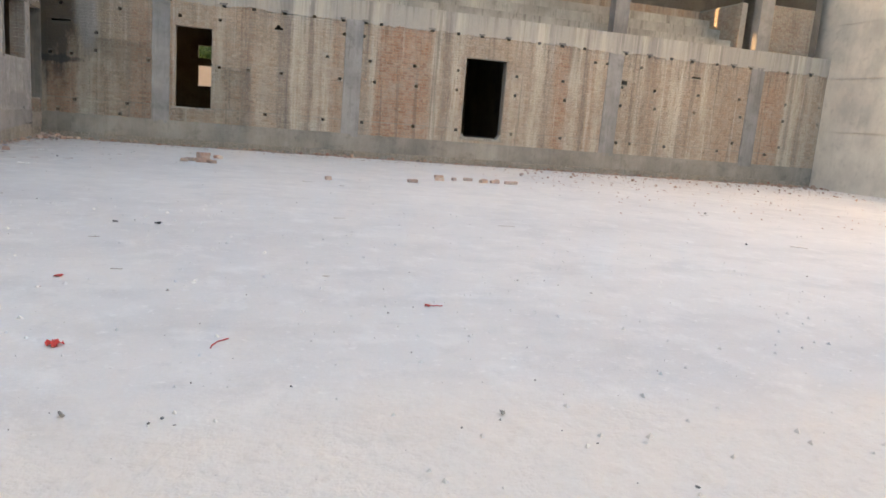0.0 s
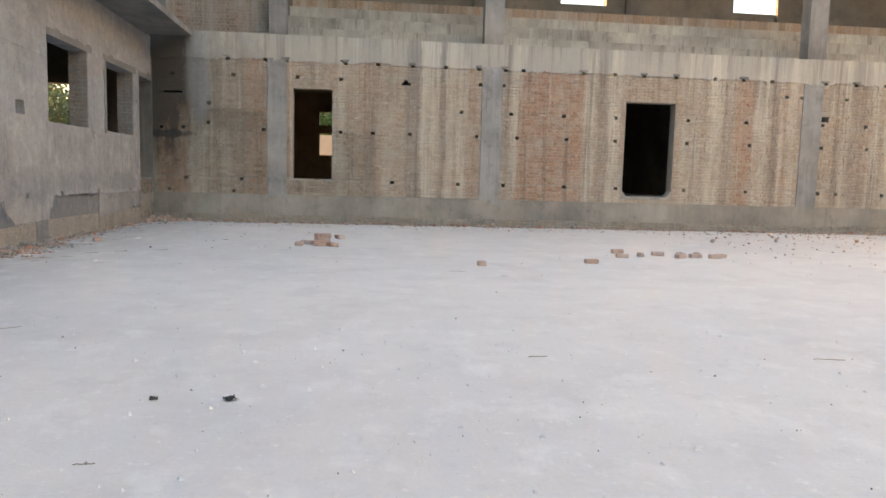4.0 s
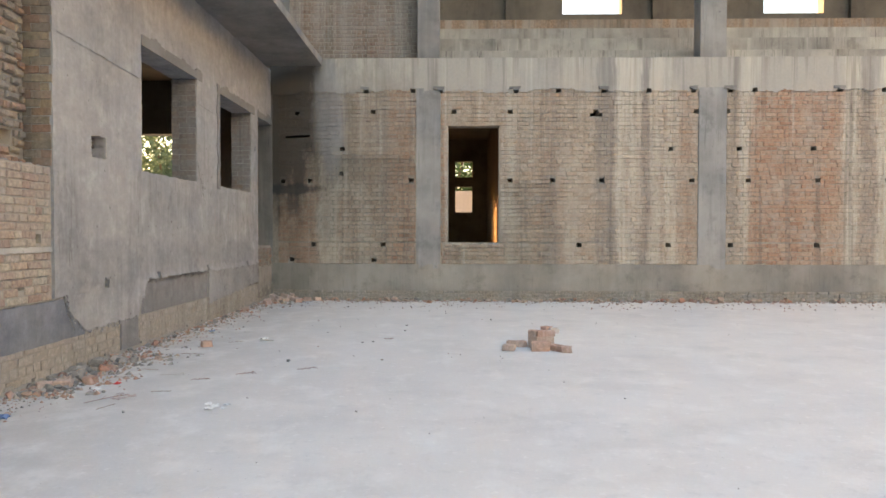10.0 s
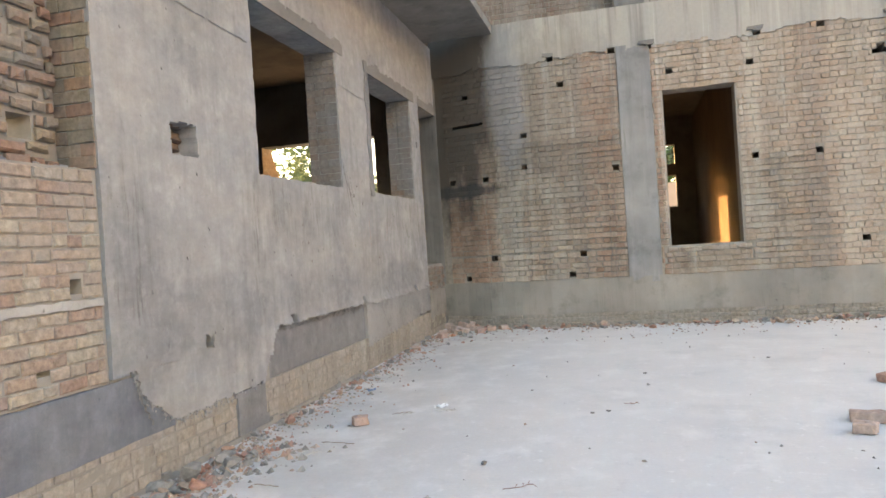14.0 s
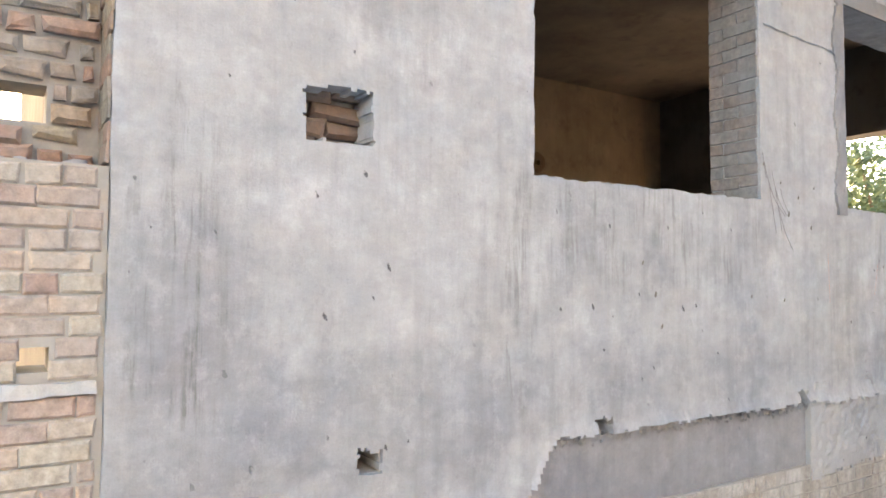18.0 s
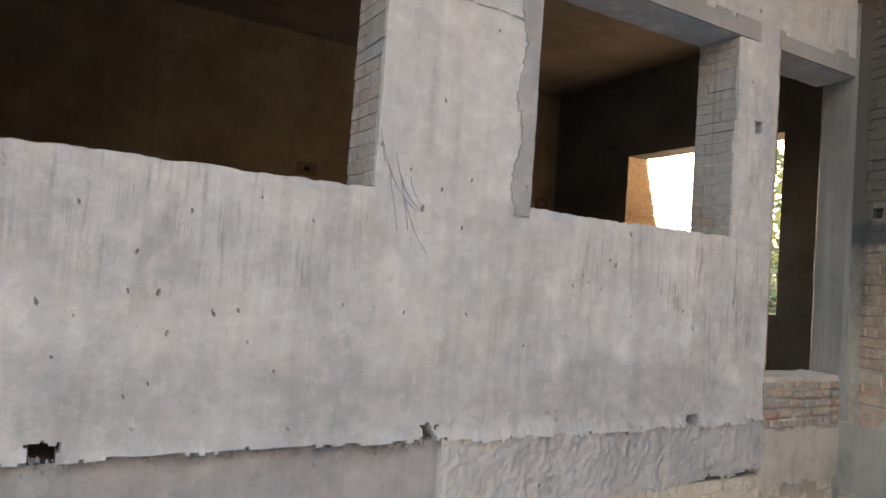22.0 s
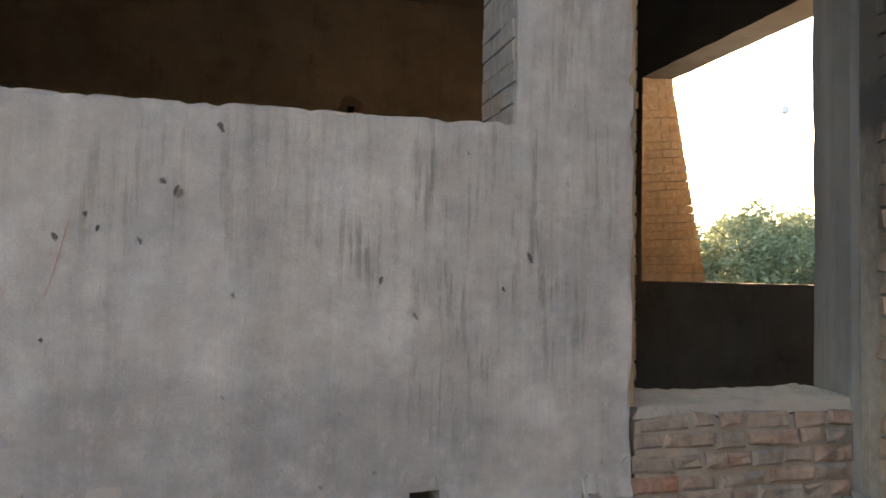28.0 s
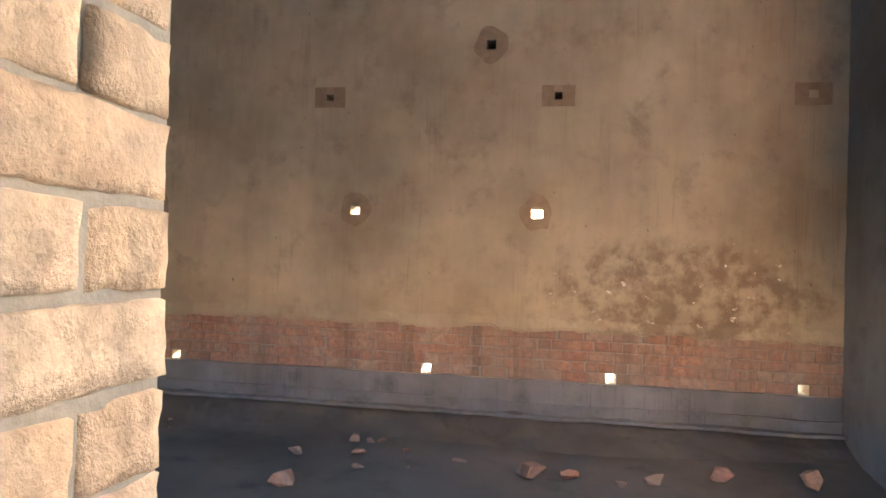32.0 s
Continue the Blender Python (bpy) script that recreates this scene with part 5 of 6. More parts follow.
room_ceiling = part("room_ceiling", boxes((-6.5, -0.42, -8.50, 2.4, 5.2, 5.34)), M_DIM)
room_ceiling.matrix_world = LEFT
tagged(room_ceiling, "bare concrete ceiling of the side room", "ceiling", kind="structure")


def quoins(u0, u1, v0, v1, seed, joint=0.004):
    """Alternate courses of a window jamb: stretcher and bat, then bat and stretcher."""
    rng = random.Random(seed)
    rows = round((v1 - v0) / 0.083)
    h = (v1 - v0) / rows
    for k in range(rows):
        cut = u0 + (u1 - u0) * ((0.62 if k % 2 else 0.31) + rng.uniform(-0.02, 0.02))
        for a, b in ((u0, cut), (cut, u1)):
            j = joint * rng.uniform(0.7, 1.3)
            d = rng.uniform(-0.003, 0.003)
            yield a + j / 2, b - j / 2, v0 + k * h + j / 2 + d, v0 + (k + 1) * h - j / 2 + d


def reveal(u0, u1, v0, v1, lay, seed, parent, material, proud=0.009):
    lay_bricks(list(quoins(u0, u1, v0, v1, seed)), lay, material, parent, LEFT, near=lambda u, v: True, proud=proud, rough=0.003, worn_by=0.004, ease=0.004)


bed = part("jamb_mortar", worn(boxes((-0.398, -0.006, -0.76, -0.7095, 1.19, 3.88)), 0.001, 5), M_JAMBMORTAR, left_wall, "mortar bed of the brick jamb")
bed.matrix_world = LEFT
for k, (a, b, c, d) in enumerate(quoins(-0.403, 0.003, 1.20, 3.88, 51, 0.006)):
    ends = 0.016 * noise.noise(Vector((k * 1.7, 3, 0)))
    a, b = (a + ends, b) if a < -0.39 else (a, b + ends * 0.8 if b > -0.02 else b)
    slant = 0.022 * noise.noise(Vector((k * 2.3, 7, 0)))
    us, vs, verts = [a + (b - a) * min(max(i / 12, 0.02), 0.98) if 0 < i < 12 else (a, b)[i > 0] for i in range(13)], [c + (d - c) * j / 8 for j in range(9)], []
    us[1], us[11], vs[1], vs[7] = a + 0.004, b - 0.004, c + 0.003, d - 0.003
    for i, u in enumerate(us):
        for j, v in enumerate(vs):
            q = Vector((u * 1.0, v * 1.0, k * 3.1))
            rim = i in (0, 12) or j in (0, 8)
            out = -0.007 if rim else 0.006 + slant * (i / 12 - 0.5) + 0.006 * noise.noise(q * 11) + 0.0025 * noise.noise(q * 40) + 0.0012 * noise.noise(q * 110) - (0.004 if i in (1, 11) or j in (1, 7) else 0)
            w = 0.005 * noise.noise(q * 30 + Vector((9, 0, 0)))
            verts.append((u + w, -0.7055 + max(out, -0.007 if rim else -0.004), v + w))
    ob = flat("brick", verts, [(9 * i + j, 9 * i + j + 1, 9 * i + j + 10, 9 * i + j + 9) for i in range(12) for j in range(8)], M_INNERJAMB, LEFT, left_wall)
    ob.data.shade_smooth()
reveal(-0.30, -0.012, 2.13, 5.06, lambda u, v, d: (u, -8.342 + d, v), 56, left_wall, M_ROUGHBRICK, 0.012)
reveal(-0.40, -0.02, 2.28, 3.88, lambda u, v, d: (u, -1.22 + d, v), 52, left_wall, M_GREYBRICK)
reveal(-0.40, -0.02, 2.28, 3.88, lambda u, v, d: (u, -4.28 + d, v), 55, left_wall, M_GREYBRICK)
for k in range(25):
    v0, v1 = 1.662 + 0.0896 * k, 1.662 + 0.0896 * k + 0.084
    deep = 0.62 * (1 - k / 26) + 0.015 * noise.noise(Vector((k * 0.9, 0, 0)))
    cut = 0.5 if k % 2 else 0.72
    for a, b in ((0.03, cut), (cut, 1.0)):
        plan = [(-4.335, NORTH_Y + 0.36 * a), (-4.33 + deep * a, NORTH_Y + 0.36 * a + 0.002), (-4.33 + deep * b, NORTH_Y + 0.36 * b - 0.004), (-4.335, NORTH_Y + 0.36 * b - 0.004)]
        bm = bmesh.new()
        lo, hi = [bm.verts.new((x, y, v0)) for x, y in plan], [bm.verts.new((x, y, v1)) for x, y in plan]
        bm.faces.new(lo[::-1])
        bm.faces.new(hi)
        for q in range(4):
            bm.faces.new((lo[q], lo[(q + 1) % 4], hi[(q + 1) % 4], hi[q]))
        piece = part("brick", worn(bm, 0.008, 13), M_JAMBBRICK, north_wall)
        piece.matrix_world = LEFT
reveal(NORTH_Y, NORTH_Y + 0.36, 1.66, 3.90, lambda u, v, d: (-4.33 - d, u, v), 53, north_wall, M_JAMBBRICK)
reveal(NORTH_Y, NORTH_Y + 0.36, 1.66, 3.90, lambda u, v, d: (-1.72 + d, u, v), 54, north_wall, M_JAMBBRICK)

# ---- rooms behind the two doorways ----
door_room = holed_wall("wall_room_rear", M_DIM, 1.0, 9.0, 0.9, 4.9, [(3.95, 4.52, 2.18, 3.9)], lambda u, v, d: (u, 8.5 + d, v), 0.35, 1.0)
tagged(door_room, "rear wall of the room behind the doorway with a narrow window", "wall", kind="structure")
tagged(part("transom", boxes((3.95, 4.52, 8.5, 8.85, 3.05, 3.36)), M_DIM), "thick lintel between window and ventilator", "lintel", kind="structure")
tagged(part("door_room_floor", boxes((0.6, 16.5, 0.38, 8.9, 0.7, 1.0))  , M_PLINTH), "rough concrete floor of the rooms behind", "floor", kind="structure")
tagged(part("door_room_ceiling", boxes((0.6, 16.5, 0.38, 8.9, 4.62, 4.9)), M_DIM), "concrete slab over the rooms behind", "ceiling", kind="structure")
tagged(part("wall_room_right", boxes((5.02, 5.3, 0.38, 8.5, 1.0, 4.62)), M_SUNWALL), "reddish-brown plastered partition wall touched by evening sun", "wall", kind="structure")
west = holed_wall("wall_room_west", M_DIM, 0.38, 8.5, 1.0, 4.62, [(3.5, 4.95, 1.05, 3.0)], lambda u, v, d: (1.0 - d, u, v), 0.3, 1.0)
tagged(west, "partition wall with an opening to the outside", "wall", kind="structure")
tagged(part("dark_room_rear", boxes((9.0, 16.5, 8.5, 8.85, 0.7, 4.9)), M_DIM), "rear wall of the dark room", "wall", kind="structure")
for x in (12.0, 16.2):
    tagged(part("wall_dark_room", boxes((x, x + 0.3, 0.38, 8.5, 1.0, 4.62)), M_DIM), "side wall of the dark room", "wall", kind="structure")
# Unseen box, added to stop sky light leaking through the slot hole.
tagged(part("corner_backing", boxes((-0.02, 1.15, 0.86, 1.0, 0.0, 4.75)), M_DIM), "added backing behind the corner bay that stops sky showing through", "wall", kind="structure")
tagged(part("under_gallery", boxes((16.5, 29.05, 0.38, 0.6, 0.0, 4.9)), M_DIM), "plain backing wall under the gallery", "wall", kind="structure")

# ---- bricks of the back wall ----
keep_off = HOLES + [(a - 0.03, b + 0.03, c - 0.06, d + 0.01) for a, b, c, d in OPEN] + [(a - 0.01, b + 0.01, 0.0, 5.0) for a, b in PIERS] + [(3.72, 5.08, 0.98, 1.26)]
laid = list(trimmed(list(bond(0.04, 29.05, 0.80, 1.255, 60, end=0.5)) + list(bond(0.04, 29.05, 1.285, 4.60, 61, end=0.5)), keep_off))
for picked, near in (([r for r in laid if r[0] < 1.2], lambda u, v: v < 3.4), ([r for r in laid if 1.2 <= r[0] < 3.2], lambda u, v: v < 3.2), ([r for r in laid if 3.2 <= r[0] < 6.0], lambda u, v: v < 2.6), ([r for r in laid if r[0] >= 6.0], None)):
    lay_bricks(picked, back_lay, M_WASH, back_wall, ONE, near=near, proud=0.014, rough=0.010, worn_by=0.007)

lay_bricks(list(bond(-0.12, 29.05, 0.0, 0.235, 62)), back_lay, M_FOOTBRICK, back_wall, ONE, proud=0.016, rough=0.008, worn_by=0.007)
lay_bricks(list(bond(3.74, 5.06, 0.98, 1.24, 63, 0.085, 0.014, 0.02, False, True)), back_lay, M_WASH, back_wall, ONE, near=lambda u, v: True, proud=0.022, rough=0.010, worn_by=0.009, ease=0.012)

# ---- small lips, smears and seams on the walls ----
spill = flat("beam_spill", *pierced(cuts(-0.14, 29.0, 0.055, ()), cuts(4.36, 4.66, 0.028, ()), lambda u, v: v > 4.545 + 0.10 * noise.noise(Vector((u * 0.9, 4, 0))) + 0.05 * noise.noise(Vector((u * 4.1, 1, 0))) + 0.03 * noise.noise(Vector((u * 13, 7, 0))) and not inside(u, v, HOLES, 0.01), lambda u, v, d: (u, bend(u) - 0.031 + d + 0.005 * noise.noise(Vector((u * 8, v * 8, 2))), v), 0.03), M_BEAMFACE)
tagged(spill, "ragged spill of beam concrete over the top bricks", "concrete", kind="structure")
for k, x in enumerate(HOLE_ROWS[4.55]):
    if k % 5 in (1, 4):
        continue
    w = 0.11 + 0.05 * ((k * 13) % 7) / 7
    lip = part("lip", worn(boxes((x - w, x + w * 0.7, bend(x) - 0.07, bend(x) + 0.01, 4.585, 4.64), (x - w * 0.4, x + w * 0.5, bend(x) - 0.09, bend(x), 4.56, 4.60)), 0.025, 9), M_CONCRETE, ring_beam, "crumbling concrete lip left by the formwork")


def seam(name, points, width, lift, material, label, upright=False, skip=0):
    """A ragged raised line on the plaster: a ridge of triangular section along the points."""
    verts, faces = [], []
    for k, (u, v) in enumerate(points):
        w = width * (0.5 + 1.0 * abs(noise.noise(Vector((u * 13, v * 13, k)))))
        j = 1.6 * width * noise.noise(Vector((u * 9, v * 9, 5))) + 1.2 * width * noise.noise(Vector((u * 31, v * 31, 2)))
        for off, out in ((w, 0.0), (0.0, lift), (-w, 0.0)):
            verts.append((0.0075 + out, u + off + j, v) if upright else (0.0075 + out, u, v + off + j))
    for k in range(len(points) - 1):
        if skip and noise.noise(Vector((k * 0.37, skip, 1))) > 0.12:
            continue
        faces += [(3 * k, 3 * k + 1, 3 * k + 4, 3 * k + 3), (3 * k + 1, 3 * k + 2, 3 * k + 5, 3 * k + 4)]
    return tagged(flat(name, verts, faces, material, LEFT), label, "plaster seam", kind="structure")


DAY = "ragged day joint in the plaster"
seam("plaster_seam", [(-4.24 + 0.03 * k, 3.50 - 0.001 * k) for k in range(33)], 0.007, 0.008, M_PLASTER, DAY, skip=2)
seam("plaster_seam", [(-8.28 + 0.03 * k, 3.50 - 0.001 * k) for k in range(64)], 0.007, 0.008, M_PLASTER, DAY, skip=5)
for k in range(9):
    u = -4.272 + 0.026 * k
    seam("plaster_scratch", [(u + 0.010 * i + 0.002 * i * i * (k % 3), 2.60 - 0.03 * k - 0.05 * (k % 4) - 0.045 * i) for i in range(5 + k % 4)], 0.003, 0.003, M_PATCH, "dark brush strokes scratched into the plaster", True)
seam("plaster_crack", [(-8.14 + 0.006 * k * k * 0.12 + 0.02 * (k % 2), 0.82 - 0.028 * k) for k in range(15)], 0.010, 0.012, M_PATCH, "crack running down the broken plaster foot", True)
edge = []
for k in range(220):
    u = -8.36 + 0.048 * k
    n1, n2 = noise.noise(Vector((u * 2.3, 3, 0))), noise.noise(Vector((u * 11, 5, 0)))
    z = 1.125 - 0.035 * n1 - 0.03 * n2
    edge += [(FAR_X + 0.004, u, 1.235 + 0.04 * n2), (FAR_X + 0.026 + 0.008 * n2, u, z + 0.03), (FAR_X + 0.024, u, z), (FAR_X + 0.002, u, z - 0.004)]
tagged(flat("plaster_edge", edge, [(4 * k + i, 4 * k + i + 1, 4 * k + i + 5, 4 * k + i + 4) for k in range(219) for i in range(3)], M_TAN, LEFT), "broken lower edge of the tan plaster", "plaster", kind="structure")
shelf = sheet_wall("band_ledge", -8.36, 2.1, 0.655, 0.676, 0.1, lambda u, v, d: (FAR_X + 0.05 - d, u, v), 0.045, M_SKIRT, 0.012, 3)
shelf.matrix_world = LEFT
tagged(shelf, "uneven cement ledge under the bare brick band", "ledge", kind="structure")
for z, out, deep in ((0.47, 0.055, 0.04), (0.37, 0.16, 0.12)):
    lower = sheet_wall("band_ledge", -8.36, 2.1, z - 0.012, z + 0.012, 0.1, lambda u, v, d, o=out: (FAR_X + o - d, u, v), deep, M_SKIRT, 0.016, 3)
    lower.matrix_world = LEFT
    tagged(lower, "uneven cement ledge low on the room's wall", "ledge", kind="structure")
bank = []
for k in range(115):
    y = -8.36 + 0.091 * k
    for i in range(8):
        n = noise.noise(Vector((i * 0.6, y * 2.2, 3))) + 0.5 * noise.noise(Vector((i * 1.7, y * 6.0, 8)))
        bank.append((FAR_X + 0.02 + 0.12 * i, y, 0.20 * (1 - i / 7) ** 1.5 + 0.05 * n * (1 - i / 8) + 0.17))
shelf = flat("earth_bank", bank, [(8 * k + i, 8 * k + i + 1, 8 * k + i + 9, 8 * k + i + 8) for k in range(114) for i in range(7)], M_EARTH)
shelf.matrix_world = LEFT
tagged(shelf, "bank of earth and mortar along the room's wall", "earth", kind="structure")
for a, b in ((13.55, 1), (15.08, -1)):
    bm = bmesh.new()
    ring = [[bm.verts.new((a + b * q, y, z)) for q, z in ((0.0, 0.98), (0.17, 0.98), (0.10, 1.04), (0.03, 1.13), (0.0, 1.18))] for y in (0.004, 0.30)]
    bm.faces.new(ring[0])
    bm.faces.new(ring[1][::-1])
    for q in range(5):
        bm.faces.new((ring[0][q], ring[1][q], ring[1][(q + 1) % 5], ring[0][(q + 1) % 5]))
    part("corner_fillet", worn(bm, 0.012, 9), M_BEAM, back_wall, "rough mortar fillet in the doorway's corner")
us, vs = cuts(-3.44, -3.20, 0.014, ()), cuts(2.22, 4.02, 0.03, ())
edge_patch = flat("plaster_patch", *pierced(us, vs, lambda u, v: u > -3.325 + 0.06 * noise.noise(Vector((0, v * 3.5, 6))) + 0.025 * noise.noise(Vector((0, v * 17, 2))), lambda u, v, d: (0.016 - d + 0.006 * noise.noise(Vector((u * 12, v * 12, 3))), u, v), 0.02), M_RENDER, LEFT)
tagged(edge_patch, "ragged strip of darker plaster beside a window", "plaster patch", "window head patches", kind="structure")

M_REDMARK = plain("red_chalk", (0.36, 0.17, 0.14), (0.42, 0.22, 0.18), 30, 0.9, 0.1)
for points, w in (([(-3.476 + 0.002 * k, 1.925 - 0.046 * k) for k in range(9)], 0.0018), ([(-2.752 - 0.008 * k, 1.86 - 0.031 * k) for k in range(9)], 0.0016)):
    tagged(seam("chalk_mark", points, w, 0.0015, M_REDMARK, "thin red chalk line drawn down the plaster", True), category="mark")
for k, (y, z, w) in enumerate(((-3.65, 2.395, 0.011), (-3.853, 2.312, 0.012), (-3.974, 2.187, 0.020), (-2.43, 1.969, 0.018), (-2.669, 1.836, 0.010), (-1.736, 1.679, 0.013), (-3.696, 2.102, 0.014), (-3.179, 1.408, 0.011), (-4.045, 1.582, 0.012), (-5.365, 1.626, 0.016), (-5.311, 1.434, 0.014), (-5.474, 1.813, 0.013), (-4.066, 2.403, 0.010), (-4.421, 1.609, 0.011), (-4.26, 2.52, 0.014))):
    bm = bmesh.new()
    rim = [bm.verts.new((0.011 + 0.004 * noise.noise(Vector((k, q, 0))), y + w * math.cos(q * 0.785) * (0.6 + 0.3 * noise.noise(Vector((k, q, 5)))) + 0.25 * w * math.sin(q * 0.785), z + 1.5 * w * math.sin(q * 0.785) * (0.8 + 0.4 * noise.noise(Vector((q, k, 2)))))) for q in range(8)]
    mid = bm.verts.new((0.004, y, z))
    for q in range(8):
        bm.faces.new((rim[q], rim[(q + 1) % 8], mid))
    pit = part("plaster_pit", bm, M_RAKED, left_wall, "small dark pit in the plaster")
    pit.matrix_world = LEFT
hook = part("ceiling_rose", boxes((-3.16, -3.00, -3.11, -2.94, 5.17, 5.198)), M_EARTH)
hook.matrix_world = LEFT
tagged(hook, "dark square fixing box in the room's ceiling", "ceiling box", kind="structure")

# ---- outside: boundary wall, trees ----
boundary = part("boundary_wall", boxes((-14.0, 14.0, 24.0, 24.3, -0.1, 2.7)), M_SIDEBRICK)
tagged(boundary, "low pale brick boundary wall beyond the building", "boundary wall", kind="structure")

annex = part("annex_wall", boxes((1.2, 9.0, 20.0, 20.3, -0.1, 3.6)), M_SALMON)
tagged(annex, "low salmon-coloured building wall beyond the rear window", "wall", kind="structure")


def tree(x, y, h, spread, leaf, seed, clumps=60, leaves=40, low=False):
    rng = random.Random(seed)
    base = new("tree")
    base.location = (x, y, -0.12)
    bm = bmesh.new()
    def limb(p, q, r0, r1):
        d = (q - p)
        side = d.orthogonal().normalized()
        other = d.cross(side).normalized()
        a = [bm.verts.new(p + (side * math.cos(t) + other * math.sin(t)) * r0) for t in np.arange(0, 6.28, 1.0472).tolist()[:6]]
        b = [bm.verts.new(q + (side * math.cos(t) + other * math.sin(t)) * r1) for t in np.arange(0, 6.28, 1.0472).tolist()[:6]]
        for i in range(6):
            bm.faces.new((a[i], a[(i + 1) % 6], b[(i + 1) % 6], b[i]))
    fork = Vector((rng.uniform(-.3, .3), rng.uniform(-.3, .3), h * 0.35))
    limb(Vector((0, 0, 0)), fork, h * 0.03, h * 0.022)
    tips = []
    for k in range(7):
        a = k * 0.9 + rng.random()
        tip = Vector((math.cos(a) * spread * rng.uniform(.4, .9), math.sin(a) * spread * rng.uniform(.4, .9), h * rng.uniform(.6, .95)))
        limb(fork, tip, h * 0.014, h * 0.004)
        tips.append(tip)
    part("trunk", bm, M_BARK, base)
    verts, faces = [], []
    for c in range(clumps):
        if low:
            u = Vector((rng.gauss(0, 1), rng.gauss(0, 1), rng.gauss(0, 1))).normalized() * rng.random() ** 0.35
            centre = Vector((u.x * spread * 0.9, u.y * spread * 0.9, h * 0.5 + u.z * h * 0.46))
        else:
            tip = rng.choice(tips + [fork + Vector((0, 0, h * .2))])
            centre = fork.lerp(tip, rng.uniform(0.45, 1.15)) + Vector((rng.gauss(0, .16), rng.gauss(0, .16), rng.gauss(0, .10))) * spread
        size = spread * rng.uniform(0.14, 0.30)
        for i in range(leaves):
            o = Vector((rng.gauss(0, 1), rng.gauss(0, 1), rng.gauss(0, .7))).normalized() * size * rng.random() ** 0.4
            p = centre + o
            s = rng.uniform(0.10, 0.22) * (h / 8) * (1.3 if low else 1.0)
            d = Vector((rng.gauss(0, 1), rng.gauss(0, 1), rng.gauss(0, .6))).normalized()
            e = d.orthogonal().normalized() * s * 0.45
            n = len(verts)
            verts += [p - d * s, p + e, p + d * s, p - e]
            faces.append((n, n + 1, n + 2, n + 3))
    flat("crown", verts, faces, leaf, None, base)
    return tagged(base, "broad leafy green tree standing beyond the building", "tree", "trees outside")


for i, (x, y, h, s, c) in enumerate(((-7.4, 13.0, 5.8, 3.0, 115), (-3.4, 15.5, 4.6, 2.4, 90), (-4.4, 21.0, 5.6, 2.8, 90), (3.2, 30.0, 9.0, 4.2, 90), (7.5, 29.0, 8.0, 3.6, 60))):
    tree(x, y, h, s, M_LEAF if i % 2 else M_LEAF2, 100 + i, c, 60)
rng = random.Random(5)
for i in range(30):
    slope = 0.62 + 2.2 * i / 29
    far = rng.uniform(52, 78)
    n = math.hypot(slope, 1)
    h = rng.uniform(4.9, 7.0) if slope > 1.25 else rng.uniform(6.6, 8.8)
    tree(2 - far * slope / n, -2 + far / n, h, h * 0.62, M_HAZE, 300 + i, 110, 60, True)
mast = new("radio_mast")
mast.location = (-262.0, 222.0, -0.12)
for k in range(3):
    a = k * 2.094
    bm = bmesh.new()
    box(bm, math.cos(a) * 0.8 - 0.08, math.cos(a) * 0.8 + 0.08, math.sin(a) * 0.8 - 0.08, math.sin(a) * 0.8 + 0.08, 0, 82)
    part("leg", bm, M_STEEL, mast)
bm = bmesh.new()
for k in range(27):
    box(bm, -0.8, 0.8, -0.05, 0.05, 3 * k, 3 * k + 0.15)
    box(bm, -0.05, 0.05, -0.8, 0.8, 3 * k + 1.5, 3 * k + 1.65)
part("bracing", bm, M_STEEL, mast)["kind"] = "stuff"
bm = bmesh.new()
box(bm, -1.6, 1.6, -1.6, 1.6, 76, 79)
part("antenna", bm, M_STEEL, mast)
tagged(mast, "slender lattice radio mast far off against the sky", "mast")

# ---- loose bricks, rubble and litter ----
def loose_brick_mesh(seed, broken=0.0):
    """A fired brick with eased arrises, dents and, on its bed face, a sunk diamond frog."""
    rng = random.Random(seed)
    bm = bmesh.new()
    box(bm, -0.115, 0.115 - broken, -0.055, 0.055, 0, 0.075)
    bmesh.ops.bevel(bm, geom=bm.edges[:], offset=0.006, segments=1, affect="EDGES")
    bm.faces.ensure_lookup_table()
    top = max(bm.faces, key=lambda f: f.calc_center_median().z * 10 + f.calc_area())
    corners = sorted(top.verts, key=lambda v: math.atan2(v.co.y, v.co.x + broken / 2))
    bm.faces.remove(top)
    mid = -broken / 2
    size = 0.055 - broken * 0.3
    rim = [bm.verts.new((mid + x * size, y * 0.026, 0.075)) for x, y in ((-1, 0), (0, -1), (1, 0), (0, 1))]
    sunk = [bm.verts.new((mid + x * size * 0.75, y * 0.019, 0.062)) for x, y in ((-1, 0), (0, -1), (1, 0), (0, 1))]
    for i in range(4):
        j = (i + 1) % 4
        bm.faces.new((corners[i], corners[j], rim[j]))
        bm.faces.new((corners[i], rim[j], rim[i]))
        bm.faces.new((rim[i], rim[j], sunk[j], sunk[i]))
    bm.faces.new(sunk)
    bmesh.ops.subdivide_edges(bm, edges=[e for e in bm.edges if e.calc_length() > 0.09], cuts=2)
    bmesh.ops.recalc_face_normals(bm, faces=bm.faces[:])
    for v in bm.verts:
        v.co += noise.noise_vector(v.co * 18 + Vector((seed, 0, 0))) * (0.003 + 0.004 * (broken > 0))
        if broken and v.co.x > 0.10 - broken:
            v.co.x += rng.uniform(-0.03, 0.02)
    lift = min(v.co.z for v in bm.verts)
    for v in bm.verts:
        v.co.z -= lift
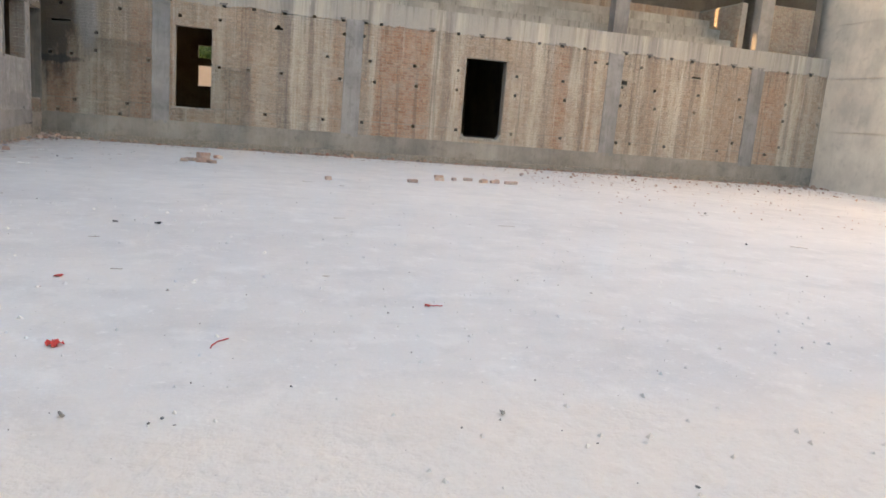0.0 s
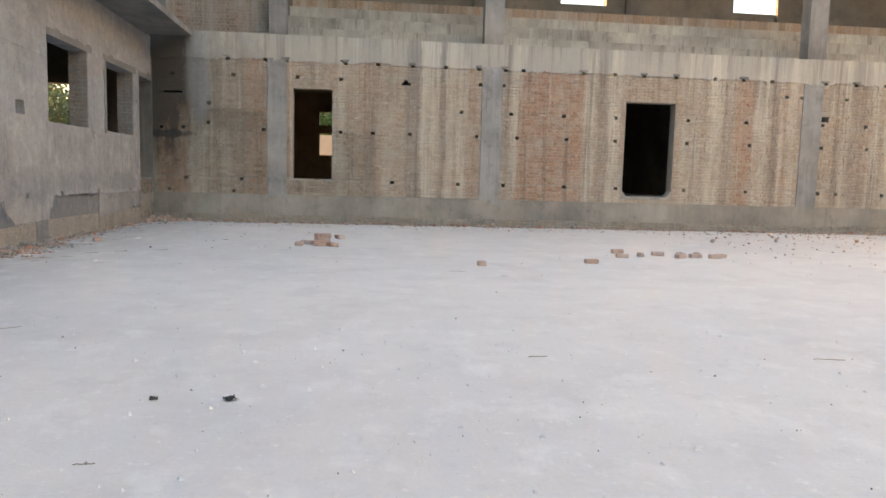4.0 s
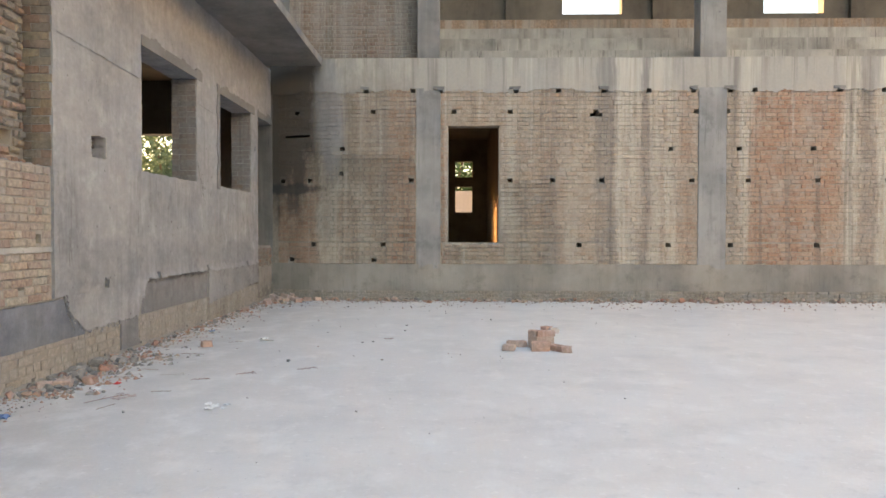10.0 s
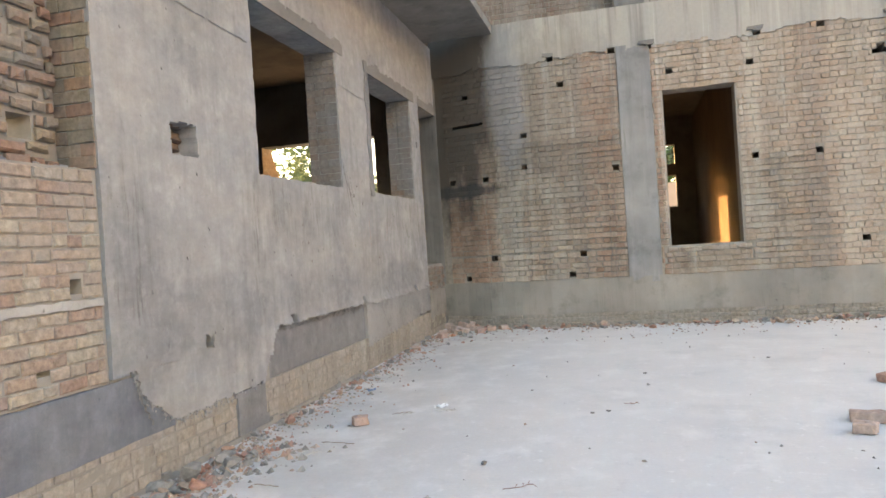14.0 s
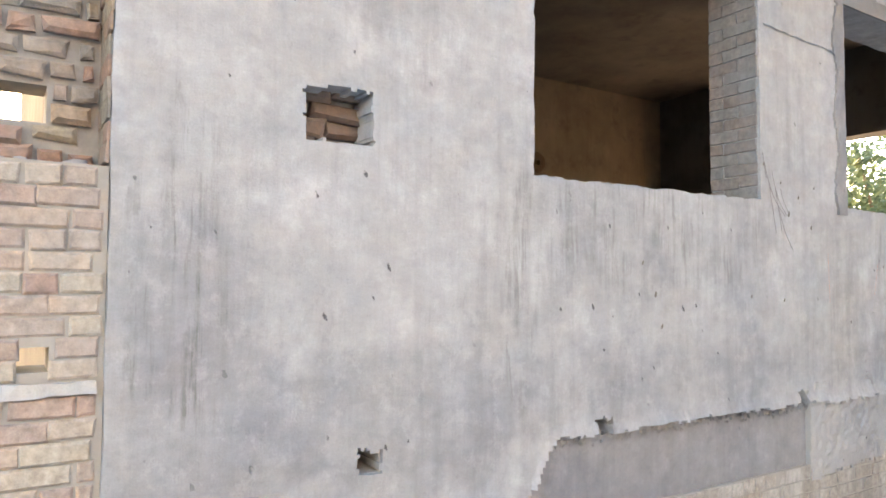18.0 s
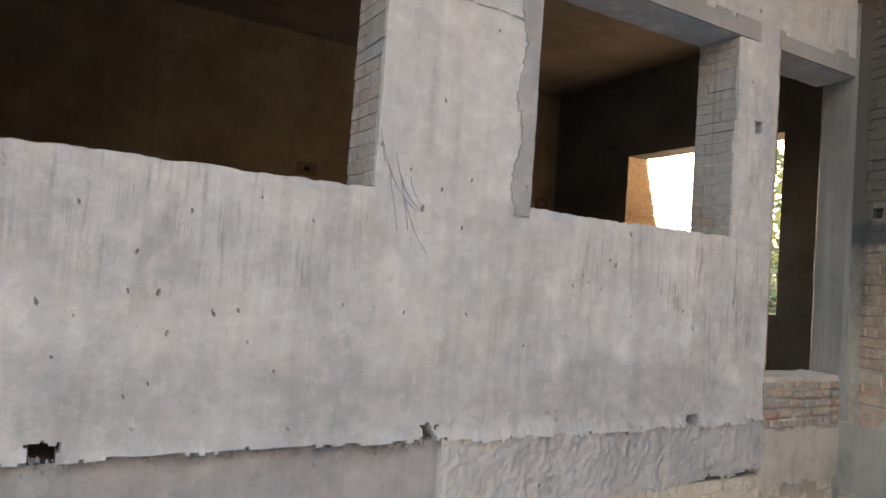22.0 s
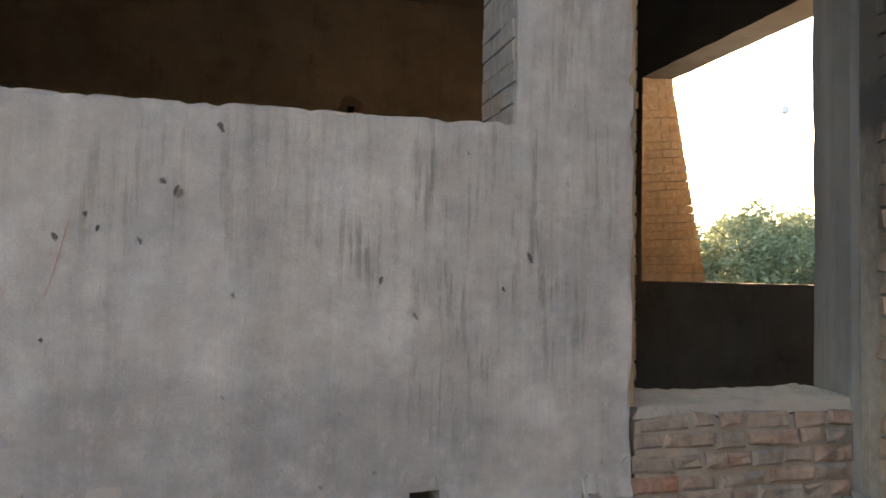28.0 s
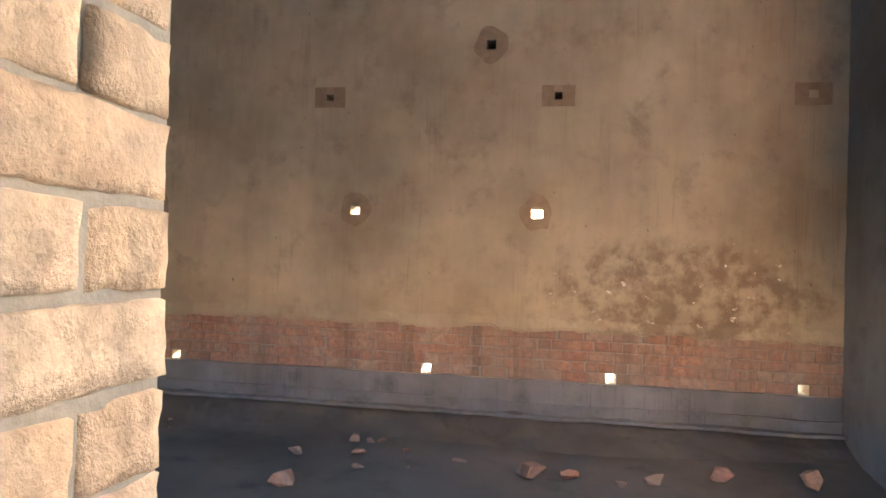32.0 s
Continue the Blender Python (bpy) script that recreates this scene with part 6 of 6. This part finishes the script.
    me = bpy.data.meshes.new("loose_brick")
    bm.to_mesh(me)
    bm.free()
    me.materials.append(M_LOOSE)
    return me


BRICKS = [loose_brick_mesh(i) for i in range(4)]
HALVES = [loose_brick_mesh(10 + i, 0.09 + 0.02 * i) for i in range(3)]


def put_brick(x, y, z, turn, tilt=(0, 0), half=False, k=0, label="dusty whole brick lying on the floor", group="loose bricks"):
    ob = new("loose_brick", (HALVES if half else BRICKS)[k % 3])
    ob.matrix_world = pose(x, y, z, tilt[0], tilt[1], turn)
    return tagged(ob, label, "brick", group)


PILE = "dusty brick in a small loose pile"
for x, y, z, turn, tilt, half, k in (
        (5.105, -6.62, 0.057, 5, (90, 0), False, 0), (5.13, -6.54, 0.057, 8, (90, 0), False, 1),
        (5.20, -6.40, 0.0, 4, (0, 0), False, 2), (5.19, -6.41, 0.076, 2, (0, 0), False, 0), (5.205, -6.40, 0.152, 6, (0, 0), False, 1),
        (5.03, -6.40, 0.11, 70, (8, 88), False, 2), (4.76, -6.64, 0.0, -22, (0, 0), True, 0), (4.83, -6.30, 0.0, -12, (0, 0), False, 1),
        (4.98, -6.27, 0.0, 25, (0, 0), True, 2), (5.33, -6.63, 0.0, -52, (0, 0), False, 2), (5.47, -6.75, 0.0, -8, (0, 0), True, 1)):
    put_brick(x - 0.015, y + 0.087, z, turn, tilt, half, k, PILE, "brick pile")
put_brick(5.42, -4.77, 0.0, 40, k=0, half=True)
put_brick(5.51, -4.93, 0.02, 15, (80, 0), k=1, half=True)
put_brick(7.95, -9.27, 0.0, 12, half=True, k=1, label="single broken red brick on the dusty floor")
put_brick(9.90, -8.75, 0.0, 4, k=2)
for k, (x, y, a) in enumerate(((11.0, -6.95, 5), (10.80, -7.78, -8), (11.31, -7.52, 20), (11.68, -7.32, -5), (12.0, -7.65, 30), (12.18, -7.50, -20), (12.32, -7.60, 10), (12.10, -7.35, 60), (12.55, -7.30, 15), (12.69, -7.65, -10), (12.85, -7.55, 25))):
    put_brick(x, y, 0.0, a, k=k, half=k % 3 == 2)
put_brick(0.40, -8.80, 0.0, 12, half=True, k=0, label="broken orange brick beside the side wall")
put_brick(0.58, -8.62, 0.0, -5, half=True, k=2, label="broken orange brick beside the side wall")
put_brick(0.27, -8.86, 0.0, 40, half=True, k=1, label="broken orange brick beside the side wall")
put_brick(0.88, -6.34, 0.0, 35, half=True, k=1, label="broken orange brick beside the side wall")


def chunk_mesh(seed, flatness=0.6):
    """An irregular broken lump of brick or mortar."""
    rng = random.Random(seed)
    bm = bmesh.new()
    for _ in range(14):
        p = Vector((rng.gauss(0, 1), rng.gauss(0, 1), rng.gauss(0, 1))).normalized()
        bm.verts.new((p.x * rng.uniform(0.7, 1.1), p.y * rng.uniform(0.45, 0.8), p.z * flatness * rng.uniform(0.7, 1)))
    bmesh.ops.convex_hull(bm, input=bm.verts[:])
    low = min(v.co.z for v in bm.verts)
    for v in bm.verts:
        v.co.z = max(v.co.z - low - 0.12, 0.0)
    me = bpy.data.meshes.new("chunk")
    bm.to_mesh(me)
    bm.free()
    return me


CHUNKS = [chunk_mesh(200 + i, 0.45 + 0.06 * (i % 5)) for i in range(12)]
GREY_CHUNKS = [me.copy() for me in CHUNKS[:6]]
for me in CHUNKS:
    me.materials.append(M_RUBBLE)
DARK_CHUNKS = [me.copy() for me in CHUNKS[:6]]
for me in DARK_CHUNKS:
    me.materials.clear()
    me.materials.append(M_INNERBRICK)
for me in GREY_CHUNKS:
    me.materials.append(M_STONE)


def put_chunk(x, y, s, rng, z=0.0, grey=False, group="rubble along the walls", indoor=False, label="broken lump of brick at the foot of the wall"):
    ob = new("rubble_lump", rng.choice(DARK_CHUNKS if indoor else GREY_CHUNKS if grey else CHUNKS))
    ob.matrix_world = pose(x, y, z, 0, 0, rng.uniform(0, 360)) @ Matrix.Diagonal((s, s, s * rng.uniform(0.7, 1.1), 1))
    return tagged(ob, label if not grey else label.replace("brick", "grey mortar"), "rubble", group)


heap_rng = random.Random(52)
for k, (x, y, z, a, tx, ty, half) in enumerate(((0.42, -0.42, 0.0, 25, 4, 0, True), (0.22, -0.30, 0.02, 70, 18, 10, False), (0.55, -0.22, 0.0, -15, 0, 6, False), (0.70, -0.50, 0.0, 40, 0, 0, True), (0.10, -0.62, 0.0, 15, 10, 0, True), (0.30, -0.12, 0.06, -35, -12, 8, False), (0.85, -0.25, 0.0, 10, 0, 0, True), (0.05, -0.16, 0.07, 80, 20, -8, True), (0.48, -0.04, 0.05, 5, 0, 14, True), (0.16, -0.95, 0.0, 55, 8, 0, True), (1.05, -0.10, 0.0, 30, 0, 0, True), (0.33, -0.70, 0.0, -50, 0, 4, True))):
    put_brick(x, y, z, a, (tx, ty), half, k, "broken brick in the rubble heap in the corner", "corner heap")
for k in range(34):
    put_chunk(0.02 + abs(heap_rng.gauss(0, 0.35)), 0.05 - abs(heap_rng.gauss(0, 0.42)), heap_rng.uniform(0.035, 0.09), heap_rng, grey=heap_rng.random() < 0.4, group="corner heap", label="broken lump of brick in the corner heap")
rng = random.Random(77)
for i in range(95):
    y = -0.15 - 10.3 * rng.random() ** 1.15
    x = -0.017 * (y + 7.4) + 0.03 + abs(rng.gauss(0, 0.13)) + (0.15 if -9.6 < y < -7.4 and i % 3 == 0 else 0)
    put_chunk(x, y, 0.022 + 0.055 * rng.random() ** 1.6, rng, grey=rng.random() < 0.45)
for x, y, s, g in ((0.10, -8.08, 0.11, True), (0.19, -7.85, 0.12, True), (0.26, -8.3, 0.09, True), (0.34, -8.02, 0.09, False), (0.30, -7.55, 0.09, True), (0.16, -7.3, 0.08, False), (0.16, -6.35, 0.09, False), (0.3, -8.95, 0.08, True), (0.75, -9.05, 0.06, True)):
    put_chunk(x, y, s, rng, grey=g)
for i in range(45):
    x = 10.5 * rng.random()
    put_chunk(x, bend(x) - 0.05 - abs(rng.gauss(0, 0.13)), 0.025 + 0.065 * rng.random() ** 1.5, rng, grey=rng.random() < 0.4)
for x, y, s in ((3.45, -0.6, 0.09), (5.3, -0.35, 0.12), (5.45, -0.5, 0.10), (6.96, -0.57, 0.08), (7.35, -0.89, 0.09), (7.9, -0.5, 0.11), (0.35, 0.0, 0.12), (0.6, -0.15, 0.10), (0.15, -0.25, 0.11), (8.6, -0.45, 0.1), (9.4, -0.6, 0.12), (9.6, -0.4, 0.13)):
    put_chunk(x, y, s, rng)
for i in range(26):
    x = 4.7 + 5.6 * rng.random()
    put_chunk(x, -0.10 - 0.05 * (x - 4.7) * rng.random() - abs(rng.gauss(0, 0.10)), rng.uniform(0.05, 0.115), rng)
for i in range(25):
    put_chunk(0.5 + 4.2 * rng.random() ** 1.3, -1.2 - 8.6 * rng.random(), rng.uniform(0.011, 0.028), rng, grey=rng.random() < 0.6, group="crumbs on the floor", label="small crumb of brick on the dusty floor")
for i in range(25):
    put_chunk(-5.9 + 2.6 * rng.random() ** 1.6, rng.uniform(-4.5, 1.6), rng.uniform(0.025, 0.08), rng, z=0.19, grey=rng.random() < 0.5, group="rubble in the side room", indoor=True, label="broken brick lump on the side room's floor")
for x, y, s in ((-4.969, -0.592, 0.13), (-5.004, -0.329, 0.1), (-5.074, 0.294, 0.12), (-5.25, 0.75, 0.11), (-5.294, 1.381, 0.14), (-4.355, -2.188, 0.12)):
    put_chunk(x, y, s, rng, z=0.20, group="rubble in the side room", indoor=True, label="broken brick lump on the side room's floor")


def chips(name, count, pick, material, label, size=(0.006, 0.02), seed=1):
    """Uncounted small crumbs as one scatter of low lumps."""
    r = random.Random(seed)
    verts, faces = [], []
    for _ in range(count):
        x, y = pick(r)
        s, a = r.uniform(*size), r.uniform(0, 6.28)
        n = len(verts)
        for k in range(4):
            b = a + k * 1.57 + r.uniform(-.4, .4)
            verts.append((x + math.cos(b) * s * r.uniform(.6, 1.3), y + math.sin(b) * s * r.uniform(.6, 1.3), -0.006))
        verts.append((x + r.uniform(-.3, .3) * s, y + r.uniform(-.3, .3) * s, s * r.uniform(.5, 1.0)))
        faces += [(n + k, n + (k + 1) % 4, n + 4) for k in range(4)]
    return tagged(flat(name, verts, faces, material), label, "rubble", kind="stuff")


def along_left(r):
    y = -0.1 - 11.0 * r.random()
    return -0.017 * (y + 7.4) + 0.02 + abs(r.gauss(0, 0.22)) + 0.5 * (r.random() < 0.12) * r.random(), y


def along_back(r):
    x = 28.2 * r.random()
    return x, bend(x) - 0.03 - abs(r.gauss(0, 0.22)) - (0.8 + 0.1 * max(0, x - 15)) * (r.random() < 0.25) * r.random() * 2


def all_over(r):
    return r.uniform(0.3, 27.5), -0.5 - 23.5 * r.random()


def far_right(r):
    return r.uniform(13.0, 27.5), -0.3 - 13.5 * r.random() ** 1.6


def lumps(name, count, pick, material, label, size=(0.02, 0.06), seed=1, z=0.0):
    """Uncounted rough lumps joined into one heap."""
    r = random.Random(seed)
    verts, faces = [], []
    for _ in range(count):
        x, y = pick(r)
        me = r.choice(CHUNKS)
        m = pose(x, y, z, r.uniform(-12, 12), r.uniform(-12, 12), r.uniform(0, 360))
        s, n = size[0] + (size[1] - size[0]) * r.random() ** 2, len(verts)
        verts += [m @ (v.co * s) for v in me.vertices]
        faces += [tuple(n + i for i in f.vertices) for f in me.polygons]
    return tagged(flat(name, verts, faces, material), label, "rubble", kind="stuff")


def left_foot(r):
    y = -0.1 - 11.0 * r.random()
    return -0.017 * (y + 7.4) + 0.03 + abs(r.gauss(0, 0.15)) + (0.6 * r.random() if r.random() < 0.15 else 0), y


def heap(r):
    y = -9.3 + 2.0 * r.random()
    return 0.06 + abs(r.gauss(0, 0.22)), y


def back_foot(r):
    x = 29.0 * r.random()
    return x, bend(x) - 0.04 - abs(r.gauss(0, 0.16))


def shelf_of_bay(r):
    y = -8.4 - 3.5 * r.random()
    return -0.017 * (y + 7.4) - 0.05 - 0.22 * r.random(), y


lumps("brick_rubble", 260, left_foot, M_RUBBLE, "broken brick rubble along the side wall", (0.012, 0.05), 21)
lumps("mortar_rubble", 200, left_foot, M_STONE, "grey mortar rubble along the side wall", (0.012, 0.05), 22)
lumps("brick_rubble", 60, heap, M_RUBBLE, "heap of broken brick beside the brick infill", (0.02, 0.07), 23)
lumps("mortar_rubble", 70, heap, M_STONE, "heap of mortar lumps beside the brick infill", (0.02, 0.08), 24)
def shards(r):
    y = -9.25 + 2.3 * r.random()
    return 0.10 + abs(r.gauss(0, 0.30)), y


chips("flat_shards", 260, shards, M_RUBBLE, "flat brick flakes strewn beside the side wall", (0.012, 0.05), 41)
chips("flat_shards", 200, shards, M_STONE, "flat mortar flakes strewn beside the side wall", (0.012, 0.05), 42)
lumps("brick_rubble", 420, back_foot, M_RUBBLE, "broken brick rubble along the back wall", (0.025, 0.10), 25)
lumps("mortar_rubble", 260, back_foot, M_STONE, "grey mortar rubble along the back wall", (0.02, 0.09), 26)
def right_corner(r):
    return 28.9 - 2.6 * r.random() ** 1.5, -0.15 - abs(r.gauss(0, 0.5))


def far_strew(r):
    return r.uniform(14.0, 28.5), -0.5 - 7.0 * r.random() ** 1.5


lumps("brick_rubble", 70, right_corner, M_RUBBLE, "heap of broken brick in the far corner", (0.05, 0.14), 28)
lumps("brick_rubble", 150, far_strew, M_LOOSE, "broken bricks strewn over the far floor", (0.03, 0.09), 29)
def crust(name, count, u0, u1, material, label, seed, size, drop, out):
    """Crumbs of plaster clinging under the broken edge, joined into one rough ledge."""
    r = random.Random(seed)
    verts, faces = [], []
    for _ in range(count):
        u = r.uniform(u0, u1)
        me = r.choice(CHUNKS)
        m = pose(out + r.uniform(-0.012, 0.008), u, plaster_foot(u) - drop * r.random() ** 1.4, r.uniform(0, 360), r.uniform(60, 120), r.uniform(-20, 20))
        s, n = size[0] + (size[1] - size[0]) * r.random() ** 2, len(verts)
        verts += [m @ (v.co * s) for v in me.vertices]
        faces += [tuple(n + i for i in f.vertices) for f in me.polygons]
    return tagged(flat(name, verts, faces, material, LEFT), label, "plaster", kind="stuff")


crust("plaster_crust", 300, -6.2, -3.7, M_PATCH, "crumbling ledge of plaster under its broken edge", 31, (0.007, 0.022), 0.06, -0.022)
crust("plaster_crust", 260, -3.7, -0.9, M_ROUGHCAST, "crumbling ledge of plaster under its broken edge", 32, (0.006, 0.018), 0.05, -0.012)
crust("plaster_crust", 120, -8.1, -6.3, M_PLASTER, "crumbs of plaster under its broken edge", 33, (0.008, 0.024), 0.05, -0.006)
lumps("ledge_mortar", 150, shelf_of_bay, M_ROUGHCAST, "mortar droppings on the ledge of the brick infill", (0.02, 0.06), 27, 2.115)
chips("brick_crumbs", 900, along_left, M_RUBBLE, "brick crumbs and dust along the side wall", (0.006, 0.026), 3)
chips("mortar_crumbs", 500, along_left, M_STONE, "grey mortar crumbs along the side wall", (0.006, 0.03), 4)
chips("back_wall_crumbs", 2200, along_back, M_RUBBLE, "brick crumbs along the foot of the back wall", (0.008, 0.035), 5)
chips("back_wall_mortar", 900, along_back, M_STONE, "mortar crumbs along the foot of the back wall", (0.008, 0.035), 6)
chips("floor_chips", 420, all_over, M_STONE, "small dark chips scattered over the floor", (0.006, 0.02), 7)
chips("far_floor_chips", 420, far_right, M_LOOSE, "brick chips strewn over the far floor", (0.012, 0.042), 8)


def near_floor(r):
    return r.uniform(2.5, 12.0), -23.6 + 9.5 * r.random()


chips("pale_flakes", 500, near_floor, M_FLOOR, "pale flakes of dried screed on the floor", (0.010, 0.030), 51)
chips("floor_grit", 260, near_floor, M_STONE, "dark grit scattered over the dusty floor", (0.005, 0.013), 52)


def twig(points, r, material, name, label, category="twig"):
    cu = bpy.data.curves.new(name, "CURVE")
    cu.dimensions, cu.bevel_depth, cu.bevel_resolution = "3D", r, 1
    sp = cu.splines.new("POLY")
    sp.points.add(len(points) - 1)
    for p, (x, y, z) in zip(sp.points, points):
        p.co = (x, y, z, 1)
    ob = new(name, cu)
    dg = bpy.context.evaluated_depsgraph_get()
    me = bpy.data.meshes.new_from_object(ob.evaluated_get(dg))
    bpy.data.objects.remove(ob)
    me.materials.clear()
    me.materials.append(material)
    return tagged(new(name, me), label, category, "litter on the floor")


def stick(x, y, length, turn, bow=0.1, r=0.0028, material=M_TWIG, name="twig", label="thin dry twig on the dusty floor", category="twig"):
    a = radians(turn)
    pts = []
    for i in range(6):
        s = i / 5 - 0.5
        off = bow * length * (0.25 - s * s)
        pts.append((x + math.cos(a) * s * length - math.sin(a) * off, y + math.sin(a) * s * length + math.cos(a) * off, r + 0.004 * (i % 2)))
    return twig(pts, r, material, name, label, category)


def branch(x, y, length, turn, seed, material=None):
    """A dry forked sprig: a bowed stem with side shoots, lying on the floor."""
    r = random.Random(seed)
    a = radians(turn)
    stem = [(x + math.cos(a) * s * length + r.uniform(-0.03, 0.03) * length, y + math.sin(a) * s * length + r.uniform(-0.05, 0.05) * length, 0.004 + 0.012 * r.random()) for s in (0, 0.2, 0.4, 0.6, 0.8, 1.0)]
    base = twig(stem, 0.0026, material or M_TWIG, "twig", "dry forked reddish sprig on the dusty floor")
    for k in (2, 3, 4, 4):
        b = a + r.choice((-1, 1)) * r.uniform(0.4, 1.1)
        px, py, pz = stem[k]
        shoot = twig([(px, py, pz), (px + math.cos(b) * length * 0.18, py + math.sin(b) * length * 0.18, pz + 0.01), (px + math.cos(b + 0.3) * length * 0.3, py + math.sin(b + 0.3) * length * 0.3, 0.004)], 0.0018, material or M_TWIG, "shoot", "side shoot of the sprig")
        for key in ("label", "category", "group"):
            del shoot[key]
        shoot.parent = base
    return base


for x, y, l, t in ((6.92, -18.66, 0.06, 3), (7.45, -15.09, 0.16, 5), (9.87, -15.18, 0.26, -8), (7.41, -10.05, 0.24, -8), (2.99, -14.14, 0.19, 40), (8.05, -10.48, 0.10, -20), (1.12, -9.5, 0.2, 70), (0.87, -6.93, 0.3, -8), (1.08, -5.96, 0.18, 30), (0.7, -8.3, 0.22, 10), (1.34, -8.92, 0.18, 8), (4.77, -17.11, 0.10, 4), (5.22, -18.55, 0.09, 0), (15.1, -12.5, 0.30, 20), (14.2, -16.1, 0.25, -30), (0.6, -7.2, 0.3, 70), (0.78, -7.9, 0.2, -10)):
    stick(x, y, l, t, 0.2 if l > 0.2 else 0.08)
for k, (x, y, l, t, m) in enumerate(((0.88, -9.41, 0.42, 58, 0), (1.02, -8.2, 0.24, 10, 1), (1.78, -8.16, 0.2, 32, 0), (2.36, -7.86, 0.2, 30, 0), (1.42, -8.44, 0.18, 28, 0), (1.38, -5.9, 0.18, 10, 1), (3.05, -5.65, 0.12, 5, 0), (0.62, -7.35, 0.26, 40, 1), (1.12, -6.05, 0.12, 60, 1))):
    branch(x, y, l, t, 900 + k, M_STRAW if m else M_ROOT)
stick(6.11, -20.50, 0.20, 62, 0.5, 0.004, M_RED, "red_string", "curl of red plastic string on the floor", "string")
stick(7.66, -19.61, 0.12, -6, 0.1, 0.004, M_RED, "red_string", "curl of red plastic string on the floor", "string")


def scrap(x, y, s, material, name, label, category, seed, lift=0.25):
    """A crumpled scrap: a small sheet, folded unevenly, with some thickness."""
    r = random.Random(seed)
    bm = bmesh.new()
    bmesh.ops.create_grid(bm, x_segments=7, y_segments=5, size=s)
    for v in bm.verts:
        q = v.co * (3.0 / s * 0.5)
        v.co.z = abs(noise.noise(q + Vector((seed, 0, 0)))) * s * lift * 2
        v.co += noise.noise_vector(q * 1.7 + Vector((0, seed, 0))) * s * 0.25
    low = min(v.co.z for v in bm.verts)
    for v in bm.verts:
        v.co.z -= low - 0.001
    geom = bmesh.ops.solidify(bm, geom=bm.faces[:], thickness=0.002)
    ob = part(name, bm, material)
    ob.matrix_world = pose(x, y, 0.003, 0, 0, r.uniform(0, 360))
    return tagged(ob, label, category, "litter on the floor")


scrap(5.235, -20.52, 0.035, M_RED, "plastic_scrap", "crumpled bit of red plastic on the floor", "litter", 1, 0.8)
scrap(7.60, -19.61, 0.020, M_RED, "plastic_scrap", "crumpled bit of red plastic on the floor", "litter", 2, 0.8)
scrap(4.855, -18.83, 0.028, M_RED, "rust_flake", "small reddish flake on the floor", "litter", 3)
scrap(5.26, -16.14, 0.035, M_SOOT, "burnt_scrap", "charred black scrap on the pale floor", "litter", 5, 0.6)
scrap(4.80, -16.13, 0.025, M_SOOT, "burnt_scrap", "charred black scrap on the pale floor", "litter", 6, 0.6)
for k, (x, y, q) in enumerate(((1.95, -9.40, 0.028), (2.03, -9.47, 0.034), (2.11, -9.40, 0.026), (2.02, -9.56, 0.038), (2.12, -9.53, 0.022))):
    scrap(x, y, q, M_PAPER, "paper_scrap", "torn white shred of paper on the floor", "litter", 80 + k, 0.5)
for k, (x, y, q) in enumerate(((1.09, -9.22, 0.05), (1.16, -9.12, 0.035))):
    scrap(x, y, q, M_PINK, "paper_scrap", "faded pink shred of wrapping beside a dry root", "litter", 90 + k, 0.12)
scrap(0.78, -8.62, 0.028, M_RED, "wrapper", "crushed red and white wrapper by the rubble", "litter", 9, 0.6)
scrap(0.72, -8.9, 0.04, M_PAPER, "paper_scrap", "crumpled white paper by the rubble", "litter", 10, 0.5)
scrap(1.4, -5.75, 0.05, M_PAPER, "paper_scrap", "crumpled white paper on the floor", "litter", 11, 0.4)
scrap(0.42, -5.0, 0.035, M_BLUEBIT, "plastic_scrap", "bit of blue plastic among the rubble", "litter", 12, 0.6)
scrap(0.5, -9.9, 0.05, M_BLUEBIT, "plastic_scrap", "bit of blue plastic among the rubble", "litter", 13, 0.6)
for x, y, s in ((5.49, -21.49, 0.030), (5.91, -21.55, 0.014), (5.86, -21.6, 0.010), (5.97, -21.62, 0.010), (7.49, -21.62, 0.024), (8.07, -22.4, 0.016), (9.24, -19.12, 0.015), (15.33, -12.22, 0.05), (13.32, -16.03, 0.03)):
    put_chunk(x, y, s, rng, grey=True, group="stones on the floor")
